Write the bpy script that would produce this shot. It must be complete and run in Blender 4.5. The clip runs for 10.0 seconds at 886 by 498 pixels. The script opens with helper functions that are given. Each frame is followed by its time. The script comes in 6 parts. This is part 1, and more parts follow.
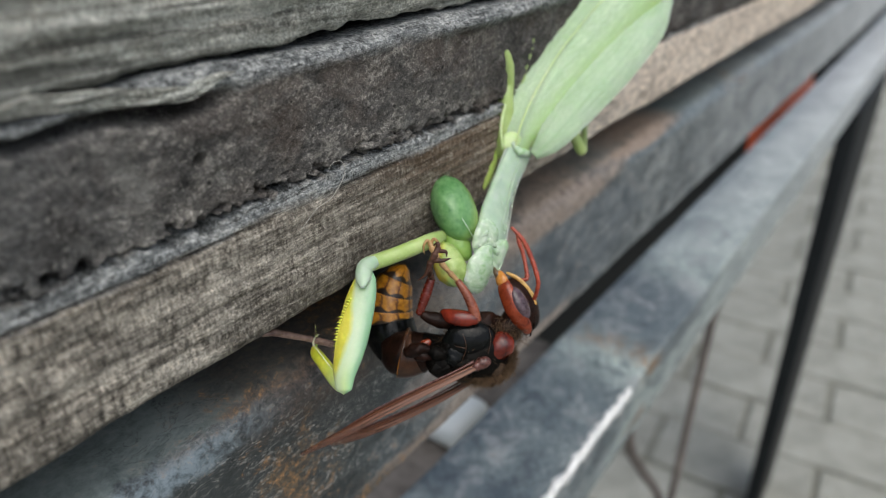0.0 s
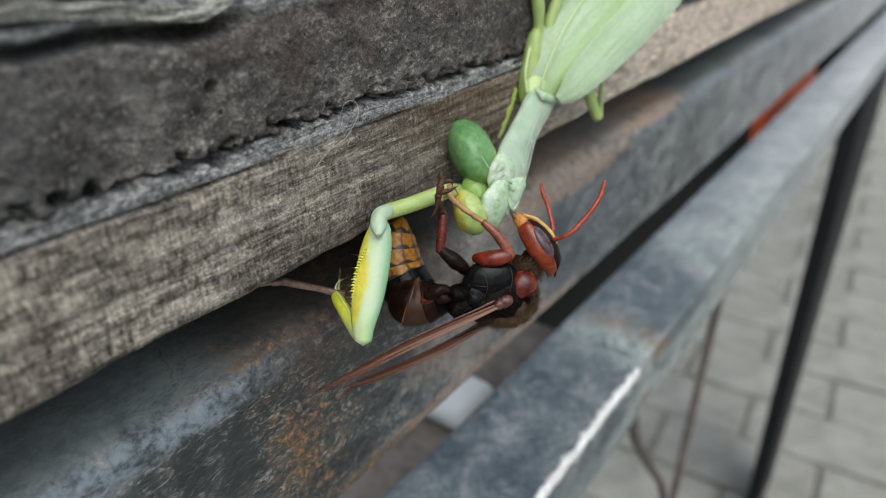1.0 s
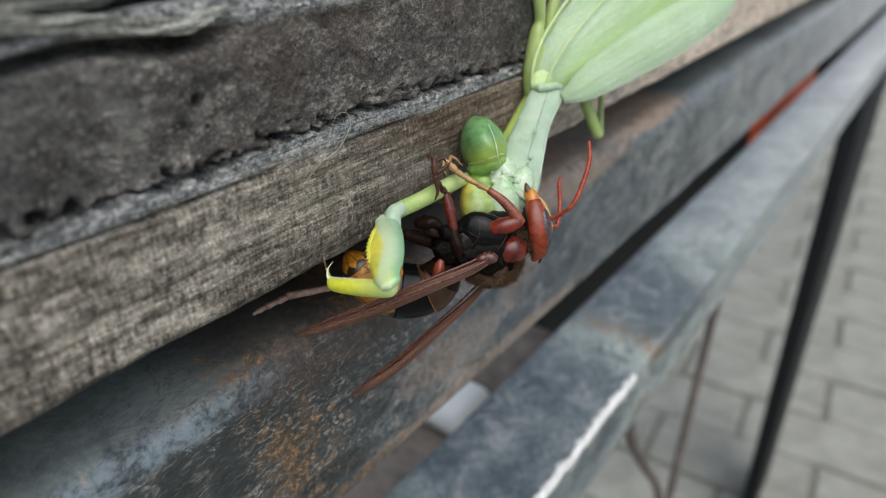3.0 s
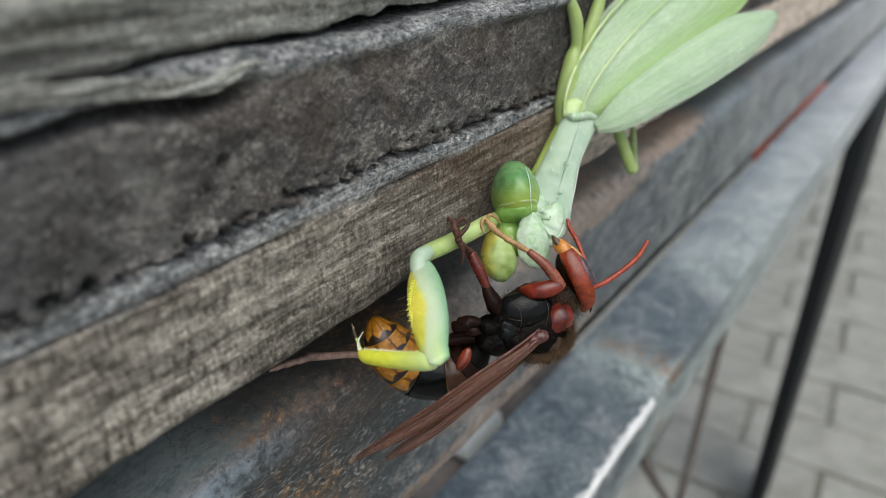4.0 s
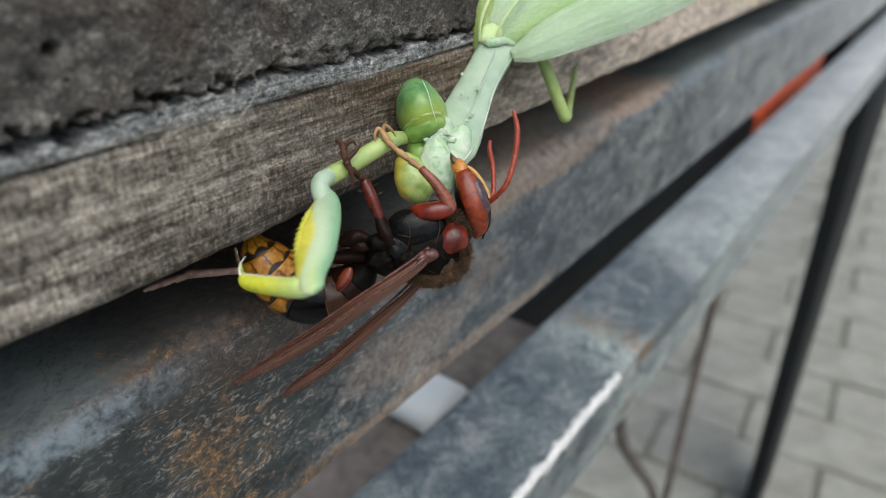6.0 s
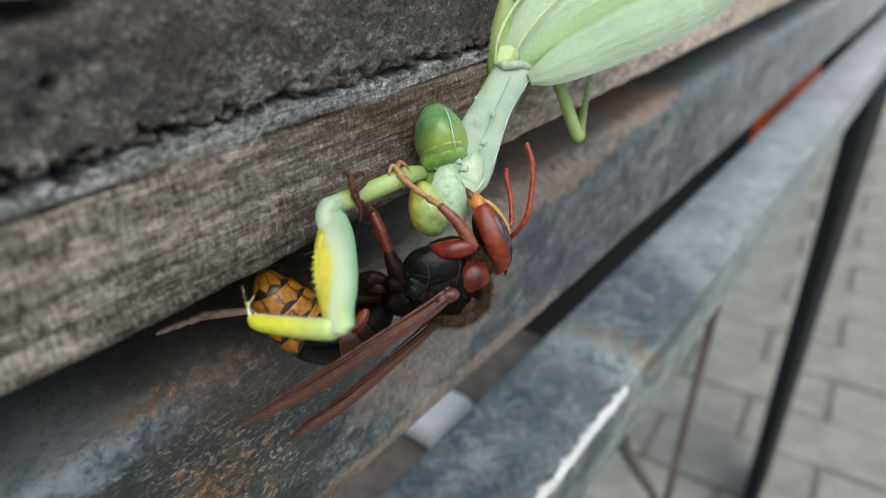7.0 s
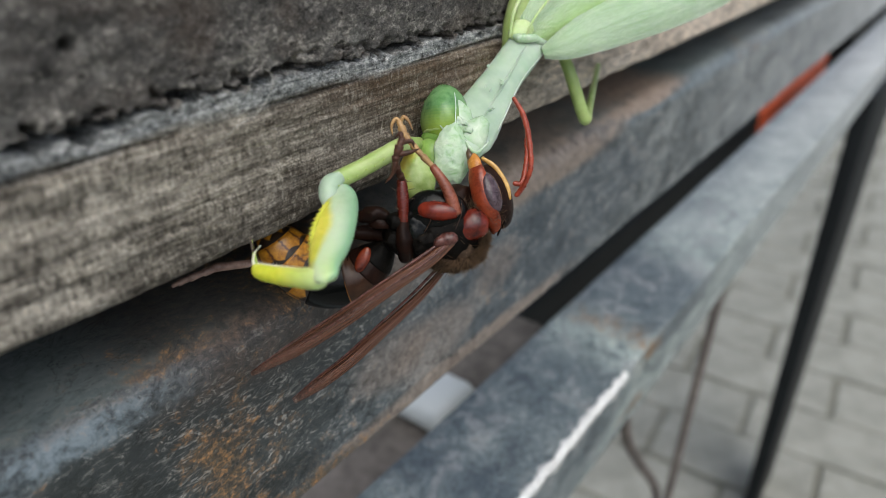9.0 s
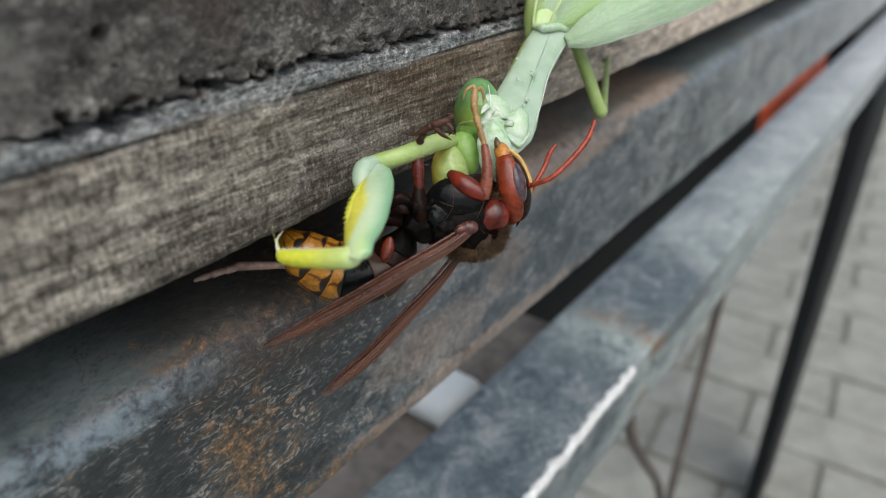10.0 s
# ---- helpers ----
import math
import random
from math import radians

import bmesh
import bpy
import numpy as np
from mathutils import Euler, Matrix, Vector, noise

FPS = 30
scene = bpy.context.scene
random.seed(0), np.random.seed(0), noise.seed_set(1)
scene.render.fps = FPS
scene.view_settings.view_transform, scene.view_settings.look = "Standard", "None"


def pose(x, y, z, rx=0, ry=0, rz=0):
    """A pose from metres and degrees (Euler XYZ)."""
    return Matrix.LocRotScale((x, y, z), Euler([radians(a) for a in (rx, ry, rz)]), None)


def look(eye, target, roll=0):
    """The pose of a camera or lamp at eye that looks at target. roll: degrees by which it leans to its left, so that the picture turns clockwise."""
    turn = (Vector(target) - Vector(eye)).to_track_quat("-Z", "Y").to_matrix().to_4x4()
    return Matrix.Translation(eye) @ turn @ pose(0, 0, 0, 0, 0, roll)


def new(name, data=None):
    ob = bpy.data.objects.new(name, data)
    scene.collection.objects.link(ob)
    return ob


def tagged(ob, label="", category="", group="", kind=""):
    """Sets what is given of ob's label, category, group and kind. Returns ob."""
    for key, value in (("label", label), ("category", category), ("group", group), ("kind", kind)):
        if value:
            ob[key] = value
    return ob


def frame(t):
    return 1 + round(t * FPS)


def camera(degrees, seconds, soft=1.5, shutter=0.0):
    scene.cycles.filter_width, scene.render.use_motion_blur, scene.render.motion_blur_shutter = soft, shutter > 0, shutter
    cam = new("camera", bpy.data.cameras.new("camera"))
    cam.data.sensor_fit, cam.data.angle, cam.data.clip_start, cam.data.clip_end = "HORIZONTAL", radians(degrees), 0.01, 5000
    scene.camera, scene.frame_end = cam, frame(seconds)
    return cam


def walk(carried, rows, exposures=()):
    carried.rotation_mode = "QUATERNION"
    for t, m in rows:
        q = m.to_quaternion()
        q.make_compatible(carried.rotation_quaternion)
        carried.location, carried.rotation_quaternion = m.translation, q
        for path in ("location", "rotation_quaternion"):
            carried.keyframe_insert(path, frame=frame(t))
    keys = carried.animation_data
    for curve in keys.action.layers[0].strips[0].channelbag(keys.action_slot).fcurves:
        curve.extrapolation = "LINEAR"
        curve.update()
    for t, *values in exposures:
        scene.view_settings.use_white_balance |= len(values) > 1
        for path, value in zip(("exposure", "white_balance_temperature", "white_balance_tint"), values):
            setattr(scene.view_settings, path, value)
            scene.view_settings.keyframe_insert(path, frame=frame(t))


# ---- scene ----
cam = camera(66.6, 10.0, soft=0.8, shutter=0.3)
# seconds, place in metres, then heading, tilt and roll in degrees: a hand-held phone close to a fence rail
PATH = [
    (0, 0.01248, 0.01389, 0.69378, -52.767, -27.471, -1.222),
    (0.5, 0.01387, 0.01281, 0.68989, -52.705, -27.271, -1.418),
    (1, 0.01014, 0.01496, 0.68617, -52.838, -27.350, -1.136),
    (1.5, 0.01056, 0.01383, 0.68856, -52.617, -27.439, -1.333),
    (2, 0.01164, 0.01376, 0.68802, -52.753, -27.507, -1.150),
    (2.2, 0.01132, 0.01561, 0.68789, -52.956, -27.389, -1.194),
    (3.3, 0.01296, 0.01634, 0.68740, -52.969, -27.739, -0.516),
    (3.5, 0.01289, 0.01869, 0.68940, -52.958, -27.519, -0.818),
    (4, 0.01654, 0.02419, 0.69131, -52.986, -27.833, -0.434),
    (4.5, 0.01642, 0.02048, 0.68837, -52.902, -27.869, -0.487),
    (5, 0.01809, 0.02119, 0.68930, -52.763, -28.049, -0.269),
    (5.5, 0.02383, 0.01633, 0.68432, -52.688, -28.013, -0.207),
    (5.7, 0.02357, 0.01336, 0.68025, -52.496, -27.944, -0.237),
    (6.8, 0.03103, 0.01537, 0.68413, -52.596, -27.763, -1.543),
    (7, 0.02765, 0.01863, 0.68291, -52.800, -28.111, -0.419),
    (7.5, 0.02829, 0.01718, 0.68156, -52.569, -28.175, -0.571),
    (8, 0.02810, 0.01905, 0.68288, -52.763, -28.038, -0.713),
    (8.5, 0.02725, 0.01733, 0.68252, -52.250, -28.483, -0.428),
    (9, 0.02487, 0.01576, 0.68095, -52.317, -28.287, -0.377),
    (9.5, 0.02469, 0.01683, 0.68195, -52.238, -28.367, -0.728),
    (10, 0.02236, 0.01739, 0.68017, -52.488, -28.275, -0.437),
]
walk(cam, [(t, pose(x, y, z, 90 + tilt, 0, heading) @ pose(0, 0, 0, 0, 0, roll)) for t, x, y, z, heading, tilt, roll in PATH])

# a phone focuses on the insects; what lies nearer or farther blurs
cam.data.dof.use_dof = True
cam.data.dof.focus_distance = 0.090
cam.data.dof.aperture_fstop = 17.5

# ---- light: an overcast sky over a shaded yard ----
world = bpy.data.worlds.new("overcast_sky")
scene.world = world
world.use_nodes = True
wt = world.node_tree
wt.nodes.clear()
sky = wt.nodes.new("ShaderNodeTexSky")
sky.sky_type = "NISHITA"
sky.sun_disc = False
sky.sun_elevation, sky.sun_rotation = radians(64), radians(-142)
sky.air_density, sky.dust_density = 1.0, 3.0
wbg = wt.nodes.new("ShaderNodeBackground")
wbg.inputs["Strength"].default_value = 0.15
wout = wt.nodes.new("ShaderNodeOutputWorld")
grey = wt.nodes.new("ShaderNodeRGBToBW")
haze = wt.nodes.new("ShaderNodeMix")
haze.data_type = "RGBA"
haze.inputs[0].default_value = 0.38
wt.links.new(sky.outputs["Color"], grey.inputs["Color"])
wt.links.new(sky.outputs["Color"], haze.inputs[6])
wt.links.new(grey.outputs["Val"], haze.inputs[7])
wt.links.new(haze.outputs[2], wbg.inputs["Color"])
wt.links.new(wbg.outputs["Background"], wout.inputs["Surface"])
sun_data = bpy.data.lights.new("soft_sun", "SUN")
sun_data.energy, sun_data.angle, sun_data.color = 1.75, radians(75), (0.985, 0.985, 0.925)
sun = new("soft_sun", sun_data)
sun.matrix_world = look((-0.75, -0.95, 2.5), (0, 0, 0))
scene.view_settings.exposure = 0.30


# ---- materials ----
class Nodes:
    """A short way to write a node material."""

    def __init__(self, name):
        self.mat = bpy.data.materials.new(name)
        self.mat.use_nodes = True
        self.t = self.mat.node_tree
        self.bsdf = self.t.nodes["Principled BSDF"]
        self.coord = self.t.nodes.new("ShaderNodeTexCoord")

    def put(self, socket, value):
        if hasattr(value, "is_output"):
            self.t.links.new(value, socket)
        else:
            socket.default_value = value

    def at(self, scale=(1, 1, 1), kind="Object", offset=(0, 0, 0), turn=(0, 0, 0)):
        n = self.t.nodes.new("ShaderNodeMapping")
        self.t.links.new(self.coord.outputs[kind], n.inputs["Vector"])
        n.inputs["Scale"].default_value = scale
        n.inputs["Location"].default_value = offset
        n.inputs["Rotation"].default_value = turn
        return n.outputs["Vector"]

    def noise(self, vector, scale=1.0, detail=4.0, rough=0.6, warp=0.0):
        n = self.t.nodes.new("ShaderNodeTexNoise")
        self.t.links.new(vector, n.inputs["Vector"])
        n.inputs["Scale"].default_value, n.inputs["Detail"].default_value = scale, detail
        n.inputs["Roughness"].default_value, n.inputs["Distortion"].default_value = rough, warp
        return n.outputs["Fac"]

    def cells(self, vector, scale=1.0):
        n = self.t.nodes.new("ShaderNodeTexVoronoi")
        self.t.links.new(vector, n.inputs["Vector"])
        n.inputs["Scale"].default_value = scale
        return n.outputs["Distance"]

    def ramp(self, fac, *stops):
        n = self.t.nodes.new("ShaderNodeValToRGB")
        self.put(n.inputs["Fac"], fac)
        e = n.color_ramp.elements
        while len(e) < len(stops):
            e.new(0.5)
        for k, (p, c) in zip(e, stops):
            k.position = p
            k.color = (*c, 1) if isinstance(c, tuple) else (c, c, c, 1)
        return n.outputs["Color"]

    def mix(self, fac, a, b, how="MIX"):
        n = self.t.nodes.new("ShaderNodeMix")
        n.data_type, n.blend_type = "RGBA", how
        for k, v in ((0, fac), (6, a), (7, b)):
            self.put(n.inputs[k], (*v, 1) if isinstance(v, tuple) else v)
        return n.outputs[2]

    def math(self, how, a, b=0.0):
        n = self.t.nodes.new("ShaderNodeMath")
        n.operation = how
        self.put(n.inputs[0], a)
        self.put(n.inputs[1], b)
        return n.outputs[0]

    def axis(self, vector, which):
        n = self.t.nodes.new("ShaderNodeSeparateXYZ")
        self.t.links.new(vector, n.inputs[0])
        return n.outputs[which]

    def random(self):
        return self.t.nodes.new("ShaderNodeObjectInfo").outputs["Random"]

    def island(self):
        return self.t.nodes.new("ShaderNodeNewGeometry").outputs["Random Per Island"]

    def bump(self, height, strength=0.5, distance=0.001):
        n = self.t.nodes.new("ShaderNodeBump")
        n.inputs["Strength"].default_value, n.inputs["Distance"].default_value = strength, distance
        self.put(n.inputs["Height"], height)
        self.t.links.new(n.outputs["Normal"], self.bsdf.inputs["Normal"])

    def done(self, colour, rough=0.6, metal=0.0, specular=0.5, **more):
        self.put(self.bsdf.inputs["Base Color"], (*colour, 1) if isinstance(colour, tuple) else colour)
        self.put(self.bsdf.inputs["Roughness"], rough)
        self.put(self.bsdf.inputs["Metallic"], metal)
        self.put(self.bsdf.inputs["Specular IOR Level"], specular)
        for key, value in more.items():
            self.put(self.bsdf.inputs[key.replace("_", " ")], value)
        return self.mat


def wood_material(name, sawn):
    """Old weathered board: grey sawn fibres; above the split the surface is rotten, brown and dirty."""
    n = Nodes(name)
    grain = n.noise(n.at((20, 200, 800)), 1, 8, 0.74, 1.0)
    fine = n.noise(n.at((260, 600, 4200)), 1, 4, 0.65)
    ticks = n.noise(n.at((1900, 400, 330), turn=(0, 0.15, 0)), 1, 6, 0.75, 0.5)
    broad = n.noise(n.at((26, 30, 90)), 1, 5, 0.65)
    dots = n.noise(n.at((1100, 1100, 1100)), 1, 6, 0.75)
    clumps = n.noise(n.at((170, 170, 380)), 1, 6, 0.72)
    dark_lines = n.ramp(grain, (0.36, 0.3), (0.45, 1.0))
    streaks = n.ramp(n.noise(n.at((6, 100, 300)), 1, 6, 0.66, 0.8), (0.39, 0.0), (0.45, 1.0))
    flecks = n.ramp(n.mix(0.52, ticks, clumps), (0.46, 0.0), (0.57, 1.0))
    nicks = n.ramp(ticks, (0.36, 0.6), (0.45, 0.0))
    x = n.axis(n.at((1, 1, 1)), 0)
    # the board turns paler towards its far end
    pale_end = n.ramp(n.math("MULTIPLY", n.math("SUBTRACT", x, 0.104), 24.0), (0.0, 0.0), (1.0, 1.0))
    body = n.ramp(n.mix(0.5, n.mix(0.35, fine, clumps), dots), (0.42, (0.036, 0.032, 0.027)), (0.48, (0.18, 0.165, 0.140)), (0.56, (0.52, 0.485, 0.425)))
    hatch = n.noise(n.at((2300, 600, 800), turn=(0, 0.75, 0)), 1, 5, 0.75)
    body = n.mix(n.ramp(hatch, (0.54, 0.0), (0.62, 0.38)), body, (0.50, 0.465, 0.41))
    body = n.mix(n.ramp(hatch, (0.36, 0.40), (0.45, 0.0)), body, (0.030, 0.027, 0.023))
    near_end = n.ramp(n.math("MULTIPLY", n.math("SUBTRACT", 0.075, x), 25.0), (0.0, 0.6), (1.0, 1.0))
    face = n.mix(n.math("MULTIPLY", flecks, near_end), body, n.mix(0.62, body, (0.50, 0.47, 0.415)))
    cross = n.ramp(n.mix(0.35, ticks, clumps), (0.42, (0.055, 0.050, 0.043)), (0.50, (0.165, 0.149, 0.127)), (0.58, (0.44, 0.40, 0.345)))
    face = n.mix(n.ramp(n.math("MULTIPLY", n.math("SUBTRACT", 0.070, x), 30.0), (0.0, 0.0), (1.0, 0.65)), face, cross)
    face = n.mix(n.math("MULTIPLY", nicks, near_end), face, (0.030, 0.026, 0.022))
    face = n.mix(dark_lines, n.mix(0.38, face, (0.022, 0.019, 0.016)), face)
    face = n.mix(streaks, n.mix(0.36, face, (0.024, 0.020, 0.017)), face)
    face = n.mix(n.ramp(broad, (0.50, 0.0), (0.66, 0.75)), face, n.mix(0.62, face, (0.060, 0.045, 0.034)))
    face = n.mix(n.math("MULTIPLY", pale_end, 0.9), face, n.mix(0.88, face, (0.64, 0.55, 0.465)))
    blots = n.noise(n.at((75, 75, 190), offset=(3, 1, 8)), 1, 6, 0.7)
    face = n.mix(n.ramp(blots, (0.50, 0.0), (0.60, 0.6)), face, n.mix(0.55, face, (0.56, 0.525, 0.465)))
    face = n.mix(n.ramp(blots, (0.36, 0.7), (0.46, 0.0)), face, n.mix(0.6, face, (0.045, 0.040, 0.034)))
    slivers = n.noise(n.at((300, 300, 1000), offset=(4, 0, 7), turn=(0, 0.12, 0)), 1, 6, 0.72)
    face = n.mix(1.0, face, n.ramp(slivers, (0.41, (0.66, 0.655, 0.645)), (0.50, (1.0, 1.0, 1.0)), (0.59, (1.38, 1.37, 1.35))), "MULTIPLY")
    if sawn:
        # darker brown patches at set places on the sawn face
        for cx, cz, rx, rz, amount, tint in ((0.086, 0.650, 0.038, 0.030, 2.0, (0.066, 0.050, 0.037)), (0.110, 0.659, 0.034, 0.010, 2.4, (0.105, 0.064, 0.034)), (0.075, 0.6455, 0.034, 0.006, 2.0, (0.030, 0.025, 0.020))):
            dark_patch = n.math("MULTIPLY", spot(n, cx, cz, rx, rz), n.math("MULTIPLY", n.ramp(n.mix(0.5, clumps, broad), (0.36, 0.35), (0.60, 1.0)), amount))
            face = n.mix(n.ramp(dark_patch, (0.0, 0.0), (1.0, 0.85)), face, n.mix(0.72, face, tint))
        face = n.mix(n.ramp(n.mix(0.3, hatch, fine), (0.535, 0.0), (0.60, 0.40)), face, (0.45, 0.42, 0.37))
        face = n.mix(n.ramp(n.mix(0.3, hatch, fine), (0.38, 0.40), (0.46, 0.0)), face, (0.022, 0.019, 0.016))
        split = n.t.nodes.new("ShaderNodeAttribute")
        split.attribute_name = "above_crack"
        z = n.axis(n.at((1, 1, 1)), 2)
        wander = n.math("MULTIPLY", n.math("SUBTRACT", n.noise(n.at((60, 55, 120)), 1, 7, 0.75), 0.5), 0.004)
        rot = n.math("ADD", z, wander)
        crumbs = n.noise(n.at((950, 1300, 1500), turn=(0, 0.2, 0)), 1, 6, 0.75)
        mud = n.noise(n.at((105, 105, 150), offset=(1, 2, 5)), 1, 5, 0.6, 0.6)
        speck = n.noise(n.at((1700, 1700, 2100)), 1, 6, 0.72, 0.6)
        flakes = n.noise(n.at((520, 520, 760), offset=(2, 8, 1)), 1, 6, 0.7, 0.8)
        rotten = n.ramp(n.mix(0.30, n.mix(0.5, mud, flakes), speck), (0.38, (0.014, 0.0135, 0.013)), (0.45, (0.056, 0.054, 0.052)), (0.52, (0.108, 0.102, 0.096)), (0.60, (0.30, 0.285, 0.26)))
        earth = n.noise(n.at((75, 75, 120), offset=(6, 1, 2)), 1, 5, 0.65)
        rotten = n.mix(n.ramp(earth, (0.46, 0.0), (0.58, 0.65)), rotten, n.mix(0.40, rotten, (0.135, 0.095, 0.072)))
        slate = n.ramp(n.math("ADD", n.math("MULTIPLY", n.math("SUBTRACT", 0.056, x), 30.0), n.math("MULTIPLY", n.math("SUBTRACT", earth, 0.5), 3.0)), (0.0, 0.0), (1.0, 0.65))
        rotten = n.mix(slate, rotten, n.ramp(n.mix(0.4, mud, speck), (0.40, (0.030, 0.034, 0.038)), (0.62, (0.165, 0.178, 0.186))))
        rotten = n.mix(n.ramp(n.mix(0.35, speck, clumps), (0.565, 0.0), (0.62, 0.75)), rotten, (0.30, 0.285, 0.26))
        rotten = n.mix(n.ramp(crumbs, (0.34, 0.9), (0.40, 0.0)), rotten, (0.008, 0.0075, 0.007))
        holes = n.cells(n.at((300, 300, 360), offset=(0.3, 0.1, 0.7)), 1)
        rotten = n.mix(n.math("MULTIPLY", n.ramp(holes, (0.07, 0.9), (0.14, 0.0)), n.ramp(clumps, (0.44, 0.0), (0.52, 1.0))), rotten, (0.006, 0.006, 0.006))
        pale = n.ramp(n.noise(n.at((150, 150, 90), offset=(7, 0, 3)), 1, 4, 0.55), (0.60, 0.0), (0.68, 0.55))
        rotten = n.mix(pale, rotten, (0.20, 0.198, 0.186))
        wet = n.ramp(n.math("ADD", n.math("MULTIPLY", n.math("SUBTRACT", x, 0.092), 30), n.math("MULTIPLY", n.math("SUBTRACT", broad, 0.5), 2.0)), (0.0, 0.0), (0.5, 0.6))
        rotten = n.mix(wet, rotten, n.mix(0.7, rotten, (0.026, 0.024, 0.023)))
        grey = n.ramp(n.mix(0.5, n.mix(0.5, clumps, fine), dots), (0.40, (0.026, 0.029, 0.031)), (0.47, (0.142, 0.155, 0.162)), (0.53, (0.30, 0.316, 0.322)), (0.62, (0.58, 0.59, 0.58)))
        grey = n.mix(n.ramp(crumbs, (0.38, 0.8), (0.45, 0.0)), grey, (0.014, 0.015, 0.016))
        up = n.ramp(n.math("ADD", n.math("MULTIPLY", split.outputs["Fac"], 1.6), 0.3), (0.0, 0.0), (1.0, 1.0))
        edge = n.ramp(n.math("MULTIPLY", n.math("SUBTRACT", rot, 0.6593), 900), (0.0, 0.0), (1.0, 0.92))
        face = n.mix(edge, face, grey)
        face = n.mix(up, face, rotten)
        top = n.ramp(n.math("MULTIPLY", n.math("SUBTRACT", rot, 0.6755), 700), (0.0, 0.0), (1.0, 0.85))
        face = n.mix(top, face, grey)
    if not sawn:
        silver = n.ramp(n.mix(0.4, n.noise(n.at((26, 200, 520), offset=(2, 0, 1)), 1, 7, 0.7, 0.8), dots), (0.38, (0.060, 0.062, 0.057)), (0.46, (0.215, 0.225, 0.205)), (0.54, (0.37, 0.385, 0.355)), (0.62, (0.60, 0.61, 0.575)))
        face = n.mix(n.ramp(clumps, (0.40, 0.6), (0.58, 0.95)), face, silver)
        furrow = n.noise(n.at((12, 100, 420), offset=(5, 0, 2)), 1, 5, 0.6, 0.5)
        face = n.mix(n.ramp(furrow, (0.40, 0.7), (0.46, 0.0)), face, (0.030, 0.030, 0.027))
    n.bump(n.mix(0.45, n.mix(0.5, n.mix(0.5, grain, fine), ticks), n.mix(0.4, dots, clumps)), 1.0, 0.0014)
    grains = n.noise(n.at((3000, 4200, 4200)), 1, 4, 0.75)
    face = n.mix(1.0, face, n.ramp(grains, (0.36, (0.66, 0.65, 0.63)), (0.50, (1.14, 1.12, 1.085)), (0.64, (1.85, 1.82, 1.77))), "MULTIPLY")
    return n.done(face, 0.85, 0.0, 0.22)


def spot(n, cx, cz, rx, rz):
    """1 at a place on a rail's face, 0 beyond its reach."""
    g = n.t.nodes.new("ShaderNodeTexGradient")
    g.gradient_type = "SPHERICAL"
    n.t.links.new(n.at((1 / rx, 0.0, 1 / rz), offset=(-cx / rx, 0, -cz / rz)), g.inputs["Vector"])
    return g.outputs["Fac"]


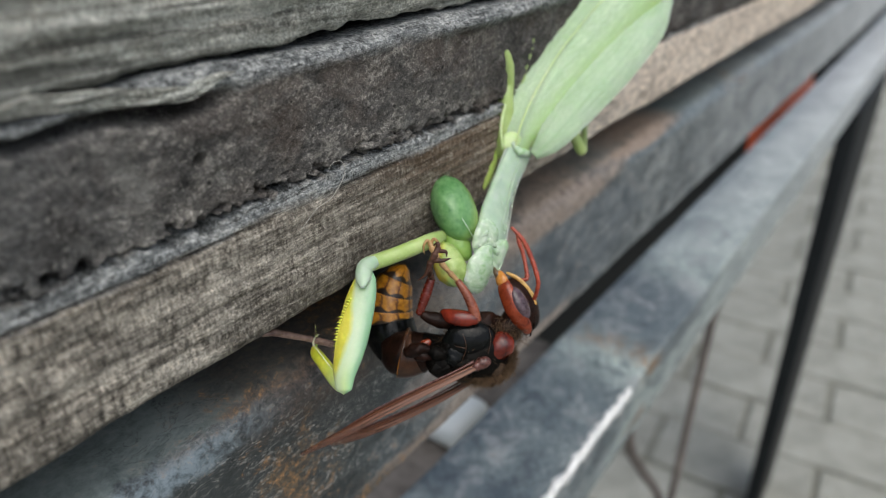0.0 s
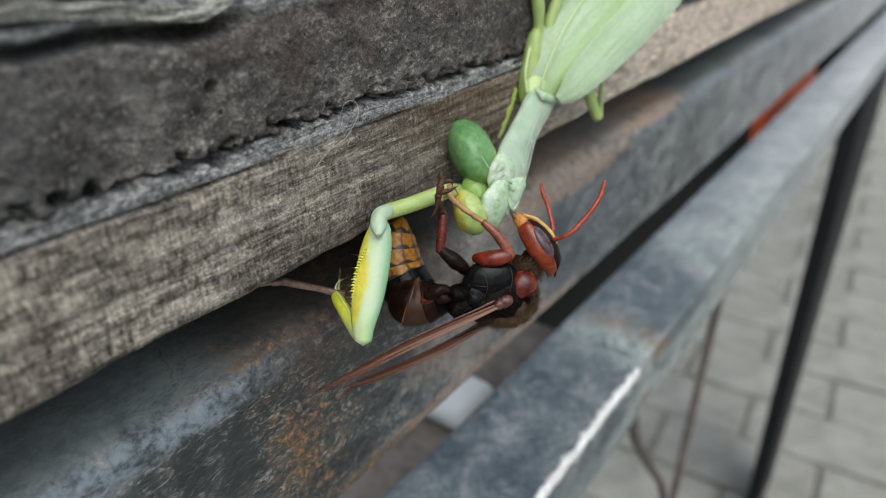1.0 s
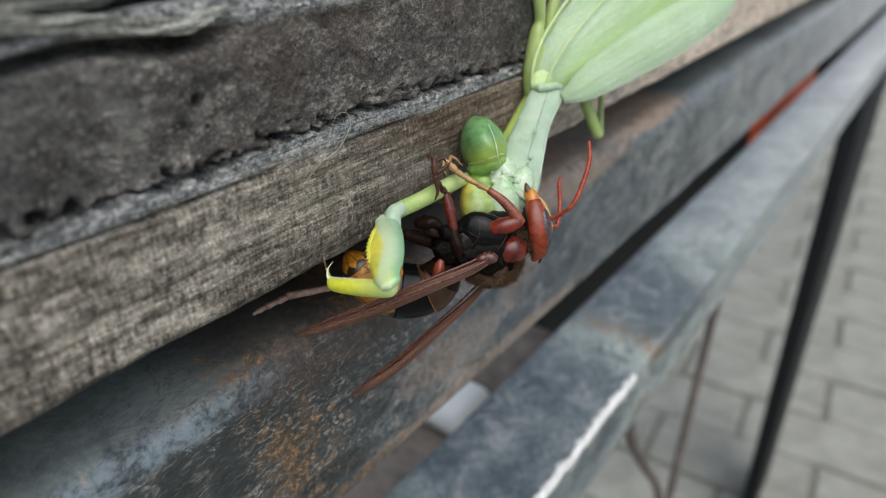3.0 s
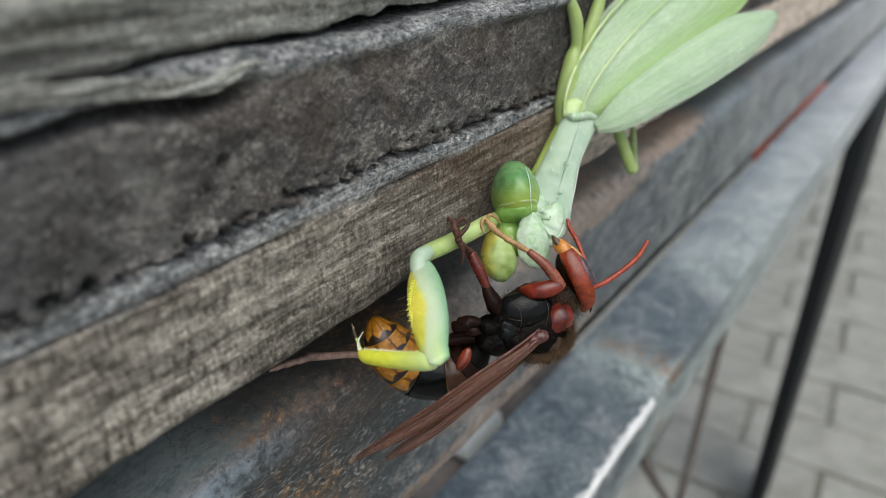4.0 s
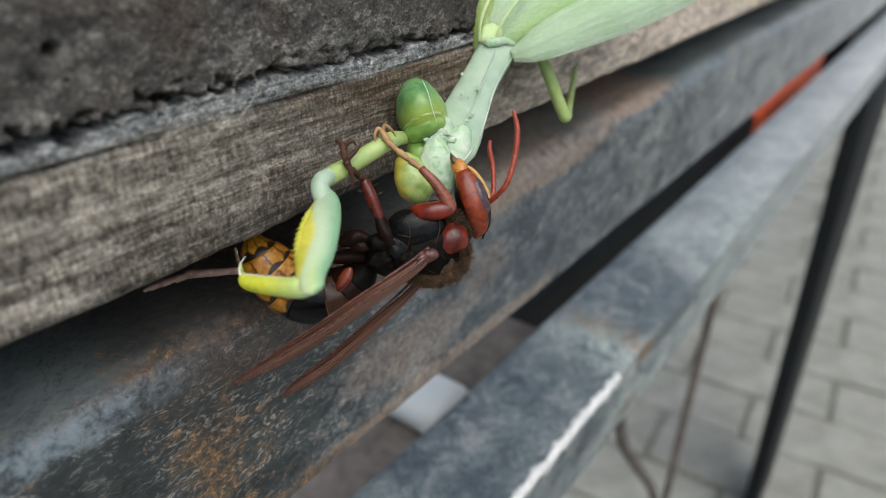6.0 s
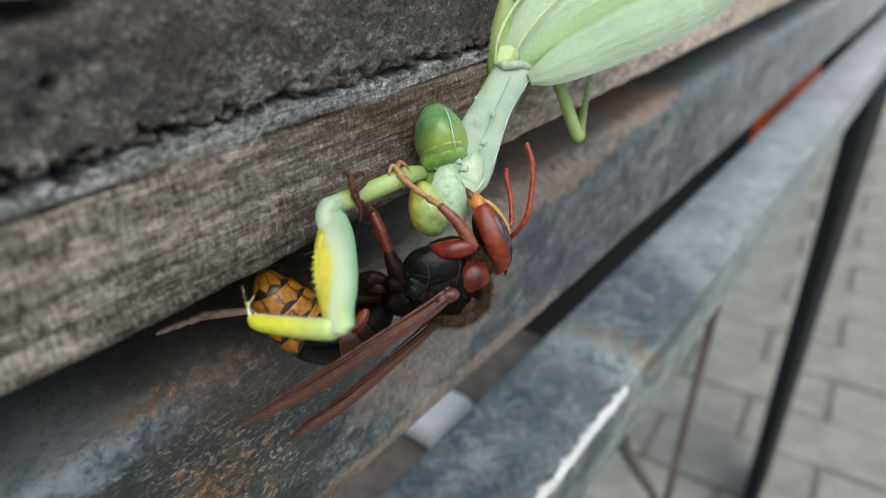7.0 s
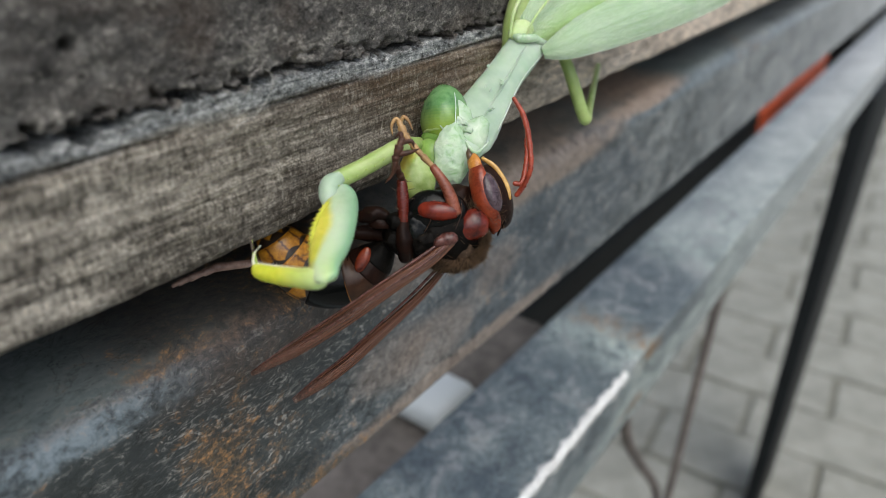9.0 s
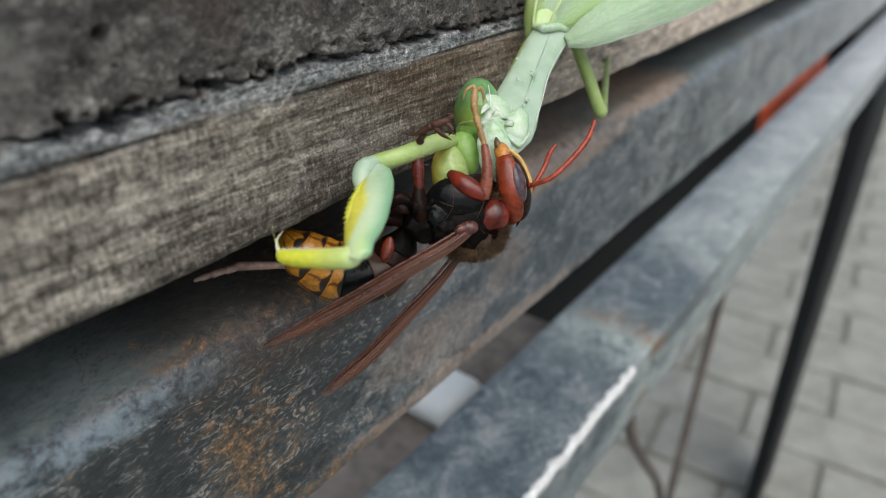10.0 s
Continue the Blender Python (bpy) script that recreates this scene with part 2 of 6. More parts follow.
def steel_material(name, rusty, tone, spots_at=(), dark_at=()):
    """Blue-grey paint, scratched and chalky, rusting through; haze is painted in at the far end."""
    n = Nodes(name)
    broad = n.noise(n.at((24, 40, 60)), 1, 5, 0.68, 0.5)
    grit = n.noise(n.at((520, 520, 520)), 1, 7, 0.8)
    patch = n.noise(n.at((60, 60, 100), offset=(3.1, 0, 1.7)), 1, 7, 0.75, 0.6)
    scratch = n.noise(n.at((260, 500, 1500), turn=(0, -0.75, 0)), 1, 5, 0.75)
    mott = n.mix(0.42, n.mix(0.6, broad, patch), grit)
    paint = n.ramp(mott, (0.40, (0.021 * tone, 0.028 * tone, 0.029 * tone)), (0.47, (0.055 * tone, 0.067 * tone, 0.066 * tone)), (0.54, (0.110 * tone, 0.126 * tone, 0.120 * tone)), (0.62, (0.185 * tone, 0.20 * tone, 0.187 * tone)))
    for where in dark_at:
        k = n.math("MULTIPLY", spot(n, *where[:4]), n.math("MULTIPLY", n.ramp(n.mix(0.5, patch, grit), (0.38, 0.4), (0.56, 1.0)), 3.0))
        paint = n.mix(n.ramp(k, (0.15, 0.0), (0.9, where[4])), paint, n.mix(0.85, paint, where[5]))
    rubs = n.noise(n.at((95, 95, 140), offset=(5, 2, 9)), 1, 5, 0.7, 1.0)
    paint = n.mix(n.ramp(rubs, (0.52, 0.0), (0.60, 0.65)), paint, (0.30, 0.315, 0.32))
    paint = n.mix(n.ramp(rubs, (0.38, 0.6), (0.46, 0.0)), paint, (0.050, 0.064, 0.080))
    specks = n.noise(n.at((1300, 1300, 1300)), 1, 5, 0.75)
    paint = n.mix(n.ramp(specks, (0.41, 0.95), (0.50, 0.0)), paint, n.mix(0.75, paint, (0.008, 0.009, 0.010)))
    # haze over the far length, put into the paint as a paler colour
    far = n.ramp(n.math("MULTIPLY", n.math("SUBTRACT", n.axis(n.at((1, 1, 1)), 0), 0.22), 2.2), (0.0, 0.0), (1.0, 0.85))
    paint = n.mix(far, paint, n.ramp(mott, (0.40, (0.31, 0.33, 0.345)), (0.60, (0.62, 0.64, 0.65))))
    rust = n.ramp(n.mix(0.5, grit, scratch), (0.40, (0.034, 0.024, 0.014)), (0.50, (0.14, 0.080, 0.036)), (0.60, (0.36, 0.175, 0.060)), (0.70, (0.60, 0.33, 0.13)))
    amount = n.mix(0.42, patch, grit)
    for where in spots_at:
        amount = n.math("ADD", amount, n.math("MULTIPLY", spot(n, *where[:4]), where[4]))
    mask = n.ramp(amount, (rusty, 0.0), (rusty + 0.10, 0.92))
    n.bump(n.mix(0.4, n.mix(0.5, grit, specks), n.mix(0.5, scratch, patch)), 0.6, 0.0006)
    return n.done(n.mix(mask, paint, rust), n.ramp(grit, (0.35, 0.30), (0.65, 0.55)), 0.0, 0.42)


def rail_material():
    """Dark blue-grey paint on a rolled rail: a smooth dull top lifted in colour against shade, a patchily worn shoulder
    with sky sheen painted pale, a gritty chipped face with rust, haze painted in at the far end.
    """
    n = Nodes("rusting_blue_grey_paint")
    x, z = n.axis(n.at((1, 1, 1)), 0), n.axis(n.at((1, 1, 1)), 2)
    broad = n.noise(n.at((34, 50, 60), offset=(1, 3, 0)), 1, 5, 0.62, 0.6)
    blotch = n.noise(n.at((150, 150, 190), offset=(3, 0, 1)), 1, 6, 0.68, 0.9)
    grit = n.noise(n.at((650, 650, 650)), 1, 6, 0.75, 0.4)
    sand = n.noise(n.at((2100, 2100, 2100)), 1, 4, 0.7)
    chips = n.noise(n.at((300, 520, 640), offset=(2, 4, 6), turn=(0, -0.9, 0)), 1, 6, 0.72, 2.6)
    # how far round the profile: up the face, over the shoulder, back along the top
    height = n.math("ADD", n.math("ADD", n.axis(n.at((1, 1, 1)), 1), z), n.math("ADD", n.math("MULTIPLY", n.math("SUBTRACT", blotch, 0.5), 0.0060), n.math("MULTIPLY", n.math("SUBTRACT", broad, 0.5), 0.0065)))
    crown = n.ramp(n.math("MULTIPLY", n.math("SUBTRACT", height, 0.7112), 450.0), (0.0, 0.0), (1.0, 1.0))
    # top colour lifted against the shade of the board above it
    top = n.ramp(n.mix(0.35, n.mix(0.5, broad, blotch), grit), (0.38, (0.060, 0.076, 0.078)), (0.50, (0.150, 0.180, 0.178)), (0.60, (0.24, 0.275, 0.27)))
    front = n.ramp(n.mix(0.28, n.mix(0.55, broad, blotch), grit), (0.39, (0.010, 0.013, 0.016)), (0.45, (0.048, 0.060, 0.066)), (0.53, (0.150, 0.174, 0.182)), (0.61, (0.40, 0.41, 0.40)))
    # darker tinted patches at set places along the face
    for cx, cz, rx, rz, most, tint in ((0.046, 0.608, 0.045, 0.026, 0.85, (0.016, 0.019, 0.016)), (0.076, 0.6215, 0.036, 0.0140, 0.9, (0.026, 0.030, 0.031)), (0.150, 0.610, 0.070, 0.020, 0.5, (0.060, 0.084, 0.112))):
        dark_patch = n.math("MULTIPLY", spot(n, cx, cz, rx, rz), n.math("MULTIPLY", n.ramp(n.mix(0.5, blotch, grit), (0.38, 0.4), (0.56, 1.0)), 3.0))
        front = n.mix(n.ramp(dark_patch, (0.15, 0.0), (0.9, most)), front, n.mix(0.8, front, tint))
    front = n.mix(n.math("MULTIPLY", n.ramp(chips, (0.53, 0.0), (0.60, 0.68)), n.ramp(n.mix(0.5, blotch, broad), (0.43, 0.15), (0.54, 1.0))), front, n.ramp(sand, (0.4, (0.30, 0.295, 0.275)), (0.6, (0.66, 0.635, 0.58))))
    front = n.mix(n.ramp(n.mix(0.5, grit, sand), (0.38, 0.85), (0.44, 0.0)), front, (0.008, 0.009, 0.010))
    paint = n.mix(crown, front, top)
    # rust-brown dirt, with the shade under the board painted in
    dirt_shade = n.math("MULTIPLY", spot(n, 0.076, 0.630, 0.032, 0.0120), n.math("MULTIPLY", n.ramp(n.mix(0.5, blotch, broad), (0.40, 0.5), (0.55, 1.0)), 2.6))
    paint = n.mix(n.ramp(dirt_shade, (0.1, 0.0), (1.0, 0.72)), paint, n.ramp(grit, (0.40, (0.020, 0.015, 0.012)), (0.60, (0.075, 0.048, 0.034))))
    # the shoulder: patchy pale wear, with the sky's reflection painted into its colour
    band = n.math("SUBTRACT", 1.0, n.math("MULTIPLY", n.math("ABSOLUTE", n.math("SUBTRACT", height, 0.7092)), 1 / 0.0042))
    rub_sheen = n.math("MULTIPLY", n.ramp(band, (0.12, 0.0), (0.50, 1.0)), n.ramp(n.mix(0.5, blotch, grit), (0.41, 0.15), (0.53, 0.95)))
    rub_sheen = n.math("MULTIPLY", rub_sheen, n.ramp(spot(n, 0.090, 0.628, 0.050, 0.05), (0.10, 1.0), (0.45, 0.05)))
    paint = n.mix(rub_sheen, paint, n.ramp(n.mix(0.5, grit, blotch), (0.38, (0.085, 0.115, 0.135)), (0.62, (0.225, 0.275, 0.305))))
    # a brown run of rust along the upper side of the shoulder
    run = n.math("SUBTRACT", 1.0, n.math("MULTIPLY", n.math("ABSOLUTE", n.math("SUBTRACT", height, 0.7128)), 1 / 0.0026))
    run = n.math("MULTIPLY", n.ramp(run, (0.0, 0.0), (0.6, 1.0)), n.math("MULTIPLY", n.ramp(spot(n, 0.060, 0.631, 0.024, 0.05), (0.0, 0.0), (0.35, 1.0)), n.ramp(n.mix(0.25, blotch, grit), (0.44, 0.0), (0.56, 0.7))))
    paint = n.mix(run, paint, n.ramp(grit, (0.38, (0.075, 0.046, 0.030)), (0.62, (0.19, 0.115, 0.070))))
    # pock marks and hair cracks in the top coat
    web = n.cells(n.at((75, 75, 75), offset=(0.2, 0.6, 0.1)), 1)
    paint = n.mix(n.math("MULTIPLY", n.ramp(n.noise(n.at((90, 160, 160), offset=(4, 2, 2)), 1, 6, 0.7, 2.0), (0.485, 0.0), (0.497, 0.85), (0.503, 0.85), (0.515, 0.0)), n.ramp(web, (0.40, 0.0), (0.60, 0.75))), paint, (0.010, 0.011, 0.012))
    # the far end fades into a painted-in haze
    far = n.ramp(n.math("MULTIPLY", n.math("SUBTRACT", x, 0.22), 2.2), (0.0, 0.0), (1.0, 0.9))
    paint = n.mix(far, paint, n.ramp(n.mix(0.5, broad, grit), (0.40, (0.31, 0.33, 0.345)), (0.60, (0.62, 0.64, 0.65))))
    # tan worn patches; the brown reflection on the shoulder is painted in too
    for cx, cz, rx, rz, most in ((0.205, 0.6295, 0.034, 0.0030, 0.9), (0.150, 0.6275, 0.046, 0.0060, 0.75), (0.112, 0.6260, 0.034, 0.0090, 0.3), (0.095, 0.607, 0.014, 0.008, 0.35), (0.108, 0.604, 0.018, 0.010, 0.35), (0.128, 0.611, 0.012, 0.008, 0.3), (0.120, 0.5945, 0.06, 0.0035, 0.6)):
        k = n.math("MULTIPLY", spot(n, cx, cz, rx, rz), n.math("MULTIPLY", n.ramp(n.mix(0.15, n.mix(0.5, broad, blotch), grit), (0.40, 0.3), (0.58, 1.0)), 3.0))
        paint = n.mix(n.ramp(k, (0.2, 0.0), (1.0, most)), paint, n.ramp(grit, (0.36, (0.17, 0.115, 0.085)), (0.64, (0.48, 0.37, 0.29))))
    rust = n.ramp(n.mix(0.5, grit, sand), (0.42, (0.040, 0.032, 0.020)), (0.50, (0.115, 0.080, 0.045)), (0.56, (0.25, 0.135, 0.060)), (0.63, (0.58, 0.29, 0.10)))
    amount = n.mix(0.45, blotch, grit)
    for cx, cz, rx, rz, more in ((0.061, 0.611, 0.014, 0.019, 0.15), (0.0605, 0.609, 0.006, 0.012, 0.10), (0.075, 0.600, 0.018, 0.010, 0.06), (0.081, 0.6302, 0.014, 0.0040, 0.18), (0.056, 0.6298, 0.010, 0.0014, 0.10), (0.300, 0.628, 0.03, 0.005, 0.12), (0.078, 0.5935, 0.03, 0.003, 0.17)):
        amount = n.math("ADD", amount, n.math("MULTIPLY", spot(n, cx, cz, rx, rz), more))
    mask = n.ramp(amount, (0.56, 0.0), (0.70, 0.88))
    n.bump(n.mix(0.45, n.mix(0.5, grit, chips), n.mix(0.5, sand, blotch)), 0.55, 0.0006)
    return n.done(n.mix(mask, paint, rust), n.mix(crown, n.ramp(grit, (0.35, 0.34), (0.65, 0.62)), n.ramp(grit, (0.35, 0.42), (0.65, 0.58))), 0.0, 0.45)


def simple(name, low, high, scale=400, rough=0.5, specular=0.5, bump=0.0003, **more):
    n = Nodes(name)
    fine = n.noise(n.at((scale, scale, scale)), 1, 5, 0.65)
    broad = n.noise(n.at((scale / 9, scale / 9, scale / 9)), 1, 3, 0.5)
    n.bump(fine, 0.4, bump)
    return n.done(n.ramp(n.mix(0.5, fine, broad), (0.36, low), (0.64, high)), rough, 0.0, specular, **more)


WOOD = wood_material("weathered_sawn_wood", True)
WOOD_UPPER = wood_material("grey_weathered_wood", False)
NAVY = (0.046, 0.066, 0.092)
STEEL = rail_material()
STEEL_LOW = steel_material("chalky_blue_grey_paint", 0.60, 3.9, ((0.205, 0.548, 0.014, 0.007, 0.24), (0.195, 0.532, 0.02, 0.004, 0.22), (0.13, 0.54, 0.04, 0.006, 0.06)), ((0.150, 0.552, 0.045, 0.03, 0.7, NAVY), (0.235, 0.548, 0.040, 0.008, 0.8, NAVY), (0.105, 0.552, 0.03, 0.03, 0.55, NAVY)))


BLACK_PAINT = simple("black_leg_paint", (0.003, 0.004, 0.005), (0.008, 0.010, 0.011), 300, 0.6, 0.2)
WHITE_PAINT = simple("chipped_white_paint", (0.50, 0.50, 0.49), (0.86, 0.86, 0.84), 900, 0.6)
RED_PAINT = simple("orange_red_primer", (0.62, 0.075, 0.022), (0.84, 0.15, 0.045), 300, 0.6)
ROD_RUST = simple("brown_grey_rod", (0.06, 0.05, 0.045), (0.15, 0.125, 0.11), 600, 0.7)
REAR_BROWN = simple("brown_rear_wood", (0.070, 0.062, 0.054), (0.24, 0.21, 0.185), 120, 0.85, 0.2)
# dark colour of the added filler behind the boards
BLOCKER_DARK = simple("dark_blocker", (0.020, 0.017, 0.014), (0.065, 0.055, 0.046), 160, 0.85, 0.2)
WHITE_PLASTIC = simple("white_plastic", (0.58, 0.62, 0.62), (0.68, 0.71, 0.71), 60, 0.45)
HAIR_WHITE = simple("pale_thread", (0.40, 0.38, 0.34), (0.60, 0.57, 0.52), 900, 0.7)


def paver_material(name, pieces):
    n = Nodes(name)
    rnd = n.random() if pieces else n.island()
    fine = n.noise(n.at((420, 420, 420), "Object"), 1, 5, 0.7)
    broad = n.noise(n.at((16, 16, 16), "Object"), 1, 5, 0.7)
    base = n.ramp(n.mix(0.5, fine, broad), (0.34, (0.135, 0.132, 0.116)), (0.5, (0.25, 0.252, 0.224)), (0.66, (0.365, 0.365, 0.328)))
    n.bump(fine, 0.5, 0.001)
    return n.done(n.mix(n.ramp(rnd, (0.0, 0.0), (1.0, 0.25)), base, n.mix(0.4, base, (0.20, 0.20, 0.17))), 0.9, 0.0, 0.25)


PAVER = paver_material("concrete_paver", True)
PAVER_FAR = paver_material("concrete_paver_far", False)
JOINT = simple("mossy_joint_sand", (0.085, 0.088, 0.066), (0.19, 0.185, 0.15), 200, 0.95, 0.1)


def green_skin(name, low, high, second=None, along=None, scale=900, rough=0.42, sss=0.25, soft=0.0):
    """Insect skin with soft light in it; a second tint blends in by broad noise."""
    n = Nodes(name)
    fine = n.noise(n.at((scale, scale, scale)), 1, 4, 0.6)
    broad = n.noise(n.at((130, 130, 130)), 1, 3, 0.5)
    c = n.ramp(n.mix(0.45, fine, broad), (0.34, low), (0.66, high))
    if second:
        c = n.mix(n.ramp(along(n) if along else broad, (0.30 - soft, 0.0), (0.37 + soft, 1.0)), c, second)
    n.bump(fine, 0.35, 0.0002)
    return n.done(c, rough, 0.0, 0.45, Subsurface_Weight=sss, Subsurface_Radius=(0.6, 1.0, 0.35), Subsurface_Scale=0.0015)


MINT = green_skin("pale_mint_skin", (0.31, 0.43, 0.31), (0.465, 0.565, 0.44), scale=320, rough=0.34)
DOME = green_skin("green_head_skin", (0.055, 0.17, 0.055), (0.175, 0.345, 0.135), (0.31, 0.43, 0.08), lambda n: n.math("ADD", n.math("SUBTRACT", 0.76, n.axis(n.at((1, 1, 1), "UV"), 1)), n.math("MULTIPLY", n.noise(n.at((260, 260, 260)), 1, 3), 0.08)), rough=0.2, soft=0.08)
LIME = green_skin("lime_limb_skin", (0.30, 0.45, 0.07), (0.46, 0.60, 0.16))
LIMB = green_skin("soft_limb_skin", (0.29, 0.40, 0.115), (0.43, 0.54, 0.22), scale=500, rough=0.3)
YELLOW = green_skin("yellow_inner_skin", (0.50, 0.56, 0.04), (0.66, 0.68, 0.09), scale=500)
CHEEK = green_skin("mottled_cheek_skin", (0.20, 0.31, 0.06), (0.42, 0.52, 0.20), (0.60, 0.50, 0.08), lambda n: n.math("ADD", n.math("MULTIPLY", n.math("SUBTRACT", -0.0108, n.axis(n.at((1, 1, 1)), 0)), 130.0), n.math("MULTIPLY", n.noise(n.at((300, 300, 300), offset=(2, 5, 1)), 1, 4, 0.6), 0.5)), rough=0.2, soft=0.06)
def flesh_material():
    """Wet torn flesh: whitish shreds over green."""
    n = Nodes("torn_pale_flesh")
    shreds = n.noise(n.at((480, 480, 480)), 1, 5, 0.62, 1.6)
    broad = n.noise(n.at((230, 230, 230), offset=(4, 1, 2)), 1, 3, 0.5)
    c = n.ramp(n.mix(0.5, shreds, broad), (0.33, (0.15, 0.32, 0.085)), (0.41, (0.34, 0.49, 0.31)), (0.54, (0.49, 0.60, 0.455)), (0.64, (0.68, 0.78, 0.64)))
    n.bump(n.mix(0.6, shreds, broad), 0.6, 0.0005)
    return n.done(c, 0.14, 0.0, 0.5, Subsurface_Weight=0.3, Subsurface_Radius=(0.6, 1.0, 0.35), Subsurface_Scale=0.0015)


def femur_material():
    """Mint, with a bright yellow inner stripe that narrows to both ends, lime at the knee."""
    n = Nodes("femur_skin")
    u, v = n.axis(n.at((1, 1, 1), "UV"), 0), n.axis(n.at((1, 1, 1), "UV"), 1)
    fine = n.noise(n.at((700, 700, 700)), 1, 4, 0.6)
    broad = n.noise(n.at((200, 200, 200)), 1, 3, 0.5)
    mint = n.ramp(n.mix(0.4, fine, broad), (0.34, (0.31, 0.45, 0.29)), (0.66, (0.45, 0.565, 0.42)))
    mint = n.mix(n.ramp(v, (0.62, 0.0), (0.92, 0.65)), mint, (0.52, 0.66, 0.25))
    yellow = n.ramp(n.mix(0.5, fine, broad), (0.36, (0.46, 0.46, 0.045)), (0.64, (0.70, 0.64, 0.10)))
    reach = n.math("MULTIPLY", n.math("SINE", n.math("MULTIPLY", v, 2.7)), 0.19)
    side = n.math("ADD", n.math("ABSOLUTE", n.math("SUBTRACT", u, 0.47)), n.math("ADD", reach, n.math("MULTIPLY", n.math("SUBTRACT", broad, 0.5), 0.12)))
    outer = n.math("ABSOLUTE", n.math("SUBTRACT", u, 0.47))
    mint = n.mix(n.ramp(n.math("ADD", outer, n.math("MULTIPLY", broad, 0.04)), (0.07, 0.9), (0.19, 0.0)), mint, (0.20, 0.38, 0.22))
    mint = n.mix(n.ramp(side, (0.26, 0.0), (0.38, 0.6)), mint, (0.54, 0.65, 0.42))
    n.bump(fine, 0.35, 0.0002)
    return n.done(n.mix(n.math("MULTIPLY", n.ramp(side, (0.40, 0.0), (0.46, 1.0)), n.ramp(v, (0.80, 1.0), (0.92, 0.0))), mint, yellow), 0.36, 0.0, 0.45, Subsurface_Weight=0.3, Subsurface_Radius=(0.6, 1.0, 0.35), Subsurface_Scale=0.0015)


def tibia_material():
    """Bright lime-yellow, fading to mint at the knee."""
    n = Nodes("tibia_skin")
    v = n.axis(n.at((1, 1, 1), "UV"), 1)
    fine = n.noise(n.at((600, 600, 600)), 1, 4, 0.6)
    c = n.ramp(fine, (0.34, (0.52, 0.57, 0.03)), (0.66, (0.72, 0.74, 0.08)))
    n.bump(fine, 0.35, 0.0002)
    return n.done(n.mix(n.ramp(v, (0.12, 1.0), (0.55, 0.0)), c, (0.52, 0.68, 0.30)), 0.34, 0.0, 0.45, Subsurface_Weight=0.3, Subsurface_Radius=(0.6, 1.0, 0.35), Subsurface_Scale=0.0015)


FLESH = flesh_material()
FEMUR = femur_material()
TIBIA = tibia_material()
TOOTH = green_skin("whitish_tooth", (0.55, 0.60, 0.38), (0.74, 0.76, 0.58))
LOBE = green_skin("glossy_lime_lobe", (0.12, 0.27, 0.05), (0.30, 0.45, 0.12), scale=420, rough=0.18)
WET = green_skin("wet_whitish_bit", (0.52, 0.66, 0.47), (0.76, 0.84, 0.72), scale=700, rough=0.12)
HORN = simple("dark_claw", (0.03, 0.02, 0.012), (0.10, 0.06, 0.03), 900, 0.35)


def tegmen_material(name, margin, pale=1.0):
    """Leathery green forewing with a yellower front margin and fine branching veins."""
    n = Nodes(name)
    across = n.axis(n.at((1, 1, 1), "UV"), 0)
    veins = n.noise(n.at((17, 1.6, 1), "UV", turn=(0, 0, 0.12)), 1, 5, 0.6, 0.2)
    net = n.cells(n.at((70, 46, 1), "UV"), 1)
    broad = n.noise(n.at((120, 120, 120)), 1, 3, 0.5)
    c = n.ramp(n.mix(0.25, n.mix(0.4, veins, broad), net), (0.32, (0.27 * pale, 0.41 * pale, 0.22 * pale)), (0.50, (0.37 * pale, 0.50 * pale, 0.315 * pale * pale)), (0.66, (0.47 * pale, 0.60 * pale, 0.405 * pale * pale)))
    c = n.mix(n.ramp(across, (0.10, margin), (0.42, 0.0)), c, (0.33, 0.52, 0.16))
    n.bump(n.mix(0.5, veins, net), 0.6, 0.0004)
    return n.done(c, 0.36, 0.0, 0.5, Subsurface_Weight=0.3, Subsurface_Radius=(0.6, 1.0, 0.35), Subsurface_Scale=0.001)


TEGMEN = tegmen_material("leathery_green_wing", 0.8)
TEGMEN_PALE = tegmen_material("leathery_mint_wing", 0.0, 1.03)
VEIN_PALE = green_skin("whitish_rim", (0.62, 0.74, 0.58), (0.78, 0.86, 0.74))
VEIN = green_skin("pale_wing_vein", (0.44, 0.60, 0.24), (0.58, 0.70, 0.38))


def chitin(name, low, high, rough=0.28, scale=1300):
    """Insect shell: cloudy colour, faint pitting."""
    n = Nodes(name)
    fine = n.noise(n.at((1500, 1500, 1500)), 1, 4, 0.65)
    clouds = n.noise(n.at((scale, scale, scale)), 1, 4, 0.6, 0.4)
    n.bump(fine, 0.3, 0.00006)
    return n.done(n.ramp(n.mix(0.2, clouds, fine), (0.35, low), (0.65, high)), n.ramp(fine, (0.4, rough * 0.75), (0.6, rough * 0.75 + 0.06)), 0.0, 0.45)


RED = chitin("red_brown_chitin", (0.030, 0.0045, 0.0032), (0.20, 0.024, 0.011), 0.28, 300)
GENA = chitin("orange_red_chitin", (0.060, 0.0085, 0.0042), (0.33, 0.056, 0.018), 0.27, 300)
RED_LIGHT = chitin("light_red_chitin", (0.12, 0.030, 0.017), (0.28, 0.085, 0.045), 0.34, 420)
BLACK = simple("black_chitin", (0.0012, 0.0011, 0.0010), (0.0080, 0.0066, 0.0052), 700, 0.5, 0.07, 0.0006)
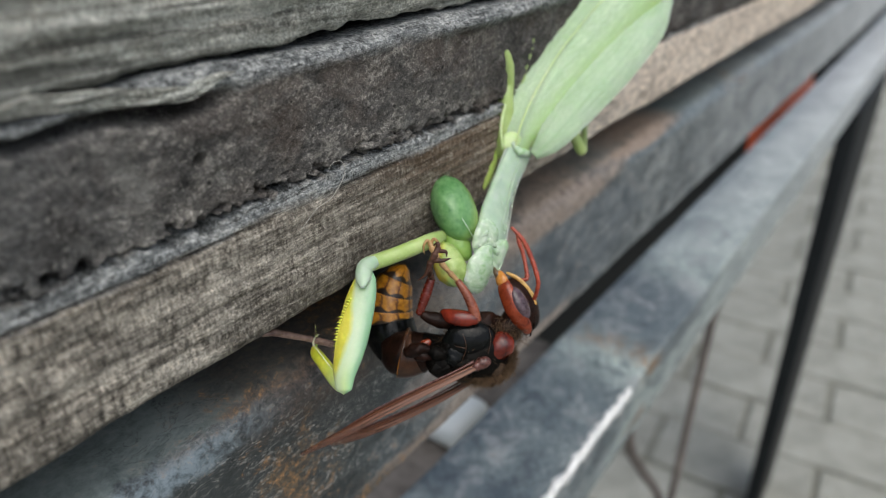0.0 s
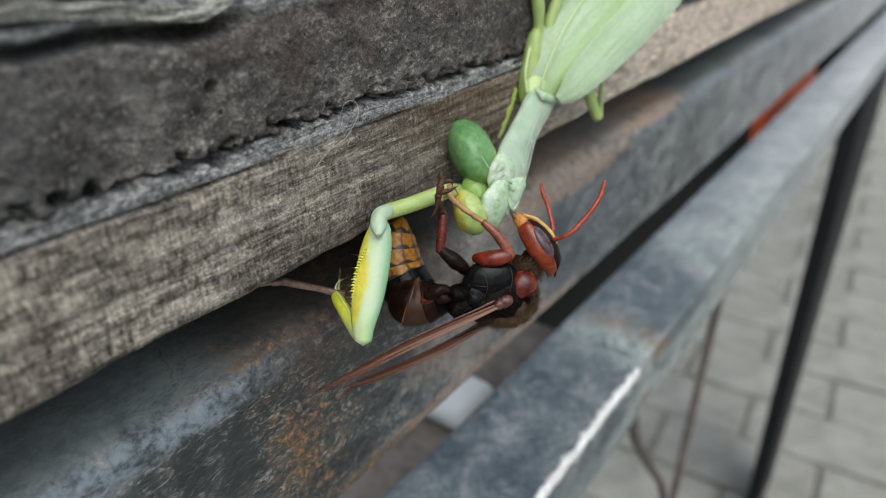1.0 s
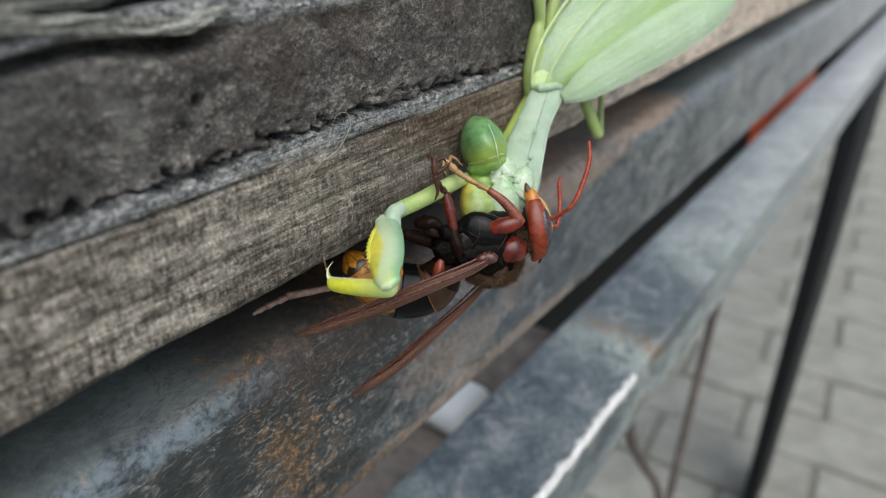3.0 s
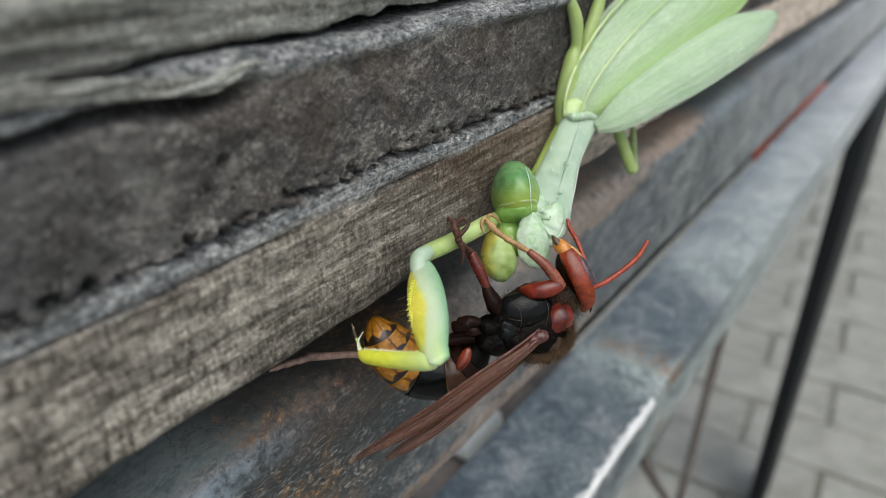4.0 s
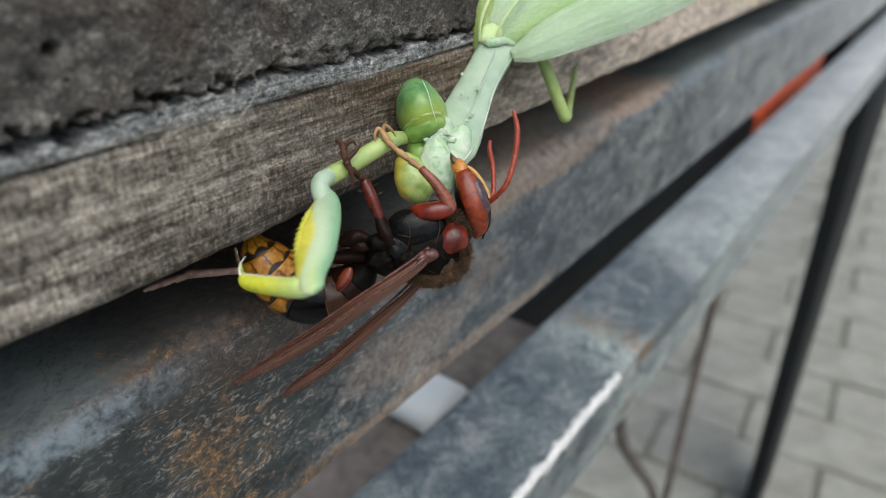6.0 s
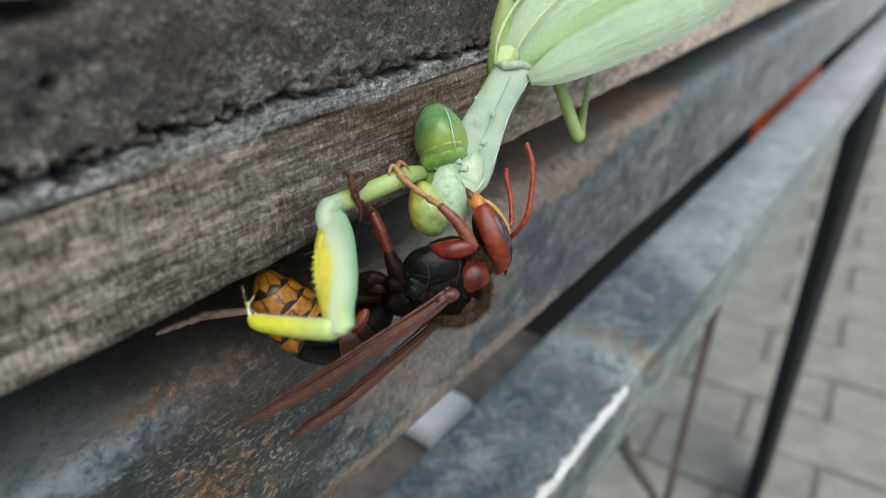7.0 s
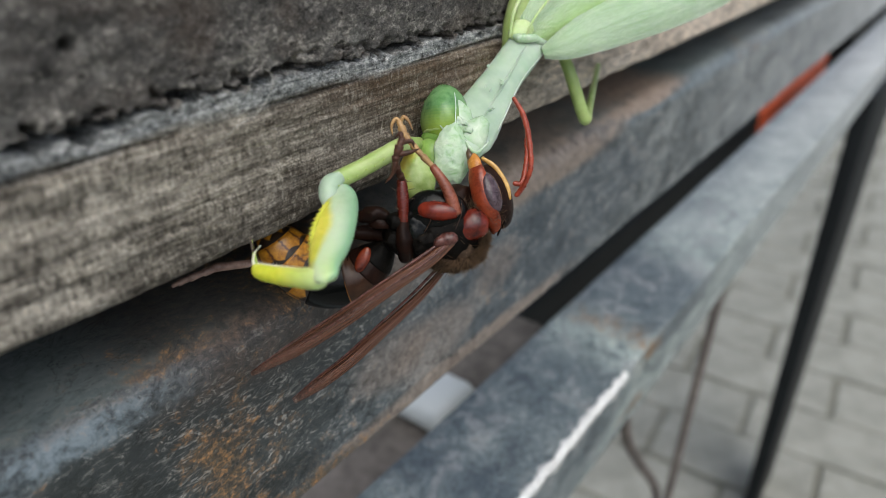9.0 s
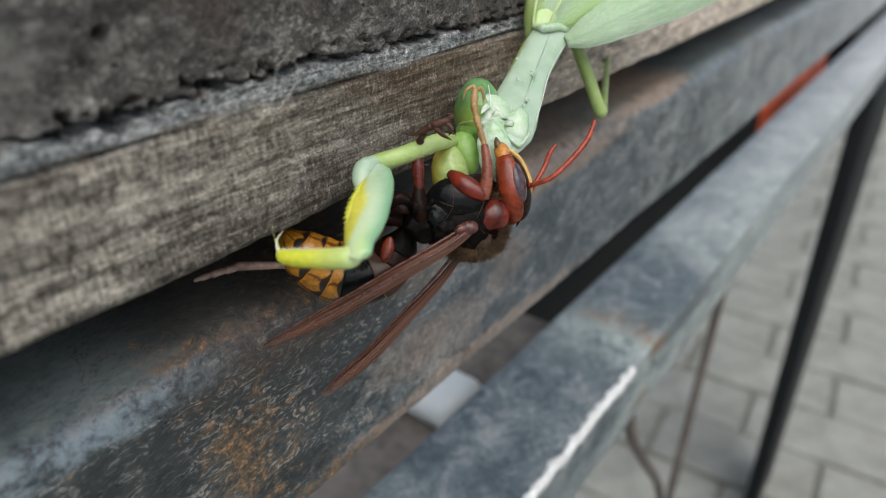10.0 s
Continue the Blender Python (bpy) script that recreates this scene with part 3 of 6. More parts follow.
BLACK_GLOSS = simple("glossy_black_chitin", (0.0020, 0.0024, 0.0024), (0.0070, 0.0076, 0.0072), 500, 0.17, 0.16, 0.00025)
BROWN = simple("dark_brown_chitin", (0.004, 0.0022, 0.0016), (0.028, 0.011, 0.007), 500, 0.36, 0.10, 0.0005)
BROWN_CLEAR = simple("clear_brown_chitin", (0.016, 0.008, 0.005), (0.085, 0.036, 0.018), 400, 0.3, 0.3, 0.0002)
FOOT = simple("brown_hairy_foot", (0.020, 0.009, 0.006), (0.11, 0.046, 0.028), 1500, 0.45, 0.3, 0.0003)
AMBER = chitin("amber_chitin", (0.34, 0.12, 0.022), (0.56, 0.24, 0.05), 0.3)
PALE_LEG = chitin("dull_brown_leg", (0.12, 0.068, 0.052), (0.29, 0.19, 0.155), 0.42)
FACE = chitin("yellow_face", (0.40, 0.20, 0.045), (0.66, 0.43, 0.15), 0.3, 420)
EYE = chitin("maroon_eye", (0.032, 0.019, 0.023), (0.098, 0.066, 0.078), 0.18)
RED_DARK = chitin("dark_red_knee", (0.018, 0.004, 0.003), (0.15, 0.020, 0.011), 0.3, 260)
FOOT_TAN = chitin("tan_foot", (0.20, 0.10, 0.040), (0.47, 0.29, 0.12), 0.4, 900)
WING_ROOT = chitin("mauve_wing_root", (0.040, 0.014, 0.011), (0.145, 0.058, 0.048), 0.34, 900)
ANTENNA = chitin("red_antenna", (0.20, 0.026, 0.012), (0.36, 0.062, 0.030), 0.36)
FUZZ_SKIN = simple("downy_brown_skin", (0.010, 0.0065, 0.0042), (0.060, 0.036, 0.021), 1600, 0.8, 0.2)
FUZZ = simple("brown_fuzz", (0.040, 0.024, 0.013), (0.17, 0.105, 0.058), 900, 0.7, 0.2)


def tergite_material():
    """Yellow plate with a black wavy base band and side spots."""
    n = Nodes("banded_tergite")
    u, v = n.axis(n.at((1, 1, 1), "UV"), 0), n.axis(n.at((1, 1, 1), "UV"), 1)
    wave = n.math("MULTIPLY", n.math("ABSOLUTE", n.math("SINE", n.math("MULTIPLY", u, 25.0))), 0.20)
    blot = n.math("MULTIPLY", n.noise(n.at((7, 2, 1), "UV"), 1, 3, 0.5), 0.22)
    edge = n.math("SUBTRACT", n.math("SUBTRACT", v, wave), blot)
    fine = n.noise(n.at((1500, 1500, 1500)), 1, 4, 0.6)
    yellow = n.ramp(fine, (0.35, (0.24, 0.090, 0.007)), (0.65, (0.46, 0.205, 0.016)))
    cell = n.math("ABSOLUTE", n.math("SUBTRACT", n.math("FRACT", n.math("ADD", n.math("MULTIPLY", u, 9.0), n.math("MULTIPLY", n.noise(n.at((5, 5, 1), "UV"), 1, 3), 0.5))), 0.5))
    yellow = n.mix(n.ramp(cell, (0.38, 0.0), (0.46, 0.85)), yellow, (0.055, 0.013, 0.006))
    c = n.mix(n.ramp(edge, (0.12, 0.0), (0.18, 1.0)), (0.018, 0.010, 0.006), yellow)
    n.bump(fine, 0.3, 0.00012)
    return n.done(c, 0.3, 0.0, 0.5)


TERGITE = tergite_material()


def wing_material():
    """Smoky brown membrane with darker ribs along it."""
    n = Nodes("smoky_brown_wing")
    ribs = n.noise(n.at((9, 1.0, 1), "UV"), 1, 4, 0.6, 0.3)
    fine = n.noise(n.at((900, 900, 900)), 1, 4, 0.6)
    c = n.ramp(ribs, (0.38, (0.036, 0.013, 0.007)), (0.5, (0.105, 0.037, 0.018)), (0.64, (0.19, 0.080, 0.045)))
    n.bump(ribs, 0.6, 0.0003)
    return n.done(c, n.ramp(fine, (0.3, 0.30), (0.7, 0.5)), 0.0, 0.5, Alpha=n.ramp(n.axis(n.at((1, 1, 1), "UV"), 1), (0.25, 0.93), (0.75, 0.70), (1.0, 0.35)))


WING = wing_material()


# ---- building helpers ----
def V(x, y, z=0.0):
    """Millimetres."""
    return Vector((x / 1000, y / 1000, z / 1000))


def mesh_of(bm, name, smooth=True):
    data = bpy.data.meshes.new(name)
    bm.normal_update()
    bm.to_mesh(data)
    bm.free()
    if smooth:
        data.shade_smooth()
    return data


def part(name, bm, material, parent=None, label="", smooth=True):
    """One mesh object, under a thing or under a part."""
    data = bm if isinstance(bm, bpy.types.Mesh) else mesh_of(bm, name, smooth)
    if not data.materials:
        for m in material if isinstance(material, (list, tuple)) else (material,):
            data.materials.append(m)
    ob = new(name, data)
    if parent:
        ob.parent = parent
    return tagged(ob, label)


def spline(points, steps):
    """Catmull-Rom through rows of numbers."""
    p = [np.array(q, float) for q in points]
    p = [2 * p[0] - p[1], *p, 2 * p[-1] - p[-2]]
    out = []
    for i in range(1, len(p) - 2):
        a, b, c, d = p[i - 1:i + 3]
        for k in range(steps):
            s = k / steps
            out.append(0.5 * (2 * b + (c - a) * s + (2 * a - 5 * b + 4 * c - d) * s * s + (3 * b - a - 3 * c + d) * s ** 3))
    return [*out, p[-2]]


def tube(bm, points, radii, seg=14, steps=5, depth=1.0, up=(0, 0, 1), lumps=0.0):
    """A limb along points (Vectors). radii in millimetres across; depth: thickness towards up over width."""
    uv = bm.loops.layers.uv.verify()
    rows = spline([(*p, r / 1000) for p, r in zip(points, radii)], steps)
    up, rings = Vector(up), []
    for i, row in enumerate(rows):
        here = Vector(row[:3])
        way = (Vector(rows[min(i + 1, len(rows) - 1)][:3]) - Vector(rows[max(i - 1, 0)][:3])).normalized()
        side = way.cross(up).normalized()
        over = side.cross(way).normalized()
        r = max(row[3], 0.00002)
        ring = []
        for k in range(seg):
            a = 2 * math.pi * k / seg
            rr = r * (1 + lumps * noise.noise((here + side * r * math.cos(a) + over * r * math.sin(a)) * 900))
            ring.append(bm.verts.new(here + side * rr * math.cos(a) + over * rr * depth * math.sin(a)))
        rings.append(ring)
    n = len(rings)
    for i in range(n - 1):
        for k in range(seg):
            f = bm.faces.new((rings[i][k], rings[i][(k + 1) % seg], rings[i + 1][(k + 1) % seg], rings[i + 1][k]))
            for loop, (uu, vv) in zip(f.loops, ((k, i), (k + 1, i), (k + 1, i + 1), (k, i + 1))):
                loop[uv].uv = (uu / seg, vv / (n - 1))
    for ring, row, flip in ((rings[0], rows[0], False), (rings[-1], rows[-1], True)):
        other = rows[1] if not flip else rows[-2]
        out = (Vector(row[:3]) - Vector(other[:3])).normalized()
        tip = bm.verts.new(Vector(row[:3]) + out * max(row[3], 0.00002) * 0.55)
        for k in range(seg):
            a, b = ring[k], ring[(k + 1) % seg]
            f = bm.faces.new((a, tip, b) if not flip else (a, b, tip))
            for loop in f.loops:
                loop[uv].uv = ((k + 0.5) / seg, 1.0 if flip else 0.0)
    return bm


def limb(points, radii, **more):
    return tube(bmesh.new(), points, radii, **more)


def jointed(points, radii, joints, cut=0.4, seg=12, **more):
    """A foot or feeler of little cones set end to end."""
    rows = spline([(*p, r) for p, r in zip(points, radii)], 16)
    n = len(rows) - 1
    return limb([Vector(r[:3]) for r in rows], [r[3] * (1 - 0.6 * cut + cut * ((i / n * joints) % 1.0)) for i, r in enumerate(rows)], seg=seg, steps=1, **more)


def egg(bm, centre, axis, half, wide, deep, lumps=0.0, freq=600, rings=18, seg=24, taper=0.0):
    """An ovoid: half-length along axis, half-widths across it and towards the viewer side; optional lumps."""
    way = Vector(axis).normalized()
    side = way.cross(Vector((0, 0, 1))).normalized()
    over = side.cross(way).normalized()
    uv = bm.loops.layers.uv.verify()
    grid = []
    for i in range(rings + 1):
        th = math.pi * i / rings
        row = []
        for k in range(seg):
            a = 2 * math.pi * k / seg
            q = Vector((-math.cos(th), math.sin(th) * math.cos(a), math.sin(th) * math.sin(a)))
            w = 1 - taper * q.x
            p = way * q.x * half + side * q.y * wide * w + over * q.z * deep * w
            if lumps:
                p *= 1 + lumps * noise.fractal((Vector(centre) + p / 1000) * freq, 0.8, 2.1, 4)
            row.append(bm.verts.new(Vector(centre) + p / 1000))
            if i in (0, rings):
                break
        grid.append(row)
    for i in range(rings):
        for k in range(seg):
            a, b = grid[i], grid[i + 1]
            ids = [a[k % len(a)], a[(k + 1) % len(a)], b[(k + 1) % len(b)], b[k % len(b)]]
            keep = [v for j, v in enumerate(ids) if v not in ids[:j]]
            f = bm.faces.new(keep)
            for loop in f.loops:
                loop[uv].uv = (k / seg, i / rings)
    return bm


def oval(*args, **more):
    return egg(bmesh.new(), *args, **more)


def box_bm(bm, x0, x1, y0, y1, z0, z1, bevel=0.0):
    geo = bmesh.ops.create_cube(bm, size=1)["verts"]
    for v in geo:
        v.co = Vector(((x0 + x1) / 2 + v.co.x * (x1 - x0), (y0 + y1) / 2 + v.co.y * (y1 - y0), (z0 + z1) / 2 + v.co.z * (z1 - z0)))
    if bevel:
        edges = list({e for v in geo for e in v.link_edges})
        bmesh.ops.bevel(bm, geom=edges, offset=bevel, segments=2, affect="EDGES", profile=0.5)
    return bm


# ---- numpy noise for the boards ----
def value_noise(x, z, seed):
    xi, zi = np.floor(x).astype(np.int64), np.floor(z).astype(np.int64)
    fx, fz = x - xi, z - zi
    fx, fz = fx * fx * (3 - 2 * fx), fz * fz * (3 - 2 * fz)

    def h(a, b):
        k = (a * 374761393 + b * 668265263 + seed * 1442695041) & 0xFFFFFFFF
        k = ((k ^ (k >> 13)) * 1274126177) & 0xFFFFFFFF
        return ((k ^ (k >> 16)) & 0xFFFF) / 65535.0

    a, b, c, d = h(xi, zi), h(xi + 1, zi), h(xi, zi + 1), h(xi + 1, zi + 1)
    return (a * (1 - fx) + b * fx) * (1 - fz) + (c * (1 - fx) + d * fx) * fz


def fractal(x, z, seed, octaves=4):
    out, amp = 0.0, 0.5
    for o in range(octaves):
        out = out + amp * (value_noise(x, z, seed + o) - 0.5)
        x, z, amp = x * 2.03, z * 2.03, amp * 0.5
    return out


def grid_mesh(name, xs, profile, shape):
    """A closed bar along x: profile is rows of (y, z); shape(x, y, z) moves the points."""
    n, m = len(xs), len(profile)
    X = np.repeat(xs, m)
    Y = np.tile([p[0] for p in profile], n)
    Z = np.tile([p[1] for p in profile], n)
    Y, Z = shape(X, Y, Z)
    i, k = np.meshgrid(np.arange(n - 1), np.arange(m), indexing="ij")
    k2 = (k + 1) % m
    faces = np.stack([i * m + k, (i + 1) * m + k, (i + 1) * m + k2, i * m + k2], -1).reshape(-1, 4)
    data = bpy.data.meshes.new(name)
    verts = np.stack([X, Y, Z], -1)
    ends = [list(range(m))[::-1], [(n - 1) * m + j for j in range(m)]]
    data.from_pydata(verts.tolist(), [], faces.tolist() + ends)
    data.shade_smooth()
    return data


# ---- the bench: two old boards over a steel rail, a lower rail, a leg ----
FACE_Y = 0.0755        # the boards' front
bench = tagged(new("bench"), "old outdoor bench of weathered grey boards and rusting painted steel rails", "bench")
XS = np.concatenate([np.linspace(-0.5, -0.02, 60, endpoint=False), np.arange(-0.02, 0.20, 0.00022), np.arange(0.20, 0.30, 0.0006), np.linspace(0.30, 0.6, 260, endpoint=False), np.linspace(0.6, 1.9, 120)])


def crack_z(x):
    return 0.6620 + 0.0010 * fractal(x * 42, x * 0 + 3.3, 11, 3) + 0.0020 * fractal(x * 210, x * 0 + 8.3, 15, 4) + 0.0014 * fractal(x * 900, x * 0 + 2.1, 19, 4) - 0.012 * (x - 0.08) * (x > 0.08) * (x < 0.35)


def lower_board_shape(X, Y, Z):
    depth = np.clip((FACE_Y + 0.0045 - Y) / 0.004, 0, 1)
    flat = X * 0
    c = crack_z(X)
    over = Z - c
    up = np.clip(over / 0.0015, 0, 1)
    left = np.clip((0.085 - X) / 0.03, 0, 1)
    grain = fractal(X * 60, Z * 1300, 1, 3) * 0.0007 + fractal(X * 1300, Z * 260, 3, 3) * 0.00025
    rough = fractal(X * 150, Z * 260, 5, 4) * 0.0008 + fractal(X * 900, Z * 1100, 8, 4) * 0.0007
    near = np.clip(1 - np.abs(over) / 0.0055, 0, 1)
    # the split: a ragged black gap that opens and closes along the board
    gape = np.clip(3.4 * value_noise(X * 90, flat + 1.7, 23) * value_noise(X * 310, flat + 4.7, 29) - 0.45, 0, 1) * (0.5 + 0.7 * left)
    half = 0.00022 + 0.00065 * gape
    jag = 0.0020 * fractal(X * 700, Z * 800, 63, 4)
    split = np.clip(2.5 - 2.5 * np.abs(over - 0.0004 + jag) / half, 0, 1) * (0.0020 + 0.0070 * np.clip(gape * 3, 0, 1))
    # crumbled hollows above and below it
    crumb = np.clip(9.0 * (fractal(X * 620, Z * 820, 33, 4) - 0.07), 0, 1) * 0.0055 * np.clip(1.3 - np.abs(over - 0.0007) / 0.0013, 0, 1) * (0.25 + 0.75 * left)
    saw_edge = np.exp(-((Z - 0.6597 - 0.0010 * fractal(X * 45, flat + 5.5, 25, 3)) / 0.00022) ** 2) * 0.0016 * np.clip(1.8 * value_noise(X * 90, flat + 2.7, 27) - 0.3, 0, 1)
    hole = np.exp(-(((X - 0.0515) / 0.0005) ** 2 + ((Z - 0.6694) / 0.00045) ** 2)) * 0.005
    lip = np.exp(-((Z - 0.6768) / 0.0012) ** 2) * 0.0022 * (value_noise(X * 70, flat + 9.1, 41) - 0.25)
    sag = 0.6762 - 0.0012 * np.exp(-((X - 0.050) / 0.008) ** 2)
    under = np.exp(-((Z - sag - 0.0010 * fractal(X * 140, flat, 43, 4)) / 0.0007) ** 2) * 0.0050 * np.clip((0.058 - X) / 0.006, 0, 1)
    move = grain * (1 - up) + rough * np.maximum(0.8 * up, 0.45 * near) + np.maximum(split, crumb) + hole + 0.0002 * up - lip + under + saw_edge
    worn = 0.0011 * fractal(X * 22, flat + 4.0, 51, 4) + 0.0006 * fractal(X * 260, flat + 6.0, 55, 3)
    Z = Z + worn * np.clip((0.6485 - Z) / 0.003, 0, 1)
    Z = Z + 0.0022 * fractal(X * 95, flat + 1.0, 61, 5) * np.clip((Z - 0.6745) / 0.003, 0, 1)
    return Y + move * depth, Z


def board_profile(z0, z1, y0, y1, step, r=0.0018):
    """Front face from the bottom up with worn edges, then the top, the back and the underside."""
    arc = [(y0 + r - r * math.cos(a), z0 + r - r * math.sin(a)) for a in np.linspace(math.pi / 2, 0.15, 5)]
    face = [(y0, z) for z in np.arange(z0 + r, z1 - 0.0008, step)]
    top = [(y0 + 0.0003, z1 - 0.0004), (y0 + 0.0010, z1)]
    return arc + face + top + [(y0 + 0.004, z1), (y1, z1), (y1, z0), (y0 + 0.006, z0)]


lower = grid_mesh("lower_board", XS, board_profile(0.6443, 0.6785, FACE_Y, 0.104, 0.00021), lower_board_shape)
board_at = np.empty(len(lower.vertices) * 3)
lower.vertices.foreach_get("co", board_at)
above = lower.attributes.new("above_crack", "FLOAT", "POINT")
above.data.foreach_set("value", (board_at[2::3] - crack_z(board_at[0::3])) * 1000)
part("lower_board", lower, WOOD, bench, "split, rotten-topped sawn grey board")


def upper_board_shape(X, Y, Z):
    depth = np.clip((FACE_Y + 0.0045 - Y) / 0.004, 0, 1)
    grain = fractal(X * 30, Z * 650, 71, 5) * 0.0024 + fractal(X * 300, Z * 700, 75, 4) * 0.0010
    edge = np.clip((0.684 - Z) / 0.004, 0, 1)
    Z = Z + (0.0018 * fractal(X * 48, X * 0 + 2.0, 81, 4) + 0.0016 * fractal(X * 330, X * 0 + 5.0, 87, 4)) * edge
    return Y + (grain + 0.0010 * edge * edge) * depth, Z


upper = grid_mesh("upper_board", XS, board_profile(0.6793, 0.742, FACE_Y + 0.0004, 0.104, 0.0005), upper_board_shape)
part("upper_board", upper, WOOD_UPPER, bench, "grey weathered upper board")


def splinter_shape(X, Y, Z):
    """A flat sliver torn loose in the joint: ragged along both edges, drooping before its broken end."""
    run = (X - 0.026) / 0.031
    thin = np.clip(run * 3, 0.15, 1) * np.clip((1.0 - run) * 7, 0.1, 1)
    droop = 0.6788 - 0.0020 * np.clip((X - 0.036) / 0.015, 0, 1) + 0.0010 * np.clip((X - 0.0515) / 0.004, 0, 1)
    fray = 0.0006 * fractal(X * 210, Z * 400, 111, 5)
    relief = 0.0009 * fractal(X * 130, Z * 900, 113, 5) + 0.0004 * fractal(X * 900, Z * 1500, 117, 3)
    return FACE_Y - 0.0007 + (Y - FACE_Y) * thin + relief, droop + fray + (Z - 0.677) * thin * 0.55


sliver = [(FACE_Y + 0.0005, z) for z in np.linspace(0.6757, 0.6785, 16)] + [(FACE_Y + 0.0022, 0.6784), (FACE_Y + 0.0022, 0.6764), (FACE_Y + 0.0014, 0.6756)]
part("splinter", grid_mesh("splinter", np.arange(0.026, 0.057, 0.0002), sliver, splinter_shape), WOOD_UPPER, bench, "pale grey splinter lifting in the joint")


def angle_profile(y0, z1, deep, high, thick, r=0.0030):
    """An L of steel: a top flange going back and a front flange going down."""
    arc = [(y0 + r - r * math.cos(a), z1 - r + r * math.sin(a)) for a in np.linspace(0, math.pi / 2, 7)]
    face = [(y0, z) for z in np.linspace(z1 - high + 0.0008, z1 - r - 0.001, 60)]
    flange = [(y, z1) for y in np.linspace(y0 + r + 0.001, y0 + deep - 0.0005, 14)]
    return ([(y0 + 0.0006, z1 - high)] + face + arc + flange + [(y0 + deep, z1 - 0.001), (y0 + deep, z1 - thick), (y0 + thick, z1 - thick), (y0 + thick, z1 - high)])


def dented(amount, seed, lean=0.0):
    def shape(X, Y, Z):
        d = amount * (fractal(X * 30, Z * 60 + Y * 60, seed, 5) + 0.3 * fractal(X * 260, Z * 260 + Y * 260, seed + 7, 3))
        return Y + d + lean * (0.6335 - Z), Z + 0.6 * d
    return shape


XR = np.concatenate([np.linspace(-0.5, 0.0, 50, endpoint=False), np.arange(0.0, 0.30, 0.0004), np.linspace(0.30, 1.9, 300)])
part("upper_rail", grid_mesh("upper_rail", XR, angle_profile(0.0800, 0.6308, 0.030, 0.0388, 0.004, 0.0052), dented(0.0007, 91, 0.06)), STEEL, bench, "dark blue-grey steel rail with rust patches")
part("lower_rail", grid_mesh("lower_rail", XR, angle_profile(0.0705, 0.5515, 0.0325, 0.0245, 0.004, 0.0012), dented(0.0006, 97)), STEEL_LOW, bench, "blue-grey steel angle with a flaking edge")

# white paint left along the front edge of the lower rail
def paint_shape(X, Y, Z):
    w = fractal(X * 120, X * 0 + 5, 103, 4)
    w2 = fractal(X * 500, X * 0 + 9, 107, 3)
    return Y + (0.0022 * w + 0.0024 * w2) * (Y > 0.0715), Z + (0.0050 * w + 0.0036 * w2) * (Z < 0.5495)


part("paint_strip", grid_mesh("paint_strip", np.arange(0.02, 0.186, 0.0008), [(0.0698, 0.5494), (0.0696, 0.5510), (0.0702, 0.5521), (0.0717, 0.5521), (0.0717, 0.5512), (0.0708, 0.5508), (0.0706, 0.5494)], paint_shape), WHITE_PAINT, bench, "flaking white paint along the rail's edge")

# rear rail, with a length of orange-red primer, seen through the slot
rear = bmesh.new()
box_bm(rear, -0.4, 1.9, 0.150, 0.176, 0.470, 0.500, 0.002)
part("rear_rail", rear, BLACK_PAINT, bench, "black painted rear rail")
red = bmesh.new()
box_bm(red, 0.665, 1.11, 0.1485, 0.1775, 0.468, 0.5015, 0.001)
part("primer_band", red, RED_PAINT, bench, "orange-red primer on the rear rail")
slat = bmesh.new()
box_bm(slat, -0.4, 0.235, 0.118, 0.146, 0.500, 0.520, 0.003)
part("rear_slat", slat, REAR_BROWN, bench, "dull brown rear slat")

leg = bmesh.new()
box_bm(leg, 0.66, 0.835, 0.066, 0.080, 0.0, 0.5275, 0.002)
for v in leg.verts:
    if v.co.z < 0.2:
        v.co.x = 0.7096 + (v.co.x - 0.66) * 0.52
    v.co.x -= 0.036 * (0.40 - v.co.z)
part("leg", leg, BLACK_PAINT, bench, "black flat steel leg under the lower rail")
part("brace_rod", limb([Vector((0.385, 0.09, 0.5475)), Vector((0.375, 0.09, 0.4587)), Vector((0.3667, 0.09, 0.4035)), Vector((0.3588, 0.09, 0.3413)), Vector((0.350, 0.09, 0.27))], [2.5, 2.5, 2.5, 2.5, 2.5], up=(0, 1, 0)), ROD_RUST, bench, "thin grey-brown steel rod")
part("brace_rod", limb([Vector((0.235, 0.09, 0.5475)), Vector((0.251, 0.09, 0.472)), Vector((0.282, 0.09, 0.424)), Vector((0.325, 0.09, 0.366)), Vector((0.352, 0.0905, 0.30))], [2.4, 2.6, 2.7, 2.6, 2.4], up=(0, 1, 0)), ROD_RUST, bench, "bent grey-brown steel rod")

# added filler that shuts the bright sky out from under the boards
strip = bmesh.new()
box_bm(strip, -0.4, 1.9, 0.1055, 0.1185, 0.6265, 0.682, 0.002)
part("back_strip", strip, BLOCKER_DARK, bench, "added dark strip that blocks the sky behind the boards")

post = bmesh.new()
box_bm(post, 0.875, 0.925, 0.1190, 0.139, 0.500, 0.735, 0.002)
part("post", post, BLACK_PAINT, bench, "black steel post behind the boards")

block = bmesh.new()
box_bm(block, 0.1535, 0.1755, 0.116, 0.144, 0.5205, 0.532, 0.0045)
tagged(part("plastic_block", block, WHITE_PLASTIC), "small white plastic block lying on the rear slat", "block")

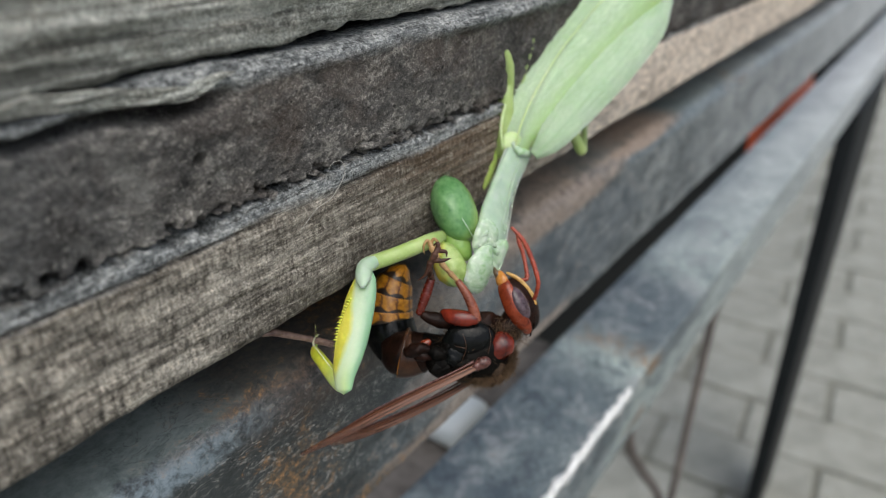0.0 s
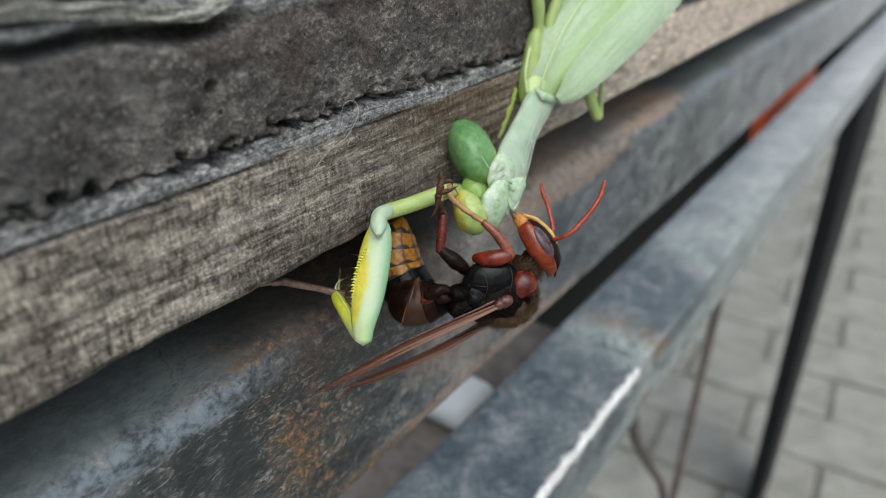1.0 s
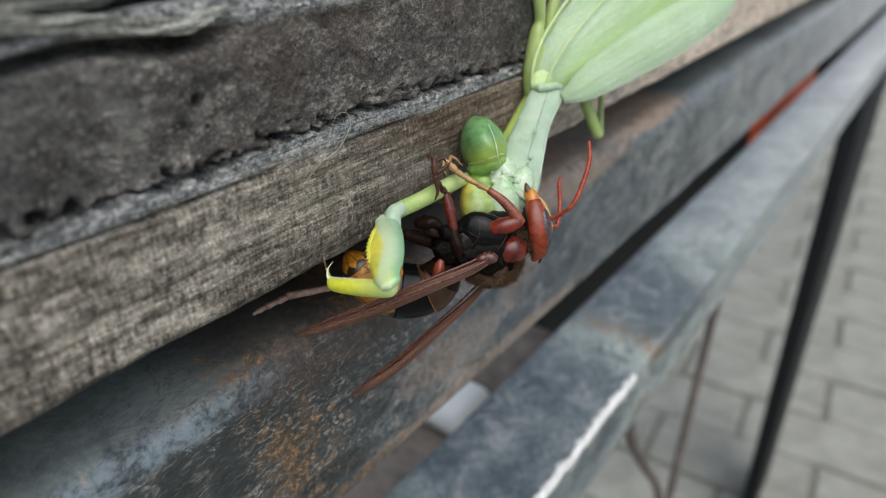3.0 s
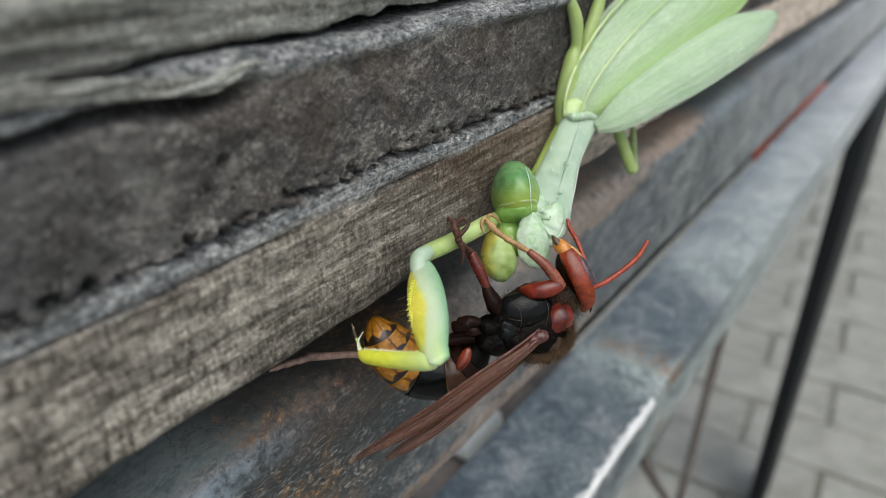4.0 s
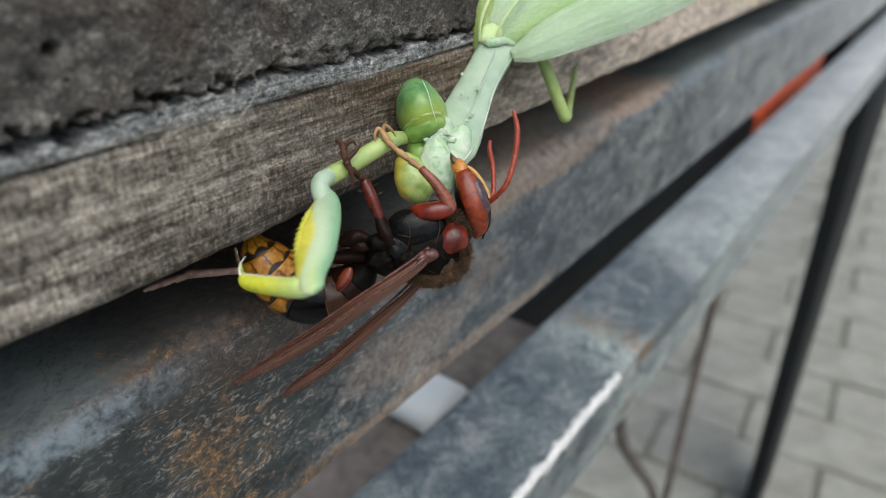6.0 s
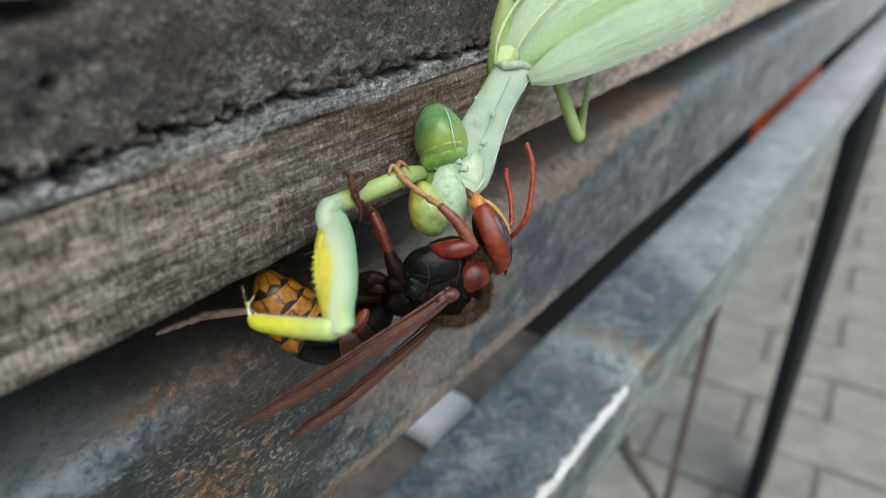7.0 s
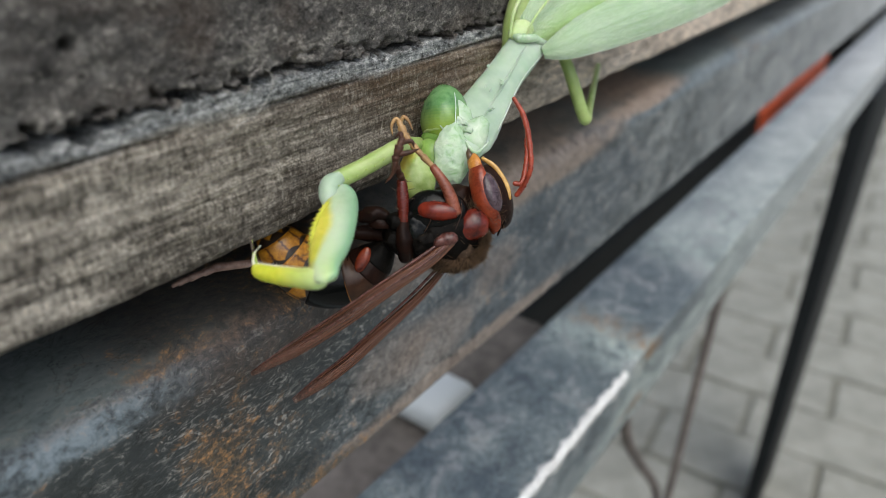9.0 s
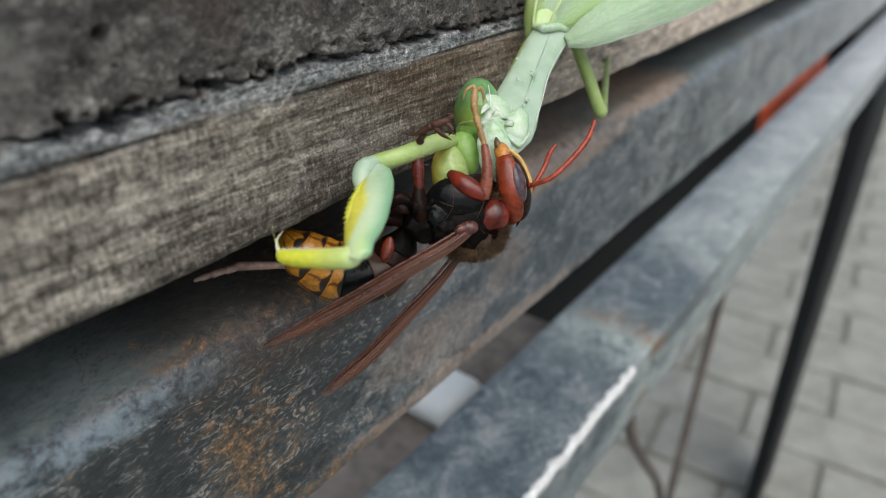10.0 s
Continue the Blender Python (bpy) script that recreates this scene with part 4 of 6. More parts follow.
# ---- ground: concrete pavers in running bond ----
def ground_pavers():
    ground = bmesh.new()
    bmesh.ops.create_grid(ground, x_segments=2, y_segments=2, size=400)
    g = tagged(part("ground", ground, JOINT), "sandy ground under the pavers with dark mossy joints", "ground", kind="structure")
    g.location.z = -0.006
    yard = tagged(new("pavement"), "grey-beige concrete pavers in running bond with mossy joints", "pavement", kind="structure")
    yard.matrix_basis = pose(0.956, 0.028, 0, 0, 0, 5)
    lx, ly = 0.105, 0.205
    shapes = []
    for _ in range(6):
        b = bmesh.new()
        box_bm(b, -lx / 2 + 0.003, lx / 2 - 0.003, -ly / 2 + 0.003, ly / 2 - 0.003, -0.03, 0.0, 0.004)
        for v in b.verts:
            v.co.x += random.uniform(-0.0012, 0.0012)
            v.co.y += random.uniform(-0.0012, 0.0012)
        shapes.append(mesh_of(b, "paver", False))
        shapes[-1].materials.append(PAVER)
    far_v, far_f = [], []
    for i in range(-30, 60):
        for j in range(-30, 31):
            x, y = (i + 0.5) * lx, (j + 0.5 + 0.5 * (i % 2)) * ly
            if -10 <= i <= 18 and -5 <= j <= 4:
                ob = new("paver", shapes[random.randrange(6)])
                ob.parent = yard
                ob.matrix_basis = pose(x, y, random.uniform(-0.0015, 0.0015), random.uniform(-0.5, 0.5), random.uniform(-0.5, 0.5), random.uniform(-0.4, 0.4))
            else:
                k = len(far_v)
                a, b = lx / 2 - 0.003, ly / 2 - 0.003
                far_v += [(x - a, y - b, 0), (x + a, y - b, 0), (x + a, y + b, 0), (x - a, y + b, 0)]
                far_v += [(x - a, y - b, -0.02), (x + a, y - b, -0.02), (x + a, y + b, -0.02), (x - a, y + b, -0.02)]
                far_f += [(k, k + 1, k + 2, k + 3)] + [(k + q, k + 4 + q, k + 4 + (q + 1) % 4, k + (q + 1) % 4) for q in range(4)]
    data = bpy.data.meshes.new("far_pavers")
    data.from_pydata(far_v, [], far_f)
    tagged(part("far_pavers", data, PAVER_FAR, yard), kind="stuff")


# ---- the insects: both stand in one tilted frame, x along the body, z off the board towards the light ----
FRAME = Matrix(((0.59999, 0.37796, -0.70510), (-0.79997, 0.27517, -0.53322), (-0.00751, 0.88399, 0.46745))).to_4x4()
HORNET_AT = Matrix.Translation((0.08609, 0.06266, 0.63834)) @ FRAME
MANTIS_AT = Matrix.Translation((0.10814, 0.06987, 0.65416)) @ FRAME


def make_mantis():
    m = tagged(new("praying_mantis"), "pale green praying mantis hanging head down on the board, partly eaten", "mantis")
    m.matrix_basis = MANTIS_AT
    # pronotum: a long shield, broad towards the torn front
    b = limb([V(4.68, 9.66, -5.00), V(3.62, 6.95, -3.80), V(0.31, 0.84, 0.30), V(-2.36, -4.94, 5.00), V(-4.12, -9.56, 9.00), V(-5.16, -12.47, 11.00)], [2.9, 2.9, 2.8, 3.35, 3.4, 2.0], seg=28, depth=0.42, steps=8, lumps=0.05)
    body = part("pronotum", b, MINT, m, "pale mint pronotum")
    part("margin", limb([V(0.96, 7.83, -4.00), V(-0.62, 4.63, -2.00), V(-2.41, 0.52, 0.60), V(-4.82, -3.09, 4.00), V(-5.88, -5.24, 6.00)], [0.06, 0.07, 0.07, 0.06, 0.03], seg=8), VEIN_PALE, body, "whitish rim")
    part("margin", limb([V(6.50, 6.40, -3.80), V(3.07, 0.65, 0.40), V(0.97, -5.12, 5.00), V(-0.87, -9.54, 8.70), V(-2.76, -11.96, 10.50)], [0.05, 0.06, 0.06, 0.06, 0.03], seg=8), VEIN_PALE, body, "whitish rim")
    part("collar", limb([V(1.05, 8.86, -4.00), V(2.58, 7.64, -2.00), V(5.05, 8.06, -3.00), V(6.84, 7.60, -5.00)], [0.5, 0.65, 0.65, 0.45], lumps=0.4), FLESH, body, "whitish torn collar")
    for c, way, a, b, d in ((V(-5.90, -7.70, 9.40), (0.4, -1, 0), 3.4, 2.3, 1.3), (V(-6.20, -12.30, 11.10), (0.12, -1, 0), 4.0, 2.4, 1.4), (V(-3.70, -9.90, 9.90), (-0.45, -1, 0), 3.4, 2.1, 1.3)):
        part("torn_flesh", oval(c, way, a, b, d * 0.85, 0.10, 400, 60, 72, taper=-0.12), FLESH, body, "wet torn pale flesh")
    random.seed(8)
    for i in range(8):
        s = random.random()
        c = V(-7.08, -7.07, 10.90) * (1 - s) + V(-3.40, -10.87, 11.10) * s + V(random.uniform(-1.2, 1.2), random.uniform(-1.6, 0.8), random.uniform(-0.3, 0.1))
        turn = random.uniform(0, 6.3)
        d = Vector((math.cos(turn), math.sin(turn), random.uniform(0.0, 0.3))) * random.uniform(0.0005, 0.0012)
        part("shred", limb([c - d * 0.4, c + d * 0.3, c + d + V(0, -0.2, 0.1)], [0.5, 0.40, 0.05], seg=8, steps=3, depth=0.2, lumps=0.5), FLESH, body)
    for i in range(14):
        s = random.random()
        c = V(-6.60, -8.00, 10.75) * (1 - s) + V(-4.10, -11.20, 11.25) * s + V(random.uniform(-1.7, 1.5), random.uniform(-2.4, 1.6), random.uniform(-0.25, 0.05))
        long = random.uniform(0.35, 0.85)
        part("wet_bit", oval(c, (random.uniform(-1, 1), 1, 0), long * 0.8, long * 0.5, 0.22, 0.35, 800, 12, 16), WET if i % 2 else FLESH, body, "wet whitish scrap of flesh")
    part("keel", limb([V(4.10, 8.10, -3.10), V(1.70, 2.40, 0.55), V(-0.55, -2.60, 4.60), V(-2.40, -6.60, 7.80)], [0.10, 0.16, 0.18, 0.08], seg=8, lumps=0.3), MINT, body, "low keel")
    for i in range(14):
        s = i / 13
        c = V(-0.30, 1.50, 1.50) * (1 - s) + V(-3.60, -7.60, 8.90) * s + V(random.uniform(-1.9, 1.9), random.uniform(-1.2, 1.2), 0.35)
        part("wart", oval(c, (0.4, 1, -0.6), random.uniform(0.18, 0.42), random.uniform(0.14, 0.3), 0.10, 0.15, 900, 8, 10), MINT, body)
    # torn lower rim of the shield
    part("torn_rim", limb([V(-6.03, -6.54, 8.40), V(-5.42, -9.04, 10.40), V(-4.27, -10.91, 11.60), V(-2.96, -12.01, 11.40), V(-1.25, -9.94, 9.60)], [0.08, 0.26, 0.20, 0.30, 0.10], seg=12, steps=10, lumps=0.9), FLESH, body, "ragged rim")
    head = part("head", oval(V(-8.75, -4.89, 7.20), (-0.22, 1, 0), 4.5, 3.5, 6.3, 0.03, 260, 36, 48, taper=0.10), DOME, m, "glossy green dome of the head")
    part("ridge", limb([V(-7.98, -1.80, 11.70), V(-7.44, -3.67, 13.10), V(-7.06, -5.94, 13.15), V(-6.61, -7.70, 11.90)], [0.03, 0.06, 0.06, 0.03], lumps=0.3), VEIN_PALE, head, "pale seam")
    way, side, rim = Vector((-0.215, 0.977, 0)), Vector((0.977, 0.215, 0)), []
    for a in np.linspace(-1.35, 1.35, 9):
        rim.append(V(-8.75, -4.89, 7.20) - way * (0.0024 - 0.0006 * math.cos(a)) + (side * 3.5 * math.sin(a) + Vector((0, 0, 6.3 * math.cos(a)))) * 0.000895)
    part("brow", limb(rim, [0.08, 0.20, 0.28, 0.24, 0.30, 0.26, 0.24, 0.18, 0.08], seg=10, steps=4, lumps=0.7), LIMB, head, "lumpy lime fold across the head")
    part("lobe", oval(V(-8.25, -7.75, 9.20), (0.95, 0.30, 0), 3.05, 1.75, 3.3, 0.10, 420, 34, 40), LOBE, head, "lime lobe under the dome of the head")
    part("cheek", oval(V(-10.63, -14.56, 11.00), (0.3, -1, 0), 3.5, 2.5, 2.5, 0.10, 300, 40, 48, taper=-0.12), CHEEK, m, "swollen yellow-green cheek")
    part("jowl", oval(V(-8.87, -11.52, 8.80), (0.5, -1, 0), 3.0, 1.9, 1.4, 0.08, 500, 36, 44), LOBE, m)
    # raptorial foreleg
    coxa = part("coxa", limb([V(-11.28, -9.27, 7.50), V(-13.14, -10.58, 14.50), V(-15.32, -12.03, 16.50), V(-18.31, -13.84, 18.00), V(-21.06, -15.38, 19.50), V(-21.90, -16.34, 20.00)], [0.90, 1.10, 1.15, 1.15, 1.10, 0.85], depth=0.85, lumps=0.04), LIMB, m, "yellow-green upper foreleg")
    part("joint", limb([V(-20.32, -14.87, 19.60), V(-21.20, -15.47, 20.20), V(-21.72, -16.35, 20.50), V(-21.60, -17.50, 21.00), V(-21.35, -18.60, 22.00)], [0.80, 1.10, 1.15, 1.12, 0.45], depth=0.75, lumps=0.10), MINT, coxa)
    for i in range(7):
        s = i / 6
        c = V(-14.30, -12.10, 16.60) * (1 - s) + V(-20.40, -15.75, 20.10) * s
        part("wart", oval(c + V(0, -0.25 + 0.2 * (i % 2), 0.72), (1, 0.5, 0), 0.12, 0.09, 0.10, 0, 900, 8, 10), LIME, coxa)
    femur = part("femur", limb([V(-21.83, -16.34, 20.00), V(-21.18, -17.73, 21.00), V(-20.71, -20.03, 24.08), V(-20.09, -23.25, 27.91), V(-19.67, -25.49, 30.84), V(-18.95, -27.16, 32.75)], [1.05, 1.75, 2.28, 2.22, 1.75, 1.20], depth=0.5, seg=32, steps=8, lumps=0.02), FEMUR, m, "mint femur with a yellow inner face")
    for i in range(26):
        s = i / 25
        a = V(-22.73, -18.78, 24.08) * (1 - s) + V(-21.27, -26.12, 30.84) * s + V(-0.95 * math.sin(math.pi * s) + 0.72, 0)
        long = (0.38, 0.55, 0.42, 0.62)[i % 4]
        part("spine", limb([a, a + V(-0.5 * long, 0.05), a + V(-long, -0.12, 0.1)], [0.2, 0.13, 0.03], seg=6, steps=2), YELLOW, femur)
    for i in range(4):
        a = V(-22.31, -20.73, 24.08) * (1 - i / 3) + V(-21.61, -24.91, 27.91) * (i / 3)
        part("spine", limb([a, a + V(-0.9, 0.1, -0.4), a + V(-1.9, -0.3, -0.6)], [0.10, 0.07, 0.02], seg=6, steps=2), HORN, femur)
    tibia = part("tibia", limb([V(-19.39, -26.94, 31.45), V(-20.21, -27.20, 31.45), V(-22.50, -27.26, 29.87), V(-25.34, -27.12, 27.71), V(-27.70, -26.83, 26.13), V(-28.54, -26.35, 25.55)], [0.8, 1.15, 1.08, 1.0, 0.86, 0.38], depth=0.9, seg=20), TIBIA, m, "bright yellow saw-toothed tibia")
    for i in range(20):
        s = i / 19
        a = V(-27.77, -26.17, 26.13) * (1 - s) + V(-20.79, -26.58, 31.31) * s
        part("tooth", limb([a + V(0.05, -0.3), a + V(-0.06, 0.10), a + V(-0.22, 0.38)], [0.18, 0.12, 0.03], seg=6, steps=2), TOOTH, tibia)
    part("claw", limb([V(-28.34, -26.55, 25.55), V(-28.68, -25.66, 25.55), V(-28.54, -24.78, 25.55), V(-27.93, -23.96, 25.55)], [0.28, 0.15, 0.09, 0.03], seg=8), TOOTH, tibia)
    foot = part("tarsus", jointed([V(-27.99, -27.16, 25.55), V(-28.77, -25.41, 24.55), V(-29.18, -24.17, 24.55), V(-29.32, -23.34, 24.55)], [0.20, 0.18, 0.16, 0.12], 4, seg=8), LIME, tibia, "thin green foot folded back")
    part("foot_band", jointed([V(-29.02, -24.75, 24.55), V(-29.20, -24.10, 24.60), V(-29.40, -23.00, 24.60)], [0.17, 0.17, 0.08], 3, seg=8), HORN, foot, "dark foot tip")
    # forewings: two long leathery blades that lap over each other
    a = wing_part("forewing", [V(2.91, 8.11, -4.00), V(5.62, 12.29, -5.00), V(11.53, 18.52, -9.00), V(21.94, 27.43, -16.00), V(34.59, 36.67, -22.00), V(45.06, 43.38, -26.00)], [2.6, 4.8, 7.0, 8.4, 7.4, 3.5], 0.8, TEGMEN, m, "broad leathery green forewing")
    part("vein", limb([V(0.92, 7.94, -2.50), V(1.49, 12.07, -1.50), V(4.68, 18.34, -4.00), V(11.05, 26.79, -9.00), V(22.25, 38.19, -17.00)], [0.2, 0.26, 0.26, 0.22, 0.12], seg=8), VEIN, a)
    part("vein", limb([V(3.18, 7.60, -1.80), V(4.71, 11.08, -1.20), V(8.78, 16.70, -3.20), V(16.88, 25.33, -9.00), V(29.52, 36.11, -17.00)], [0.16, 0.2, 0.18, 0.15, 0.1], seg=8), VEIN, a)
    part("wing_base", oval(V(2.68, 8.89, -2.60), (0.3, 1, 0), 1.9, 1.6, 0.7, 0.2, 500), VEIN, a, "lime wing root")
    wing_part("forewing", [V(6.16, 5.85, -3.00), V(9.96, 7.72, -3.50), V(17.56, 12.72, -8.00), V(28.79, 19.60, -15.00), V(39.56, 26.06, -21.00), V(47.29, 30.90, -26.00)], [0.9, 2.5, 3.9, 4.6, 4.0, 1.2], 0.8, TEGMEN_PALE, m, "pale mint forewing lapped over the other")
    # walking legs
    part("mid_leg", limb([V(1.86, 6.94, -5.00), V(1.86, 11.16, -5.00), V(2.55, 17.07, -3.50), V(3.21, 19.40, -3.00), V(2.83, 22.71, -0.80), V(1.02, 26.06, 2.00)], [1.8, 1.9, 1.3, 0.9, 1.1, 0.7]), LIMB, m, "lime middle leg gripping the board")
    part("mid_leg", limb([V(5.33, 18.37, -7.00), V(5.90, 22.02, -6.50), V(7.51, 26.57, -6.00), V(8.24, 29.93, -5.00)], [1.3, 1.0, 1.1, 0.6]), LIMB, m, "lime hind leg reaching up the board")
    part("mid_leg", limb([V(2.11, 8.63, -5.40), V(0.33, 5.34, -5.40), V(-1.87, 1.35, -5.20), V(-3.95, -1.41, -5.00)], [0.9, 1.05, 1.0, 0.5]), LIME, m, "lime middle leg behind the pronotum")
    part("hind_leg", limb([V(11.74, 10.99, -12.00), V(13.78, 6.71, -13.00), V(16.32, 0.99, -15.00), V(17.10, 0.43, -16.00), V(18.38, 3.37, -20.00), V(23.19, 15.28, -37.00)], [0.9, 1.05, 1.05, 1.0, 0.7, 0.5]), LIMB, m, "thin lime hind leg bent at the knee")
    return m


def wing_part(name, spine, half, bulge, material, parent, label):
    """A blade with thickness: spine points, half-widths in millimetres, cross-bulge."""
    bm = bmesh.new()
    uv = bm.loops.layers.uv.verify()
    rows = spline([(*p, w / 1000) for p, w in zip(spine, half)], 10)
    cols, sheets = 16, []
    for side_sign in (1, -1):
        sheet = []
        for i, row in enumerate(rows):
            here = Vector(row[:3])
            way = (Vector(rows[min(i + 1, len(rows) - 1)][:3]) - Vector(rows[max(i - 1, 0)][:3])).normalized()
            side = way.cross(Vector((0, 0, 1))).normalized()
            over = side.cross(way).normalized()
            line = []
            for k in range(cols + 1):
                s = 2 * k / cols - 1
                rise = bulge * row[3] * 0.5 * (1 - s * s) + side_sign * 0.00012 * (1 - s ** 6) + 0.00004 * math.sin(s * 9 + i * 0.15)
                line.append(bm.verts.new(here - side * s * row[3] + over * rise))
            sheet.append(line)
        sheets.append(sheet)
    n = len(rows)
    for sheet, flip in zip(sheets, (False, True)):
        for i in range(n - 1):
            for k in range(cols):
                ids = [sheet[i][k], sheet[i + 1][k], sheet[i + 1][k + 1], sheet[i][k + 1]]
                where = [(k, i), (k, i + 1), (k + 1, i + 1), (k + 1, i)]
                if flip:
                    ids, where = ids[::-1], where[::-1]
                f = bm.faces.new(ids)
                for loop, (a, b) in zip(f.loops, where):
                    loop[uv].uv = (a / cols, b / (n - 1))
    a, b = sheets
    for i in range(n - 1):
        bm.faces.new((a[i][0], b[i][0], b[i + 1][0], a[i + 1][0]))
        bm.faces.new((a[i][cols], a[i + 1][cols], b[i + 1][cols], b[i][cols]))
    for k in range(cols):
        bm.faces.new((a[0][k], a[0][k + 1], b[0][k + 1], b[0][k]))
        bm.faces.new((a[-1][k], b[-1][k], b[-1][k + 1], a[-1][k + 1]))
    ob = part(name, bm, material, parent, label)
    return ob


def make_hornet():
    h = tagged(new("hornet"), "large red-brown and black hornet feeding on the mantis", "hornet")
    h.matrix_basis = HORNET_AT
    thorax = part("thorax", oval(V(0.24, 0.00, 0.00), (1, 0.28, 0), 6.0, 4.5, 4.4, 0.08, 420, 30, 40), BLACK, h, "black hairy thorax")
    part("side_plate", oval(V(-0.90, 2.37, 3.20), (1, 0.15, 0), 3.9, 2.7, 1.8, 0.05, 380, 30, 40), BLACK_GLOSS, thorax, "glossy black side plate")
    part("side_plate", oval(V(-2.76, 0.23, 3.40), (0.5, 1, 0), 2.3, 1.8, 1.1, 0.22, 800, 26, 34), BLACK_GLOSS, thorax)
    part("side_plate", oval(V(-1.22, -1.46, 3.40), (1, 0.35, 0), 2.4, 1.5, 1.1, 0.25, 800, 26, 34), BLACK, thorax)
    part("hip", oval(V(-4.29, 0.84, 3.40), (0.7, 1, 0), 1.8, 0.95, 0.9, 0.3, 900, 26, 34), BLACK, thorax)
    part("hip", oval(V(-4.66, -1.73, 3.00), (1, 0.4, 0), 2.1, 1.1, 0.9, 0.3, 900, 26, 34), BLACK, thorax)
    part("propodeum", oval(V(-4.66, -1.12, 1.00), (1, 0.5, 0), 2.8, 3.0, 3.0, 0.08, 400), BLACK, thorax)
    part("collar_plate", oval(V(3.74, 1.09, 2.40), (1, 0.75, 0), 2.5, 2.0, 1.9, 0.06, 400, 28, 36, taper=-0.15), RED, thorax, "red-brown collar plate")
    part("tegula", oval(V(1.11, -0.98, 4.60), (1, 0.3, 0), 1.3, 0.9, 0.8, 0.15, 700, 24, 30), WING_ROOT, thorax)
    part("tegula", oval(V(0.25, -1.42, 4.80), (1, 0.9, 0), 0.9, 0.7, 0.7, 0.15, 700), WING_ROOT, thorax)
    for line in ([V(-3.10, 4.60, 3.70), V(-1.80, 3.20, 4.85), V(-1.30, 1.20, 4.95), V(-1.90, -0.60, 4.40)], [V(2.10, 4.00, 3.90), V(2.35, 2.40, 4.60), V(1.90, 0.40, 4.70)], [V(-4.20, 2.20, 3.60), V(-2.90, 1.50, 4.60), V(-1.30, 1.20, 4.90)]):
        part("seam", limb(line, [0.045] * len(line), seg=8, lumps=0.3), BROWN_CLEAR, thorax, "brown seam between the plates")
    random.seed(3)
    fz = bmesh.new()
    for i in range(1900):
        a = random.uniform(-2.3, 0.5)
        c = V(1.43, -0.80, 0.00)
        d = Vector((math.cos(a), math.sin(a) * 0.85, random.uniform(-0.5, 0.9))).normalized()
        p = c + Vector((d.x * 0.0050, d.y * 0.0042, d.z * 0.0042))
        q = p + (d * 0.6 + Vector((random.uniform(-0.9, 0.5), random.uniform(-0.9, 0.6), random.uniform(-0.4, 0.6)))) * random.uniform(0.0003, 0.0009)
        tube(fz, [p - d * 0.0003, (p + q) / 2 + V(0, -0.05), q], [0.022, 0.017, 0.005], seg=3, steps=1)
    for i in range(1500):
        d = Vector((random.gauss(0, 1), random.gauss(0, 1), random.uniform(-0.6, 0.6))).normalized()
        c = V(0.24, 0.00, 0.00)
        p = c + Vector((d.x * 0.0059, d.y * 0.0046, d.z * 0.0045))
        q = p + (d + Vector((random.uniform(-0.8, 0.8), random.uniform(-0.8, 0.8), random.uniform(-0.2, 0.4)))) * random.uniform(0.0003, 0.0008)
        tube(fz, [p - d * 0.0003, (p + q) / 2, q], [0.018, 0.014, 0.004], seg=3, steps=1)
    for i in range(900):
        s = random.random()
        p = V(3.69, 4.00, 1.00) * (1 - s) + V(6.68, 2.59, 1.00) * s + V(random.gauss(0, 0.5), random.gauss(0, 0.6), random.uniform(-1.5, 2.0))
        q = p + Vector((random.uniform(-0.3, 1), random.uniform(-1, 0.8), random.uniform(-0.2, 0.8))) * random.uniform(0.0005, 0.0013)
        tube(fz, [p, (p + q) / 2 + V(0, -0.05), q], [0.02, 0.016, 0.005], seg=3, steps=1)
    for i in range(500):
        s = random.random()
        p = V(-2.17, 3.39, 1.50) * (1 - s) + V(4.05, 3.11, 2.40) * s + V(random.gauss(0, 0.3), random.gauss(0, 0.35), random.uniform(-1.2, 1.0))
        q = p + Vector((random.uniform(-0.6, 0.6), random.uniform(0.1, 1.0), random.uniform(-0.2, 0.6))) * random.uniform(0.0004, 0.0011)
        tube(fz, [p, (p + q) / 2 + V(0.03, 0), q], [0.018, 0.014, 0.004], seg=3, steps=1)
    tagged(part("fuzz", fz, FUZZ, thorax, "fine brown hairs"), kind="stuff")
    # head, biting upward
    head = part("head", oval(V(6.77, 6.37, -0.00), (-0.45, 1, 0), 4.4, 2.2, 3.0, 0.02, 300), BROWN, h, "red-brown head with yellow face")
    part("gena", limb([V(4.42, 10.60, 1.40), V(5.13, 9.47, 2.50), V(6.27, 7.29, 3.10), V(7.30, 5.13, 2.90), V(8.00, 3.25, 2.00), V(7.63, 1.80, 1.00)], [0.6, 1.2, 1.42, 1.38, 1.1, 0.35], depth=0.62, seg=24, steps=8, lumps=0.05), GENA, head, "smooth red cheek behind the eye")
    part("eye", oval(V(7.45, 7.20, 2.30), (-0.5, 1, 0), 2.7, 1.05, 1.6), EYE, head, "dark maroon compound eye")
    part("face", limb([V(4.69, 11.17, 0.40), V(6.54, 10.27, 0.30), V(8.27, 8.20, 0.00), V(8.99, 6.37, -0.00)], [0.25, 0.36, 0.40, 0.3], depth=0.8), FACE, head, "yellow face")
    part("jaw", limb([V(3.55, 11.41, 0.90), V(3.93, 11.06, 1.60), V(4.70, 10.25, 2.20), V(5.37, 9.16, 2.40)], [0.35, 0.85, 1.0, 0.5], depth=0.7, lumps=0.1), AMBER, head, "amber biting jaw")
